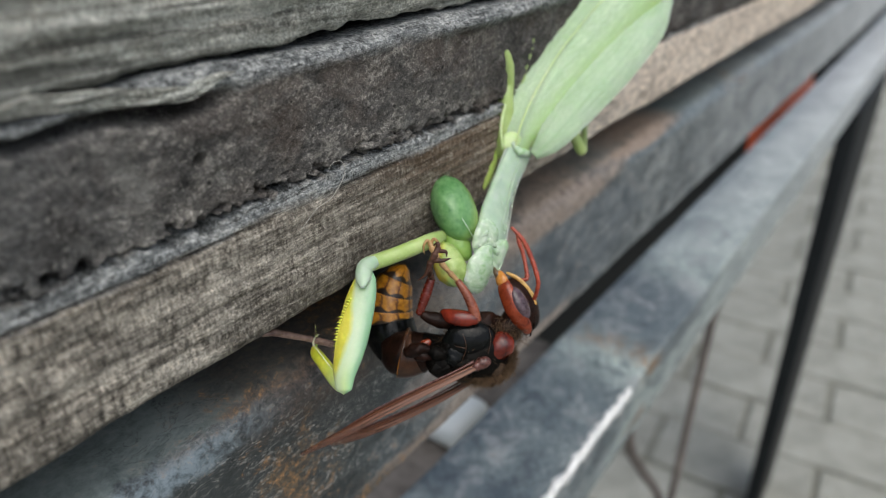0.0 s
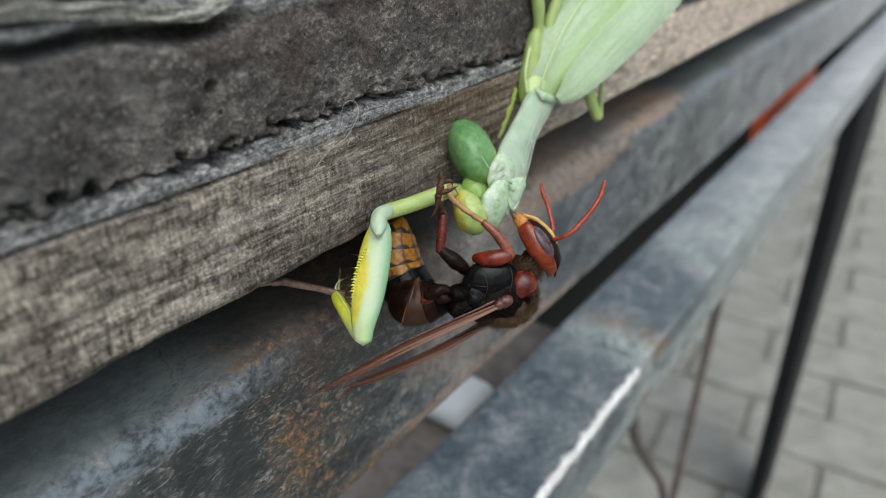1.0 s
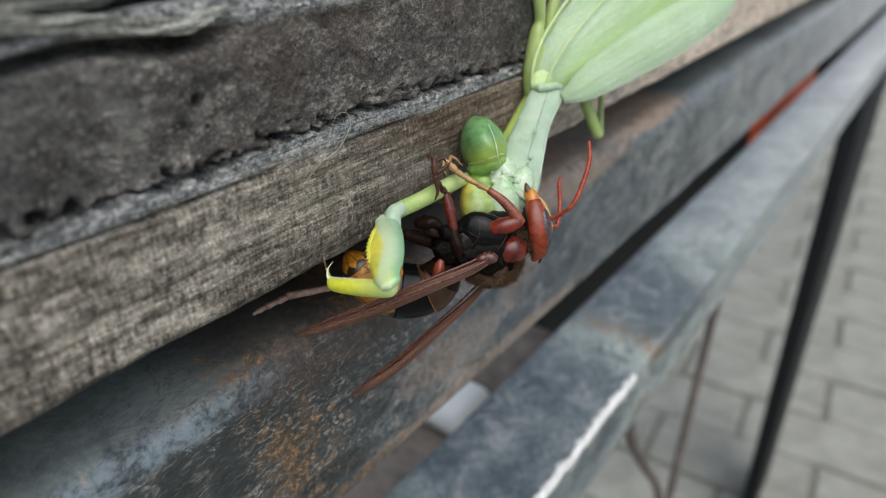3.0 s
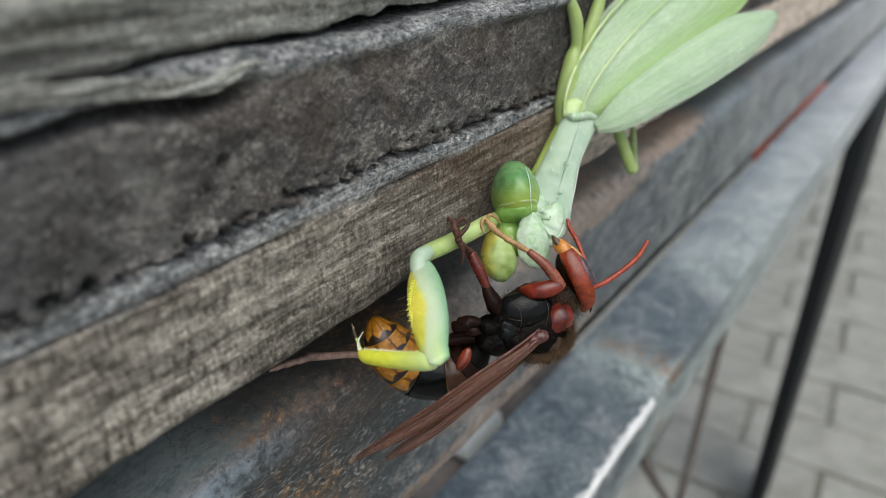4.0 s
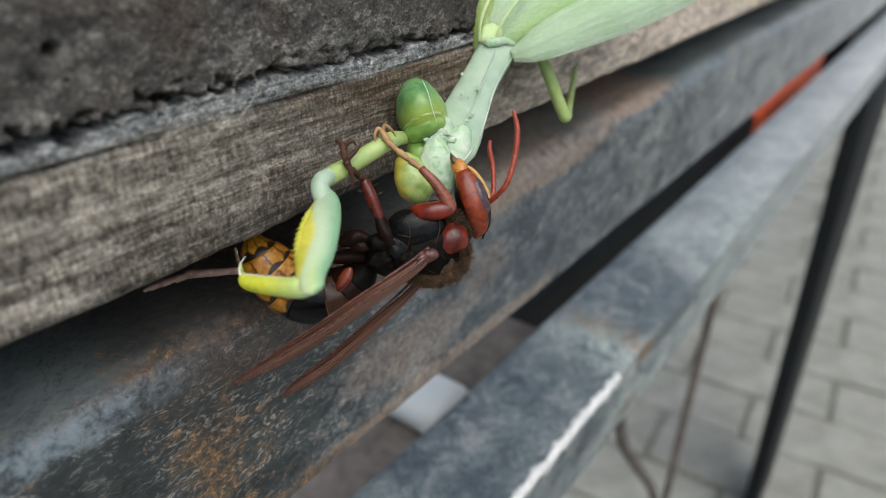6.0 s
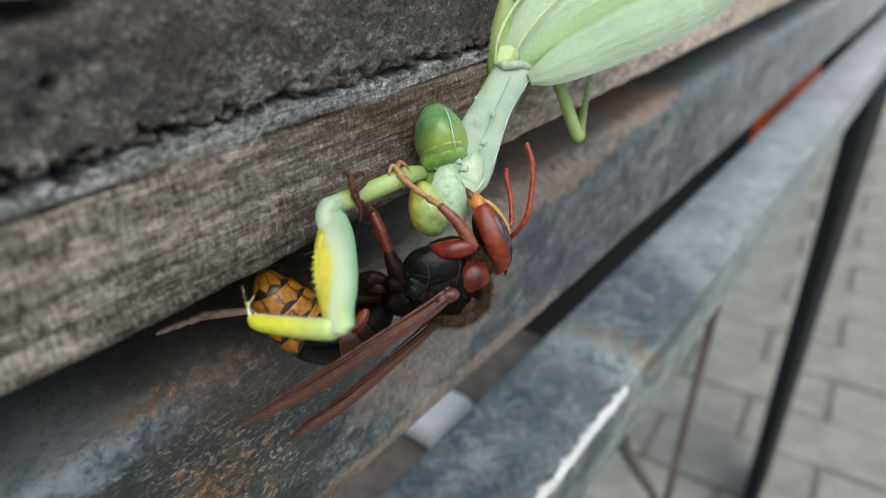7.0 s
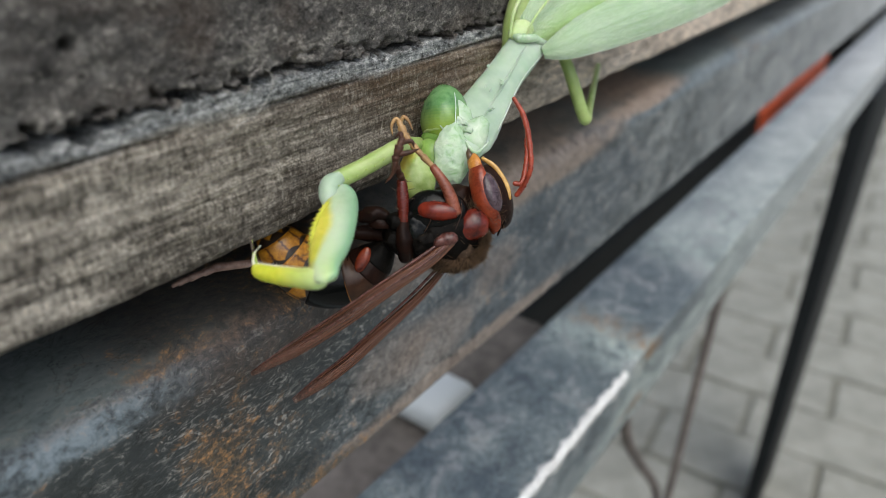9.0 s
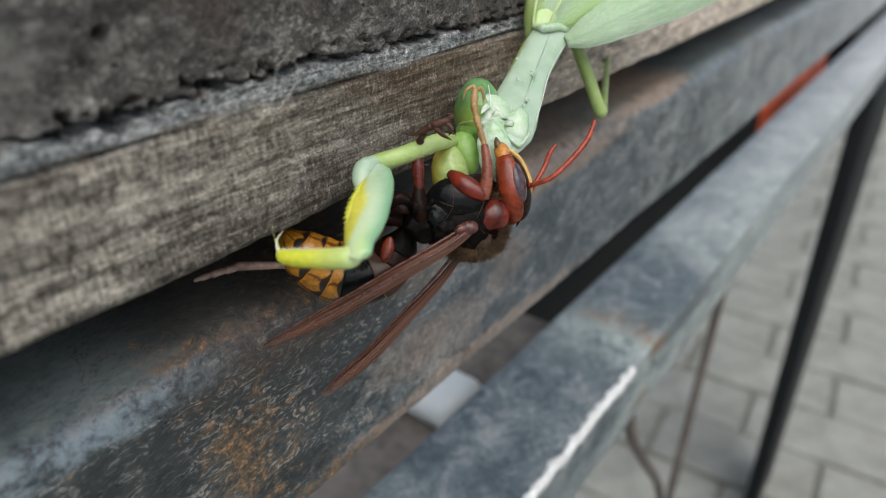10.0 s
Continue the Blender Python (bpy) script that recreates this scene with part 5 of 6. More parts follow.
    part("jaw_tip", limb([V(4.10, 10.70, 1.90), V(3.45, 11.60, 1.80), V(3.10, 12.20, 1.40)], [0.55, 0.42, 0.12], seg=10), HORN, head, "black jaw tip")
    for c, way in ((V(8.35, 3.60, 1.20), (0.5, -1, 0)), (V(8.75, 4.60, 0.90), (0.4, -1, 0))):
        part("palp", limb([c, c + V(0.35, -0.9, 0.2), c + V(0.2, -1.9, 0.3)], [0.22, 0.2, 0.1], seg=8), BROWN, head, "dark palp under the face")
    # antennae
    part("antenna", jointed([V(7.87, 6.53, 0.50), V(8.81, 7.00, 1.00), V(9.56, 7.53, 2.00), V(10.91, 9.06, 3.00), V(12.22, 12.38, 3.00), V(12.84, 15.23, 3.00), V(12.68, 17.77, 3.00)], [0.34, 0.36, 0.32, 0.36, 0.38, 0.36, 0.25], 14, 0.22), ANTENNA, h, "red segmented antenna")
    part("antenna", jointed([V(8.10, 6.69, -0.80), V(8.94, 7.33, -1.00), V(8.38, 9.20, -1.50), V(7.49, 11.25, -2.00), V(6.52, 12.71, -2.00), V(6.03, 14.09, -2.00)], [0.34, 0.36, 0.32, 0.36, 0.34, 0.22], 11, 0.22), ANTENNA, h, "red segmented antenna")
    # abdomen: waist and overlapping plates, curling forward under the leg
    line = [V(-6.21, -2.23, 0.00), V(-8.36, -4.67, -0.50), V(-11.01, -6.74, -1.00), V(-14.23, -6.98, -1.00), V(-17.16, -5.95, -0.50), V(-19.44, -4.08, 0.50), V(-21.13, -1.86, 1.50), V(-22.15, 0.13, 2.00)]
    radii = [0.9, 2.6, 3.7, 4.1, 4.0, 3.6, 2.7, 1.0]
    rows = spline([(*p, r) for p, r in zip(line, radii)], 8)
    waist = part("first_segment", limb([Vector(r[:3]) for r in rows[0:25:4]], [r[3] * k for r, k in zip(rows[0:25:4], (0.94, 0.94, 0.94, 0.94, 0.94, 0.9, 0.6))], seg=28, steps=3), BROWN, h, "dark first segment with a red patch")
    abdomen = part("abdomen", limb([Vector(r[:3]) for r in rows[16::4]], [r[3] * 0.94 for r in rows[16::4]], seg=28, steps=3), BLACK, h, "curled banded abdomen")
    cuts = [(0, 8, BLACK, waist), (7, 12, BROWN, waist), (11, 18, BROWN_CLEAR, waist), (18, 29, BLACK_GLOSS, abdomen), (28, 34, TERGITE, abdomen), (33, 41, TERGITE, abdomen), (40, 48, TERGITE, abdomen), (47, 56, TERGITE, abdomen)]
    for a, z, mat, owner in cuts:
        piece = rows[a:z + 1]
        k = len(piece) - 1
        part("tergite", limb([Vector(r[:3]) for r in piece], [r[3] * (0.985 + 0.055 * i / k) for i, r in enumerate(piece)], seg=32, steps=2), mat, owner)
    hub, spoke = Vector(rows[18][:3]), rows[18][3] * 0.985 / 1000
    way = (Vector(rows[19][:3]) - Vector(rows[17][:3])).normalized()
    side = way.cross(Vector((0, 0, 1))).normalized()
    round_it = [hub + (side * math.cos(a) + side.cross(way) * math.sin(a)) * spoke for a in np.linspace(0, 2 * math.pi, 25)]
    part("band", limb(round_it, [0.13] * 25, seg=8, steps=2, up=way), AMBER, waist, "thin amber band")
    part("red_patch", oval(V(-9.60, -4.60, 2.60), (0.45, 1, 0), 1.75, 0.85, 0.55, 0.05, 400, 20, 24), GENA, waist, "orange-red patch")
    # wings, folded lengthwise
    wing = wing_part("wing", [V(1.43, -0.62, 4.40), V(-1.20, -2.84, 5.00), V(-5.74, -5.78, 5.50), V(-11.72, -9.74, 6.00), V(-17.68, -13.40, 6.00), V(-23.28, -16.38, 6.00)], [0.62, 0.80, 0.95, 1.0, 0.85, 0.3], 1.1, WING, h, "smoky brown folded wing")
    part("vein", limb([V(1.11, 0.00, 4.60), V(-1.80, -2.08, 5.00), V(-6.34, -4.97, 5.40), V(-12.32, -8.87, 5.90), V(-18.29, -12.60, 5.90), V(-23.37, -16.11, 5.90)], [0.26, 0.22, 0.18, 0.15, 0.10, 0.04], seg=8, lumps=0.2), WING_ROOT, wing, "stiff leading edge")
    part("vein", limb([V(0.63, -1.28, 5.60), V(-2.02, -3.33, 6.00), V(-6.36, -6.09, 6.50), V(-12.05, -9.71, 7.00), V(-17.23, -13.00, 6.80)], [0.2, 0.15, 0.12, 0.09, 0.04], seg=8, lumps=0.2), WING_ROOT, wing)
    wing = wing_part("wing", [V(0.99, -3.38, -2.00), V(-2.23, -6.70, -2.50), V(-7.12, -10.87, -3.00), V(-12.05, -14.98, -3.00), V(-16.16, -17.85, -3.00), V(-19.60, -20.07, -3.00)], [0.42, 0.62, 0.80, 0.90, 0.85, 0.35], 1.0, WING, h, "smoky brown folded wing")
    part("vein", limb([V(0.48, -2.80, -1.80), V(-2.81, -5.95, -2.40), V(-7.70, -10.12, -2.90), V(-12.62, -14.22, -2.90), V(-16.72, -17.17, -2.90), V(-19.84, -19.71, -2.90)], [0.22, 0.18, 0.15, 0.12, 0.08, 0.04], seg=8, lumps=0.2), WING_ROOT, wing, "stiff leading edge")
    part("neck", limb([V(4.78, 3.18, -0.00), V(5.73, 3.98, 0.00), V(6.53, 5.17, -0.00)], [2.6, 2.2, 2.2], lumps=0.1), BROWN, h, "dark hairy neck")
    part("breastplate", oval(V(0.60, 3.70, 0.30), (1, 0.3, 0), 3.9, 2.3, 2.4, 0.16, 500, 28, 36), BROWN, h, "dark hairy underside behind the head")
    part("scutum", oval(V(2.60, -2.59, -0.50), (1, 0.45, 0), 3.9, 2.4, 3.2, 0.35, 700), FUZZ_SKIN, h, "brown downy back")
    # legs
    front = part("front_leg", limb([V(-1.96, 4.67, 3.00), V(-0.37, 4.69, 4.20), V(1.49, 5.00, 4.60), V(3.23, 5.45, 4.60)], [0.6, 1.15, 1.2, 0.8], lumps=0.06, seg=18), RED, h, "red-brown front leg")
    part("tibia", limb([V(3.23, 5.15, 4.60), V(2.22, 6.74, 4.80), V(0.69, 8.47, 5.00), V(-1.20, 9.98, 5.00)], [0.75, 0.78, 0.66, 0.48]), RED_LIGHT, front)
    foot = part("tarsus", jointed([V(-1.20, 9.98, 5.00), V(-3.10, 11.03, 5.20), V(-4.98, 12.23, 5.20), V(-6.10, 13.30, 5.00), V(-6.77, 14.15, 4.80)], [0.4, 0.42, 0.42, 0.5, 0.34], 5), FOOT_TAN, front, "tan jointed foot hooked on the mantis")
    part("claw", limb([V(-6.62, 14.07, 4.80), V(-7.23, 14.28, 5.00), V(-7.46, 13.30, 5.00), V(-7.00, 12.26, 4.80)], [0.28, 0.24, 0.18, 0.05], seg=8), FOOT_TAN, foot)
    part("claw", limb([V(-6.55, 14.15, 4.80), V(-6.33, 14.81, 5.00), V(-5.57, 14.43, 5.00), V(-4.81, 13.54, 4.80)], [0.26, 0.24, 0.18, 0.05], seg=8), FOOT_TAN, foot)
    part("mid_femur", limb([V(-3.93, 0.30, 2.20), V(-4.75, 2.07, 3.40), V(-5.53, 3.46, 3.80), V(-6.15, 4.84, 4.00)], [0.8, 1.15, 0.95, 0.6], lumps=0.14, seg=18), BROWN, h, "dark middle thigh")
    mid = part("mid_leg", limb([V(-5.84, 4.23, 4.00), V(-6.61, 5.91, 4.20), V(-7.45, 7.65, 4.40), V(-8.29, 9.24, 4.60)], [0.55, 0.72, 0.76, 0.62], lumps=0.08, seg=18), RED_DARK, h, "dark middle leg with a red shin")
    for i in range(10):
        c = V(-5.95, 4.60, 4.30) * (1 - i / 9) + V(-8.20, 9.10, 4.90) * (i / 9)
        d = V(random.uniform(-0.5, 0.2) + (0.7 if i % 2 else -0.7), random.uniform(0.1, 0.5), random.uniform(0.0, 0.4))
        part("bristle", limb([c + d * 0.6, c + d * 1.2, c + d * 1.7], [0.05, 0.04, 0.01], seg=5, steps=1), HORN, mid)
    foot = part("tarsus", jointed([V(-8.06, 9.24, 4.60), V(-8.96, 9.72, 6.00), V(-9.83, 10.46, 7.60), V(-10.33, 11.89, 8.20), V(-10.78, 13.24, 7.60)], [0.45, 0.45, 0.45, 0.5, 0.4], 5), FOOT, mid, "dark hairy foot clasping the foreleg")
    for a, b, c in ((V(-10.70, 12.94, 7.80), V(-11.28, 13.50, 8.00), V(-11.51, 12.79, 7.80)), (V(-10.48, 12.79, 7.80), V(-9.60, 13.50, 8.00), V(-9.02, 13.10, 7.60)), (V(-10.04, 11.32, 8.00), V(-9.02, 12.34, 8.00), V(-8.44, 13.41, 7.40)), (V(-9.83, 10.45, 7.80), V(-9.32, 9.02, 7.00), V(-9.48, 7.70, 6.40))):
        part("claw", limb([a, b, c], [0.34, 0.26, 0.06], seg=8, lumps=0.3), FOOT, foot)
    rear = part("hind_leg", limb([V(-20.96, -4.50, 1.00), V(-23.55, -4.15, 2.00), V(-25.99, -3.83, 3.50), V(-28.68, -3.46, 5.50), V(-29.09, -3.51, 5.70)], [0.55, 0.52, 0.48, 0.56, 0.46], lumps=0.2, steps=10), PALE_LEG, h, "dull brown hind leg braced on the board")
    part("tarsus", jointed([V(-28.94, -3.51, 5.70), V(-30.95, -3.78, 6.60), V(-32.95, -4.13, 7.40), V(-33.80, -4.35, 8.00)], [0.5, 0.45, 0.4, 0.2], 4), PALE_LEG, rear)
    part("hip", limb([V(-4.27, -0.57, 3.00), V(-5.53, 0.24, 3.60), V(-6.76, 0.56, 3.80)], [0.8, 1.15, 0.6], lumps=0.3, seg=24), BLACK, h)
    part("hip", limb([V(-6.75, 0.70, 3.60), V(-8.13, 1.00, 3.60), V(-9.67, 0.46, 3.40), V(-10.44, 0.82, 3.00)], [0.6, 1.0, 0.95, 0.4], lumps=0.3, seg=24), BROWN, h)
    part("hip", limb([V(-6.43, -0.42, 3.00), V(-7.59, -0.10, 3.20), V(-8.90, -0.26, 3.00)], [0.5, 0.95, 0.6], lumps=0.3, seg=24), BROWN, h)
    part("hind_femur", limb([V(-5.09, -1.99, -0.00), V(-7.16, -1.43, -0.00), V(-9.15, -1.59, -0.00), V(-11.51, -1.90, 1.00)], [1.4, 1.2, 1.1, 0.8], lumps=0.1), BROWN, h)
    return h


mantis = make_mantis()
hornet = make_hornet()

# a curled pale thread stuck to the board
part_thread = part("thread", limb([Vector((0.0627, 0.0745, 0.6570)), Vector((0.0655, 0.0742, 0.6590)), Vector((0.0682, 0.0740, 0.6598)), Vector((0.0705, 0.0738, 0.6622)), Vector((0.0702, 0.0738, 0.6640)), Vector((0.0685, 0.0740, 0.6641)), Vector((0.0672, 0.0740, 0.6620))], [0.022, 0.032, 0.036, 0.036, 0.034, 0.026, 0.018], seg=6, up=(0, 1, 0)), HAIR_WHITE)
tagged(part_thread, "curled pale thread caught on the weathered board", "thread")

ground_pavers()


# ---- what moves: millimetres along the two axes of each thing's plane, and degrees of turn in it ----
MANTIS = [
    (0, -3.01, -6.10, 4.0),
    (0.5, -2.81, -4.52, 5.3),
    (1, -1.74, -3.88, -0.6),
    (1.5, -1.38, -3.87, 1.2),
    (2, -2.35, -2.86, -0.3),
    (2.2, -0.13, -2.39, 3.9),
    (3.3, 0.37, -1.56, 3.2),
    (3.5, -0.62, -1.36, 0.7),
    (4, 0.10, -0.71, 0.9),
    (4.5, 0.00, 0.00, 0.0),
    (5, 0.12, -0.31, 1.0),
    (5.5, -0.93, 0.69, 1.2),
    (5.7, -0.91, 1.01, 2.4),
    (6.8, -0.36, -1.53, 3.4),
    (7, -0.93, -0.11, 0.7),
    (7.5, -0.45, -0.03, -0.4),
    (8, -0.19, 0.54, 0.2),
    (8.5, -0.40, 0.54, -0.3),
    (9, 0.51, 1.02, -4.6),
    (9.5, 1.65, 1.22, -1.9),
    (10, 2.46, 1.26, 1.4),
]
HORNET = [
    (0, -1.25, -7.34, -0.6),
    (0.5, -1.29, -4.64, -5.6),
    (1, -0.22, -5.35, 1.8),
    (1.5, -0.29, -4.76, -1.2),
    (2, -1.60, 0.30, -1.4),
    (2.2, -1.68, 2.13, -8.8),
    (3.3, -1.11, 3.21, -20.3),
    (3.5, -0.04, -0.57, -2.8),
    (4, 0.51, -0.71, 0.8),
    (4.5, 0.00, 0.00, 0.0),
    (5, 0.41, 0.23, 0.3),
    (5.5, -0.43, 0.72, 0.1),
    (5.7, -1.00, 1.65, -1.6),
    (6.8, -1.49, -0.78, -2.9),
    (7, -0.64, 0.24, -0.4),
    (7.5, -0.92, 0.00, -4.5),
    (8, -1.14, -1.98, -7.4),
    (8.5, -0.47, 2.80, -6.5),
    (9, -0.66, 3.36, -7.6),
    (9.5, -1.25, 4.36, -11.6),
    (10, -0.62, 3.67, -11.0),
]
HEAD = [
    (0, -1.27, 4.28, 0, 13, -60),
    (0.5, -1.56, 4.02, 0, 12.7, -60),
    (1, -2.45, 4.09, 0, 20.6, -58),
    (1.5, -1.91, 3.8, 0, 12.8, -45),
    (2, 0.21, 3.48, 0, 6.3, -20),
    (2.2, 0.28, 1.76, 0, -2.5, -12),
    (3.3, -0.02, 2.44, 0, 1.9, -12),
    (3.5, 0, 0.61, 0, 2.4, -8),
    (4, 1.01, -1.13, 0, -6.4, 0),
    (4.5, 0, 0, 0, 0, 0),
    (5, -0.53, 1.02, 0, 2.2, 0),
    (5.5, 1.03, 0.73, 0, 2.6, 0),
    (5.7, 0.19, 0.83, 0, 3.8, 0),
    (6.8, 0.95, 1.62, 0, -2.4, 0),
    (7, 1.45, 0.65, 0, 1, 0),
    (7.5, 0.89, 1.01, 0, 4.7, 0),
    (8, 1.34, -0.3, 0, -0.7, 0),
    (8.5, 2.30, -1.40, -1.5, -3, -3),
    (9, 1.70, -2.60, -2, -6, -6),
    (9.5, 1.80, -4.20, -2, -12, -6),
    (10, 1.50, -2.50, -3, -10.1, -6),
]
PRONOTUM = [
    (0, 42.00),
    (0.5, 42.00),
    (1, 36.00),
    (1.5, 36.00),
    (2, 12.00),
    (2.2, 6.00),
    (3.3, 0.00),
    (3.5, 0.00),
    (4, 0.00),
    (4.5, 0.00),
    (5, 0.00),
    (5.5, 0.00),
    (5.7, 0.00),
    (6.8, 0.00),
    (7, 0.00),
    (7.5, 0.00),
    (8, 0.00),
    (8.5, 0.00),
    (9, 0.00),
    (9.5, 0.00),
    (10, 0.00),
]
CHEEK = [
    (0, -0.05, 3.55, 2.4),
    (0.5, -1.20, 4.52, 10.0),
    (1, -0.69, 2.22, 7.6),
    (1.5, -0.95, 1.60, 3.2),
    (2, -0.21, 2.34, 6.9),
    (2.2, 0.28, 1.76, -2.5),
    (3.3, -0.02, 2.44, 1.9),
    (3.5, 0.00, 0.61, 2.4),
    (4, 1.01, -1.13, -6.4),
    (4.5, 0.00, 0.00, 0.0),
    (5, -0.53, 1.02, 2.2),
    (5.5, 1.03, 0.73, 2.6),
    (5.7, 0.19, 0.83, 3.8),
    (6.8, 0.95, 1.62, -2.4),
    (7, 1.45, 0.65, 1.0),
    (7.5, 0.89, 1.01, 4.7),
    (8, 1.34, -0.30, -0.7),
    (8.5, 1.97, -1.09, -3.0),
    (9, 1.52, -2.31, -6.0),
    (9.5, 1.74, -3.55, -14.2),
    (10, 0.73, -2.55, -10.1),
]
JOWL = [
    (0, -0.05, 3.55, 2.4),
    (0.5, -1.20, 4.52, 10.0),
    (1, -0.69, 2.22, 7.6),
    (1.5, -0.95, 1.60, 3.2),
    (2, -0.21, 2.34, 6.9),
    (2.2, 0.28, 1.76, -2.5),
    (3.3, -0.02, 2.44, 1.9),
    (3.5, 0.00, 0.61, 2.4),
    (4, 1.01, -1.13, -6.4),
    (4.5, 0.00, 0.00, 0.0),
    (5, -0.53, 1.02, 2.2),
    (5.5, 1.03, 0.73, 2.6),
    (5.7, 0.19, 0.83, 3.8),
    (6.8, 0.95, 1.62, -2.4),
    (7, 1.45, 0.65, 1.0),
    (7.5, 0.89, 1.01, 4.7),
    (8, 1.34, -0.30, -0.7),
    (8.5, 1.97, -1.09, -3.0),
    (9, 1.52, -2.31, -6.0),
    (9.5, 1.74, -3.55, -14.2),
    (10, 0.73, -2.55, -10.1),
]
COXA = [
    (0, 2.89, -0.42, -13.9),
    (0.5, 3.65, -3.59, -20.2),
    (1, 1.99, -2.37, -9.2),
    (1.5, 1.39, -2.08, -10.9),
    (2, 1.47, -0.27, -3.3),
    (2.2, 0.8, 0.19, -8.1),
    (3.3, 0.81, 0.44, -5),
    (3.5, 1.68, -1.67, -6.5),
    (4, 1.17, -0.59, -5.4),
    (4.5, 0, 0, 0),
    (5, 0.41, 0.28, -1.7),
    (5.5, 2.11, -0.54, -2.9),
    (5.7, 0.65, 0.62, 2.4),
    (6.8, 1.58, 2.76, -0.8),
    (7, 3.07, -0.98, -6.1),
    (7.5, 3.15, -1.66, -6.6),
    (8, 3.69, -2.36, -9),
    (8.5, 1.25, 1.05, 3.7),
    (9, -0.53, -0.26, 6.6),
    (9.5, 0.97, -1.89, -1.8),
    (10, 1.37, -3.3, -9),
]
FEMUR_ROWS = [
    (0, 7.65, 4.36, 16.00, 37.3, -5.6, -21.2),
    (0.5, 6.78, 5.39, 16.17, 39.7, -3.3, -19.1),
    (1, 5.60, 3.67, 15.95, 41.6, -0.5, -15.6),
    (1.5, 4.18, 4.81, 13.76, 35.6, -1.6, -14.1),
    (2, 1.00, 1.00, 1.08, 2.3, -1.1, -1.5),
    (2.2, -0.98, 1.79, 0.11, -2.4, -2.0, -1.1),
    (3.3, 0.88, -2.07, -0.94, -10.6, -4.3, -0.7),
    (3.5, 1.64, -0.94, 0.19, -3.6, -3.0, -1.6),
    (4, -0.08, 0.99, -0.12, -1.2, -0.6, -0.2),
    (4.5, 0.00, 0.00, 0.00, 0.0, -0.0, 0.0),
    (5, -0.33, 1.08, -0.16, 0.1, 0.5, 0.4),
    (5.5, 0.39, 2.10, 0.40, 3.8, 1.9, 0.8),
    (5.7, 4.36, -1.79, 2.02, 0.2, -5.0, -4.3),
    (6.8, 4.80, 2.50, 2.88, 3.5, -4.8, -5.1),
    (7, 1.24, 3.94, 1.44, 7.0, 1.8, 0.0),
    (7.5, 0.68, 3.66, 1.41, 7.5, 2.3, 0.4),
    (8, 3.17, 1.73, 2.70, 7.5, -1.1, -2.9),
    (8.5, 4.03, -1.36, 0.59, -1.5, -2.6, -1.8),
    (9, 4.75, -4.66, 0.33, -4.1, -3.7, -2.0),
    (9.5, 5.42, -3.73, 2.03, -1.9, -6.4, -4.8),
    (10, 5.44, -3.04, 3.02, -2.4, -9.0, -6.7),
]
TIBIA_ROWS = [
    (0, 10.36, -3.07, 6.95, 15.9, -18.5, -20.2),
    (0.5, 11.05, -4.31, 5.60, 18.5, -13.7, -23.8),
    (1, 13.83, -9.25, 7.03, 20.6, -15.6, -26.3),
    (1.5, 13.51, -8.13, 9.02, 21.3, -15.1, -27.2),
    (2, 10.53, -0.31, 8.39, 5.5, -15.3, -7.3),
    (2.2, 1.87, 3.64, 3.64, 2.6, -5.2, -3.6),
    (3.3, -0.06, 4.66, 3.18, -0.0, -3.6, -0.1),
    (3.5, 2.77, 1.67, 3.05, -0.9, -7.3, 1.0),
    (4, -1.86, 1.41, -0.77, -2.3, -0.2, 3.2),
    (4.5, 0.00, 0.00, 0.00, 0.0, -0.0, 0.0),
    (5, -2.04, 0.81, -1.27, -0.8, 2.7, 1.2),
    (5.5, -3.54, 0.10, -3.12, 1.2, 10.3, -1.5),
    (5.7, 1.28, -0.12, 1.24, 1.2, -1.5, -1.6),
    (6.8, -2.85, 2.68, -1.78, 0.5, 5.1, -0.6),
    (7, -4.26, 0.19, -4.41, -0.1, 10.4, 0.4),
    (7.5, -5.17, -0.35, -4.74, 0.5, 12.5, -0.4),
    (8, -4.46, -1.17, -3.98, 0.2, 9.4, -0.1),
    (8.5, -1.47, 0.25, -1.18, 0.1, 5.5, -0.1),
    (9, 1.44, -1.78, 0.51, -2.1, -1.7, 2.8),
    (9.5, -2.27, -0.69, -0.48, -0.3, 3.0, 0.5),
    (10, -4.67, 1.20, -0.53, -0.9, 2.7, 1.4),
]
FOREWINGS = [
    (0, 1.06, -0.29, 7.0),
    (0.5, 0.86, -0.25, 5.7),
    (1, 1.79, -0.41, 11.6),
    (1.5, 1.18, -0.31, 7.8),
    (2, 0.97, -0.27, 6.3),
    (2.2, 0.17, -0.06, 1.1),
    (3.3, -0.11, 0.04, -0.7),
    (3.5, 0.19, -0.06, 1.3),
    (4, 0.17, -0.06, 1.1),
    (4.5, 0.00, 0.00, 0.0),
    (5, -0.14, 0.05, -1.0),
    (5.5, -0.33, 0.12, -2.2),
    (5.7, -0.50, 0.19, -3.4),
    (6.8, -0.72, 0.28, -4.9),
    (7, -0.33, 0.12, -2.2),
    (7.5, -0.24, 0.09, -1.6),
    (8, -0.32, 0.12, -2.2),
    (8.5, -0.32, 0.12, -2.2),
    (9, 0.25, -0.08, 1.6),
    (9.5, -0.01, 0.00, -0.1),
    (10, -0.36, 0.13, -2.4),
]
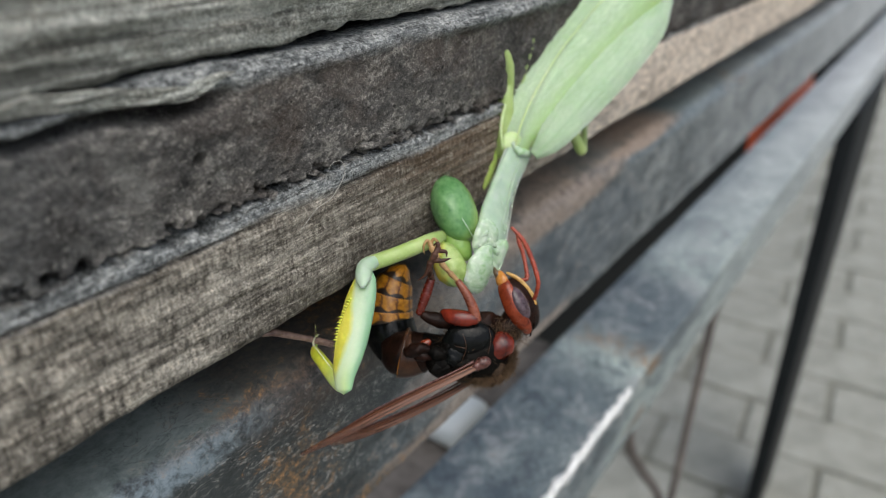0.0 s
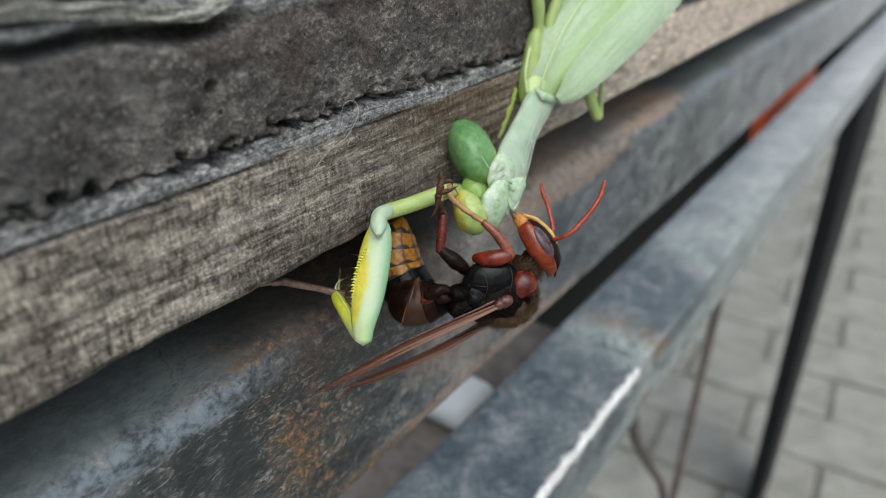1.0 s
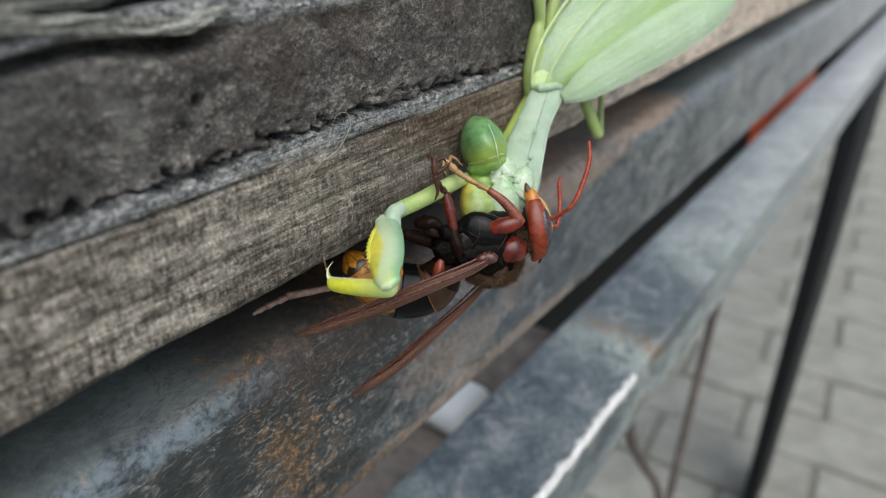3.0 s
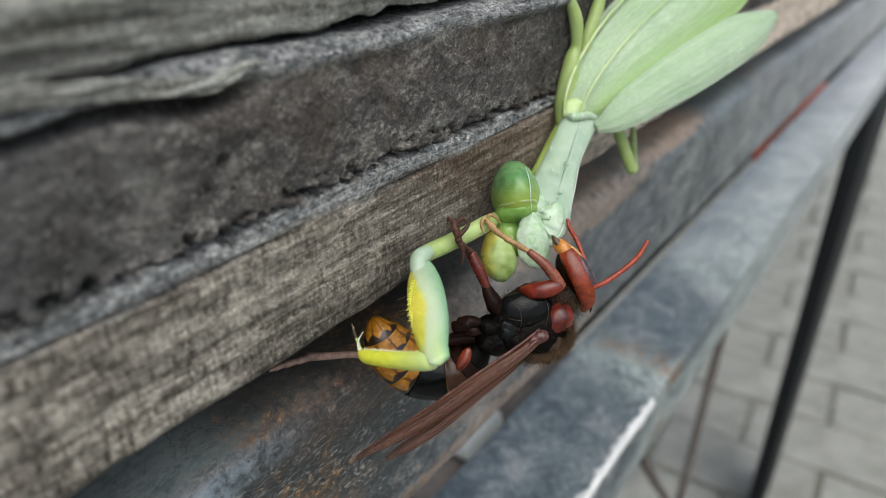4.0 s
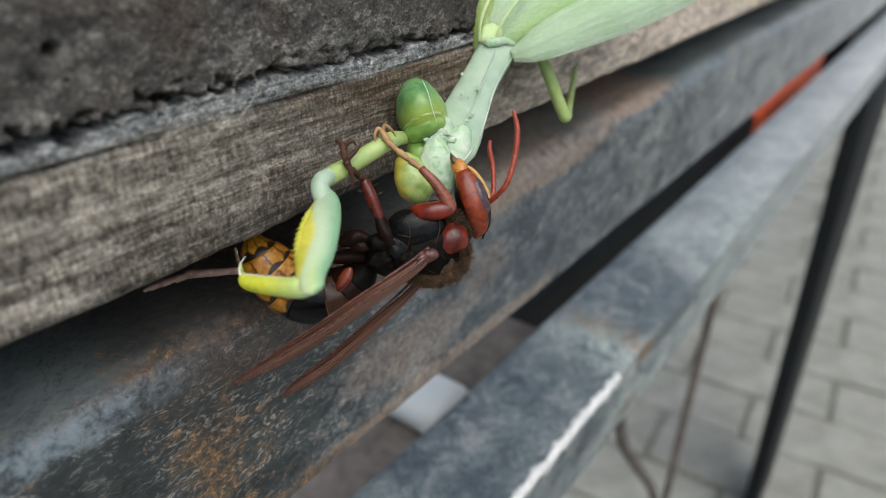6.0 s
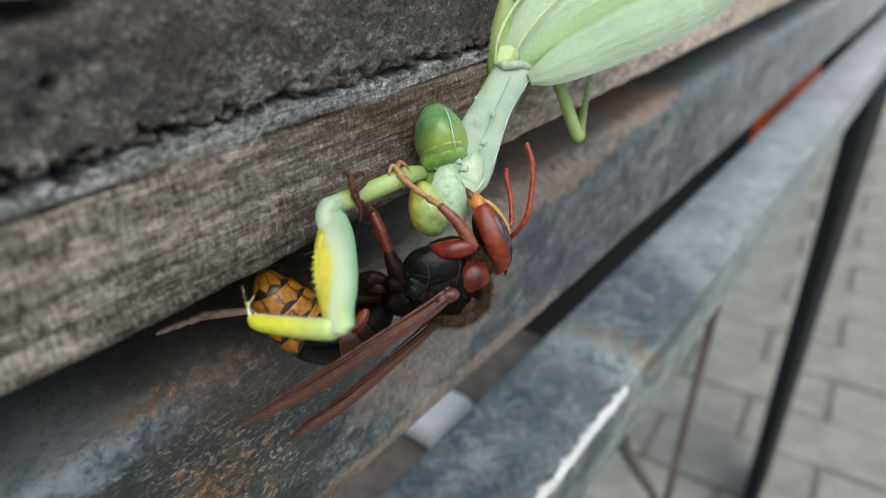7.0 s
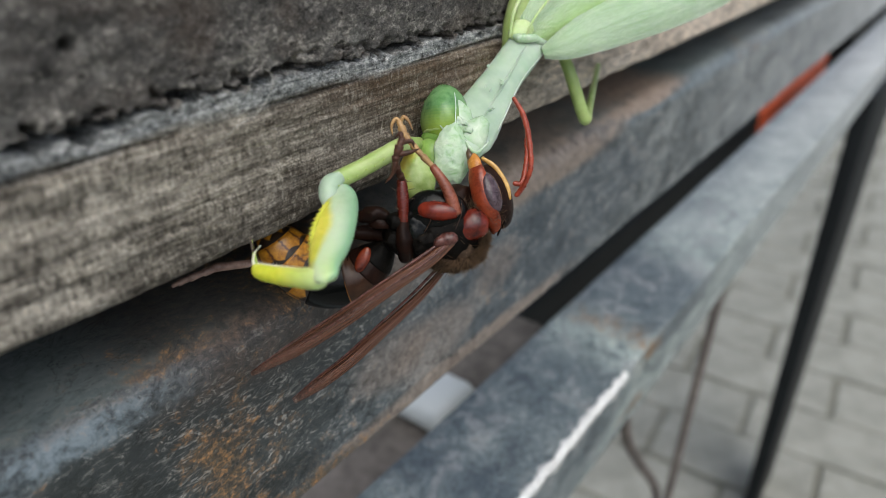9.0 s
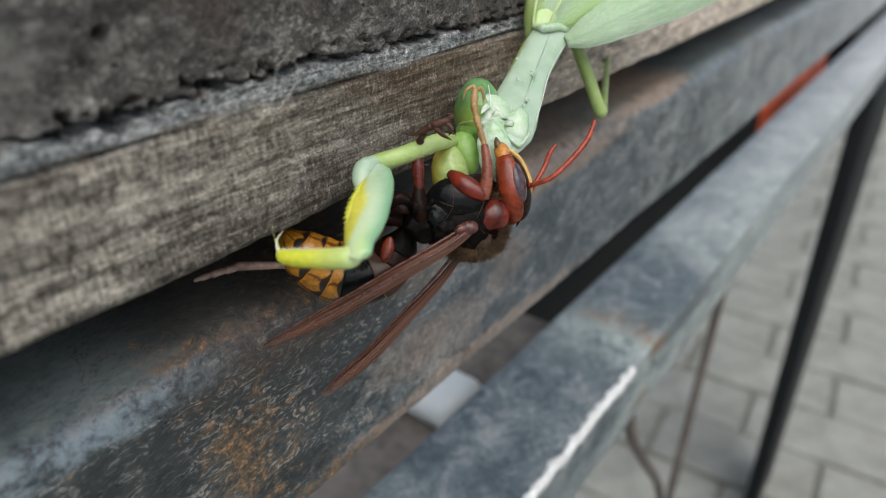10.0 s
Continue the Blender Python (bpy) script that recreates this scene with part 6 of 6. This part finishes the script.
FOREWING_PALE = [
    (0, 1.77, -0.82, 13),
    (0.5, 1.56, -0.79, 11.7),
    (1, 2.42, -0.81, 16.6),
    (1.5, 1.66, -0.66, 11.8),
    (2, 1.32, -0.55, 9.3),
    (2.2, 0.17, -0.06, 1.1),
    (3.3, -0.11, 0.04, -0.7),
    (3.5, 0.19, -0.06, 1.3),
    (4, 0.17, -0.06, 1.1),
    (4.5, 0, 0, 0),
    (5, -0.14, 0.05, -1),
    (5.5, -0.33, 0.12, -2.2),
    (5.7, -0.5, 0.19, -3.4),
    (6.8, -0.72, 0.28, -4.9),
    (7, -0.33, 0.12, -2.2),
    (7.5, -0.24, 0.09, -1.6),
    (8, -0.32, 0.12, -2.2),
    (8.5, -0.32, 0.12, -2.2),
    (9, 0.25, -0.08, 1.6),
    (9.5, -0.01, 0, -0.1),
    (10, -0.36, 0.13, -2.4),
]
BACK_LEG = [
    (0, -0.32, 1.74, 5.1),
    (0.5, -0.78, 0.81, 4.9),
    (1, -1.74, 0.4, 7.8),
    (1.5, -1.25, 1.63, 5),
    (2, 1.52, 2.49, 12.3),
    (2.2, -1.18, 0.38, -8),
    (3.3, -0.6, 0.17, -4),
    (3.5, -0.6, 0.17, -4),
    (4, 0, 0, 0),
    (4.5, 0, 0, 0),
    (5, 0, 0, 0),
    (5.5, 0, 0, 0),
    (5.7, 0, 0, 0),
    (6.8, 0, 0, 0),
    (7, 0, 0, 0),
    (7.5, 0, 0, 0),
    (8, 0, 0, 0),
    (8.5, 0, 0, 0),
    (9, 0, 0, 0),
    (9.5, 0, 0, 0),
    (10, 0, 0, 0),
]
MANTIS_HIND_LEG = [
    (0, 0.76, 8.67, -2.4),
    (0.5, -0.11, 6.81, -3.2),
    (1, -0.67, 6.12, 0.4),
    (1.5, -0.41, 4.93, -0.7),
    (2, 0.62, 3.75, 0.2),
    (2.2, -1.39, 2.82, -2.3),
    (3.3, -2.10, 1.78, -1.9),
    (3.5, -1.03, 1.64, -0.4),
    (4, -1.34, 0.64, -0.5),
    (4.5, -0.83, -0.31, -0.0),
    (5, -1.17, -0.22, -0.6),
    (5.5, -0.36, -1.37, -0.7),
    (5.7, -0.52, -1.87, -1.4),
    (6.8, -1.45, 0.36, -2.0),
    (7, -1.01, -0.86, -0.4),
    (7.5, -1.69, -0.96, 0.2),
    (8, -2.19, -1.70, -0.1),
    (8.5, -1.09, -1.78, 0.2),
    (9, -0.99, -1.97, 2.8),
    (9.5, -3.10, -2.67, 1.1),
    (10, -2.76, -2.60, -0.8),
]
HORNET_HEAD = [
    (0, 0.64, 0.99, 0.3, 30),
    (0.5, 1.09, 0.30, 4.0, 10),
    (1, 1.01, 0.13, 3.6, 22),
    (1.5, 0.34, 0.88, -0.8, 22),
    (2, 0.89, -0.43, 4.6, -5),
    (2.2, -0.12, -0.93, 1.5, 5),
    (3.3, -0.04, -1.14, 2.3, 0),
    (3.5, 0.55, -0.50, 3.4, 0),
    (4, -0.16, 0.40, -1.7, -5),
    (4.5, 0.00, 0.00, 0.0, -5),
    (5, 0.12, 0.01, 0.4, -5),
    (5.5, -0.40, -0.01, -1.7, 0),
    (5.7, -0.81, 0.39, -4.6, 0),
    (6.8, -0.56, 0.43, -3.5, 0),
    (7, -0.57, 0.17, -3.0, 0),
    (7.5, -0.10, 0.08, -0.9, 0),
    (8, -0.68, 1.34, -5.8, 5),
    (8.5, -0.28, -1.05, 0.7, 5),
    (9, -0.52, -0.98, -0.3, 30),
    (9.5, 0.10, -1.31, 3.1, 25),
    (10, -1.03, -0.60, -3.2, 15),
]
ABDOMEN = [
    (0, 0.74, -5.91, -4.49, -14.3, -8.3, -56.1),
    (0.5, 2.82, -6.01, -4.06, -12.6, -9.4, -40.5),
    (1, 1.98, -3.25, -4.1, -12.8, -9.3, -42.4),
    (1.5, 1.65, -2.73, 0.04, -22, -35.1, -31),
    (2, 2.42, 2.66, 0, 0, 0, 16.4),
    (2.2, 1.19, 4.15, 0, 0, 0, 34.1),
    (3.3, 0.96, 3.18, 0, 0, 0, 25.2),
    (3.5, 2.64, 0.3, 0, 0, 0, -4.1),
    (4, 0.92, -0.12, 0, 0, 0, -3.3),
    (4.5, 0, 0, 0, 0, 0, 0),
    (5, 0.02, -0.04, 0, 0, 0, -0.4),
    (5.5, 0.03, -0.08, 0, 0, 0, -0.7),
    (5.7, -0.01, 0.02, 0, 0, 0, 0.2),
    (6.8, 0.18, -0.59, 0, 0, 0, -5.3),
    (7, 0.16, -0.51, 0, 0, 0, -4.6),
    (7.5, -0.06, 0.17, 0, 0, 0, 1.6),
    (8, -0.12, 0.32, 0, 0, 0, 3),
    (8.5, -0.44, 0.97, 0, 0, 0, 9.2),
    (9, -0.4, 0.89, 0, 0, 0, 8.5),
    (9.5, -0.98, 1.79, 0, 0, 0, 17.8),
    (10, -1.34, 2.23, 0, 0, 0, 22.7),
]
FIRST_SEGMENT = [
    (0, 2.74, 1.23, -24.2),
    (0.5, 3.03, -3.71, -28.8),
    (1, 1.00, -1.12, -32.0),
    (1.5, 2.03, -1.35, -26.8),
    (2, 3.76, -4.69, -18.1),
    (2.2, 1.19, 4.15, 34.1),
    (3.3, 0.96, 3.18, 25.2),
    (3.5, 2.64, 0.30, -4.1),
    (4, 0.92, -0.12, -3.3),
    (4.5, 0.00, 0.00, 0.0),
    (5, 0.02, -0.04, -0.4),
    (5.5, 0.03, -0.08, -0.7),
    (5.7, -0.01, 0.02, 0.2),
    (6.8, 0.18, -0.59, -5.3),
    (7, 0.16, -0.51, -4.6),
    (7.5, -0.06, 0.17, 1.6),
    (8, -0.12, 0.32, 3.0),
    (8.5, -0.44, 0.97, 9.2),
    (9, -0.40, 0.89, 8.5),
    (9.5, -0.98, 1.79, 17.8),
    (10, -1.34, 2.23, 22.7),
]
WING_NEAR = [
    (0, -0.25, -0.28, -6.37, 58),
    (0.5, -0.62, -1.02, -1.9, 50),
    (1, -0.39, -0.39, -9.81, 60),
    (1.5, -0.12, -0.32, -6.12, 60),
    (2, -0.33, -0.47, 3.05, 20),
    (2.2, -0.1, -0.18, 7.6, 10),
    (3.3, -0.2, -0.31, 9.04, 0),
    (3.5, 0.13, 0.17, -7.6, 0),
    (4, 0, 0, 0, 0),
    (4.5, 0, 0, 0, 0),
    (5, -0.05, -0.08, 3.5, 0),
    (5.5, 0.01, 0.02, -0.7, 0),
    (5.7, -0.05, -0.09, 3.7, 0),
    (6.8, -0.04, -0.07, 2.9, 0),
    (7, 0, 0, 0, 0),
    (7.5, -0.03, -0.04, 1.9, 0),
    (8, -0.17, -0.18, 5.87, 0),
    (8.5, -0.11, -0.19, 8, 0),
    (9, 0.08, -0.78, 9.13, 0),
    (9.5, -0.1, -0.78, 9.39, 0),
    (10, 0.02, -0.58, 8.47, 0),
]
WING_FAR = [
    (0, 1.31, -0.07, -13.38, 50),
    (0.5, 0.28, -1.51, -3.97, 40),
    (1, 0.67, 0, -15.72, 55),
    (1.5, 0.77, 0.1, -11.81, 55),
    (2, -0.35, -1.79, 12.06, 15),
    (2.2, -1.2, -0.62, 22.1, 5),
    (3.3, 0.7, -2.04, 20.52, 0),
    (3.5, -0.15, -0.05, 2.5, 0),
    (4, 0.12, 0.03, -2, 0),
    (4.5, 0, 0, 0, 0),
    (5, -0.17, -0.05, 2.9, 0),
    (5.5, -0.05, -0.01, 0.8, 0),
    (5.7, -0.16, -0.05, 2.7, 0),
    (6.8, -0.24, -0.08, 4.2, 0),
    (7, -0.05, -0.02, 0.9, 0),
    (7.5, -0.06, -0.02, 1, 0),
    (8, -0.56, -0.22, 9.8, 0),
    (8.5, -0.86, -0.38, 15.3, 0),
    (9, -0.74, -2.34, 10.25, 0),
    (9.5, -0.45, -2.61, 16.16, 0),
    (10, -1.05, -1.79, 17.83, 0),
]
ANTENNA_NEAR = [
    (0, 6.47, -2.80, 38.0),
    (0.5, 2.32, 0.69, 6.6),
    (1, -2.16, 4.73, -23.7),
    (1.5, 2.69, -1.30, 16.7),
    (2, -0.53, 1.92, -8.0),
    (2.2, 1.10, 0.30, 11.5),
    (3.3, 3.75, -2.44, 24.1),
    (3.5, 8.31, -4.21, 44.4),
    (4, -4.65, 5.00, -36.9),
    (4.5, 0.00, 0.00, 0.0),
    (5, 1.59, -1.85, 13.9),
    (5.5, 1.77, -2.37, 13.7),
    (5.7, 1.23, -1.49, 8.0),
    (6.8, 2.87, -2.52, 16.0),
    (7, 1.89, -2.41, 12.5),
    (7.5, -0.71, 1.29, -10.8),
    (8, 2.45, -2.25, 14.6),
    (8.5, 6.72, -4.58, 37.0),
    (9, 6.18, -4.00, 33.9),
    (9.5, 0.57, -0.72, 3.5),
    (10, -2.40, 1.39, -14.1),
]
ANTENNA_FAR = [
    (0, -2.02, 6.08, -12.7),
    (0.5, 2.13, 1.26, -1.8),
    (1, -1.09, 4.06, -13.4),
    (1.5, -1.50, 5.36, -10.2),
    (2, -1.56, 13.11, -74.0),
    (2.2, -3.29, 10.95, -58.1),
    (3.3, 0.10, 0.26, -5.0),
    (3.5, -1.11, 3.65, -6.3),
    (4, -0.78, 1.30, -3.9),
    (4.5, 0.00, 0.00, 0.0),
    (5, 0.62, -0.60, 5.3),
    (5.5, -1.91, 3.13, -15.4),
    (5.7, -1.88, 3.67, -19.0),
    (6.8, -1.01, 2.25, -15.9),
    (7, -1.85, 3.83, -19.1),
    (7.5, -1.75, 3.27, -22.6),
    (8, -1.35, 3.56, -13.2),
    (8.5, -1.69, 4.18, -26.3),
    (9, -1.48, 4.73, -24.2),
    (9.5, -2.64, 5.39, -37.4),
    (10, -3.37, 6.06, -42.4),
]
FRONT_LEG = [
    (0, -4.39, 1.20, -17.4),
    (0.5, -2.04, -1.07, -4.2),
    (1, -1.51, 0.53, -6.4),
    (1.5, -1.62, 1.13, -2.2),
    (2, -0.35, -1.14, 3.0),
    (2.2, 0.45, -1.82, 3.0),
    (3.3, 2.82, -0.20, 26.0),
    (3.5, -0.12, 0.21, 5.6),
    (4, 0.78, 0.43, -0.9),
    (4.5, 0.00, 0.00, 0.0),
    (5, 0.31, 0.41, 0.9),
    (5.5, 1.09, 0.41, 0.8),
    (5.7, 0.49, -0.32, -1.2),
    (6.8, -0.14, 0.33, -7.1),
    (7, 0.42, -0.23, -3.7),
    (7.5, -0.81, 0.32, -4.4),
    (8, -2.30, -0.27, -9.9),
    (8.5, -2.22, -1.28, -15.0),
    (9, -2.33, -2.41, -8.7),
    (9.5, -4.31, -1.30, -30.4),
    (10, -3.25, 0.36, -32.2),
]
MID_LEG = [
    (0, -7.20, -1.00, -45.5),
    (0.5, -5.90, -3.60, -37.5),
    (1, -5.40, -0.30, -33.4),
    (1.5, -5.20, -0.60, -32.3),
    (2, 0.11, -3.61, -7.3),
    (2.2, 0.37, -2.99, -3.7),
    (3.3, 1.88, -2.27, 9.2),
    (3.5, -0.03, -0.41, -6.3),
    (4, 0.04, 0.90, -1.9),
    (4.5, 0.00, 0.00, 0.0),
    (5, 0.65, 0.03, 2.0),
    (5.5, -0.16, -0.63, -3.3),
    (5.7, 0.62, -1.37, -1.0),
    (6.8, 0.29, -0.56, -2.8),
    (7, -0.53, -0.74, -3.5),
    (7.5, 0.03, -0.21, 2.1),
    (8, -1.03, 0.54, 1.7),
    (8.5, -0.34, -3.57, -10.2),
    (9, -0.14, -5.71, -15.9),
    (9.5, 0.18, -3.42, -9.3),
    (10, -0.94, -3.05, -11.5),
]
MID_FOOT = [
    (0, 0), (8.2, 0), (8.6, 4), (9, -12), (9.3, -24), (9.5, -48), (9.7, -62), (10, -66),
]
MID_FEMUR = [
    (0, -0.09, 6.84, 43.7),
    (0.5, 0.17, 3.51, 38.9),
    (1, -0.36, 4.74, 21.7),
    (1.5, 0.02, 5.80, 32.6),
    (2, 0.11, -3.61, -7.3),
    (2.2, 0.37, -2.99, -3.7),
    (3.3, 1.88, -2.27, 9.2),
    (3.5, -0.03, -0.41, -6.3),
    (4, 0.04, 0.90, -1.9),
    (4.5, 0.00, 0.00, 0.0),
    (5, 0.65, 0.03, 2.0),
    (5.5, -0.16, -0.63, -3.3),
    (5.7, 0.62, -1.37, -1.0),
    (6.8, 0.29, -0.56, -2.8),
    (7, -0.53, -0.74, -3.5),
    (7.5, 0.03, -0.21, 2.1),
    (8, -1.03, 0.54, 1.7),
    (8.5, -0.34, -3.57, -10.2),
    (9, -0.14, -5.71, -15.9),
    (9.5, 0.18, -3.42, -9.3),
    (10, -0.94, -3.05, -11.5),
]
HIND_LEG = [
    (0, -0.18, 2.55, -8.8),
    (0.5, 2.56, -3.26, -11.1),
    (1, -1.12, 1.95, -9.2),
    (1.5, -0.68, 1.1, -6.9),
    (2, 4.64, -5.48, -10.1),
    (2.2, 4.65, -5.11, 2.1),
    (3.3, -4.22, 6.78, 39.6),
    (3.5, 1.21, 3.1, 5.5),
    (4, -0.74, 2.65, 4.6),
    (4.5, 0, 0, 0),
    (5, -0.01, 0.57, 1.2),
    (5.5, -0.72, 1.21, 2.9),
    (5.7, -1.36, 3.03, 7.8),
    (6.8, -1.53, 8.72, 18.5),
    (7, -0.44, 5.78, 11.9),
    (7.5, -0.88, 2.92, 9.3),
    (8, 1.33, 2.11, 7.1),
    (8.5, -0.99, 4.3, 18.5),
    (9, -1.21, 6.03, 22.9),
    (9.5, -3.64, 2.63, 27),
    (10, 0.34, 1.83, 19.8),
]


def slide(rows, base=None):
    base = base or Matrix()
    return [(t, base @ pose(x / 1000, y / 1000, 0, 0, 0, turn)) for t, x, y, turn in rows]


def swing(rows):
    """Rows of seconds, millimetres and three turns."""
    return [(t, pose(x / 1000, y / 1000, z / 1000, *turns)) for t, x, y, z, *turns in rows]


def nod(rows, centre):
    """Rows of seconds, millimetres, turn in the plane and turn about the head's own long axis."""
    about = Vector((-0.45, 1, 0)).normalized()
    return [(t, pose(x / 1000, y / 1000, 0, 0, 0, turn) @ Matrix.Translation(centre) @ Matrix.Rotation(-radians(yaw), 4, about) @ Matrix.Translation(-centre)) for t, x, y, turn, yaw in rows]


def tip(rows, centre):
    """Rows of seconds, millimetres, turn in the plane and a tilt that carries the upper end away."""
    return [(t, pose(x / 1000, y / 1000, z / 1000, 0, 0, turn) @ Matrix.Translation(centre) @ pose(0, 0, 0, -lean, 0, 0) @ Matrix.Translation(-centre)) for t, x, y, z, turn, lean in rows]


def fold(rows, root, about):
    """Rows of seconds, millimetres, turn in the plane and roll about a wing's own length."""
    return [(t, pose(x / 1000, y / 1000, 0, 0, 0, turn) @ Matrix.Translation(root) @ Matrix.Rotation(radians(a), 4, about) @ Matrix.Translation(-root)) for t, x, y, turn, a in rows]


def roll(rows, centre, about):
    """Rows of seconds and degrees of roll about a long axis."""
    return [(t, Matrix.Translation(centre) @ Matrix.Rotation(radians(a), 4, about) @ Matrix.Translation(-centre)) for t, a in rows]


def piece(thing, name):
    return [c for c in thing.children if c.name.split(".")[0] == name]


def motions():
    walk(mantis, slide(MANTIS, MANTIS_AT))
    walk(hornet, slide(HORNET, HORNET_AT))
    for thing, name, which, rows in (
            (mantis, "cheek", 0, CHEEK),
            (mantis, "jowl", 0, JOWL),
            (mantis, "coxa", 0, COXA),
            (mantis, "forewing", 0, FOREWINGS),
            (mantis, "forewing", 1, FOREWING_PALE),
            (mantis, "mid_leg", 2, BACK_LEG),
            (mantis, "hind_leg", 0, MANTIS_HIND_LEG),
            (hornet, "first_segment", 0, FIRST_SEGMENT),
            (hornet, "antenna", 0, ANTENNA_NEAR),
            (hornet, "antenna", 1, ANTENNA_FAR),
            (hornet, "front_leg", 0, FRONT_LEG),
            (hornet, "mid_leg", 0, MID_LEG),
            (hornet, "mid_femur", 0, MID_FEMUR),
            (hornet, "hind_leg", 0, HIND_LEG),
    ):
        walk(piece(thing, name)[which], slide(rows))
    walk(piece(hornet, "head")[0], nod(HORNET_HEAD, V(6.77, 6.37, -0.00)))
    walk(piece(hornet, "wing")[0], fold(WING_NEAR, V(1.43, -0.62, 4.40), V(-24.7, -15.8, 1.6).normalized()))
    walk(piece(hornet, "wing")[1], fold(WING_FAR, V(0.99, -3.38, -2.00), V(-20.6, -16.7, -1.0).normalized()))
    walk(piece(hornet, "abdomen")[0], swing(ABDOMEN))
    walk(piece(piece(hornet, "mid_leg")[0], "tarsus")[0], roll(MID_FOOT, V(-8.06, 9.24, 4.60), Vector((0, 0, 1))))
    walk(piece(mantis, "head")[0], tip(HEAD, V(-8.75, -4.89, 7.20)))
    walk(piece(mantis, "pronotum")[0], roll(PRONOTUM, V(0.3, 0.8, 0.3), V(9.84, 22.13, -16.0).normalized()))
    walk(piece(mantis, "femur")[0], swing(FEMUR_ROWS))
    walk(piece(mantis, "tibia")[0], swing(TIBIA_ROWS))


motions()
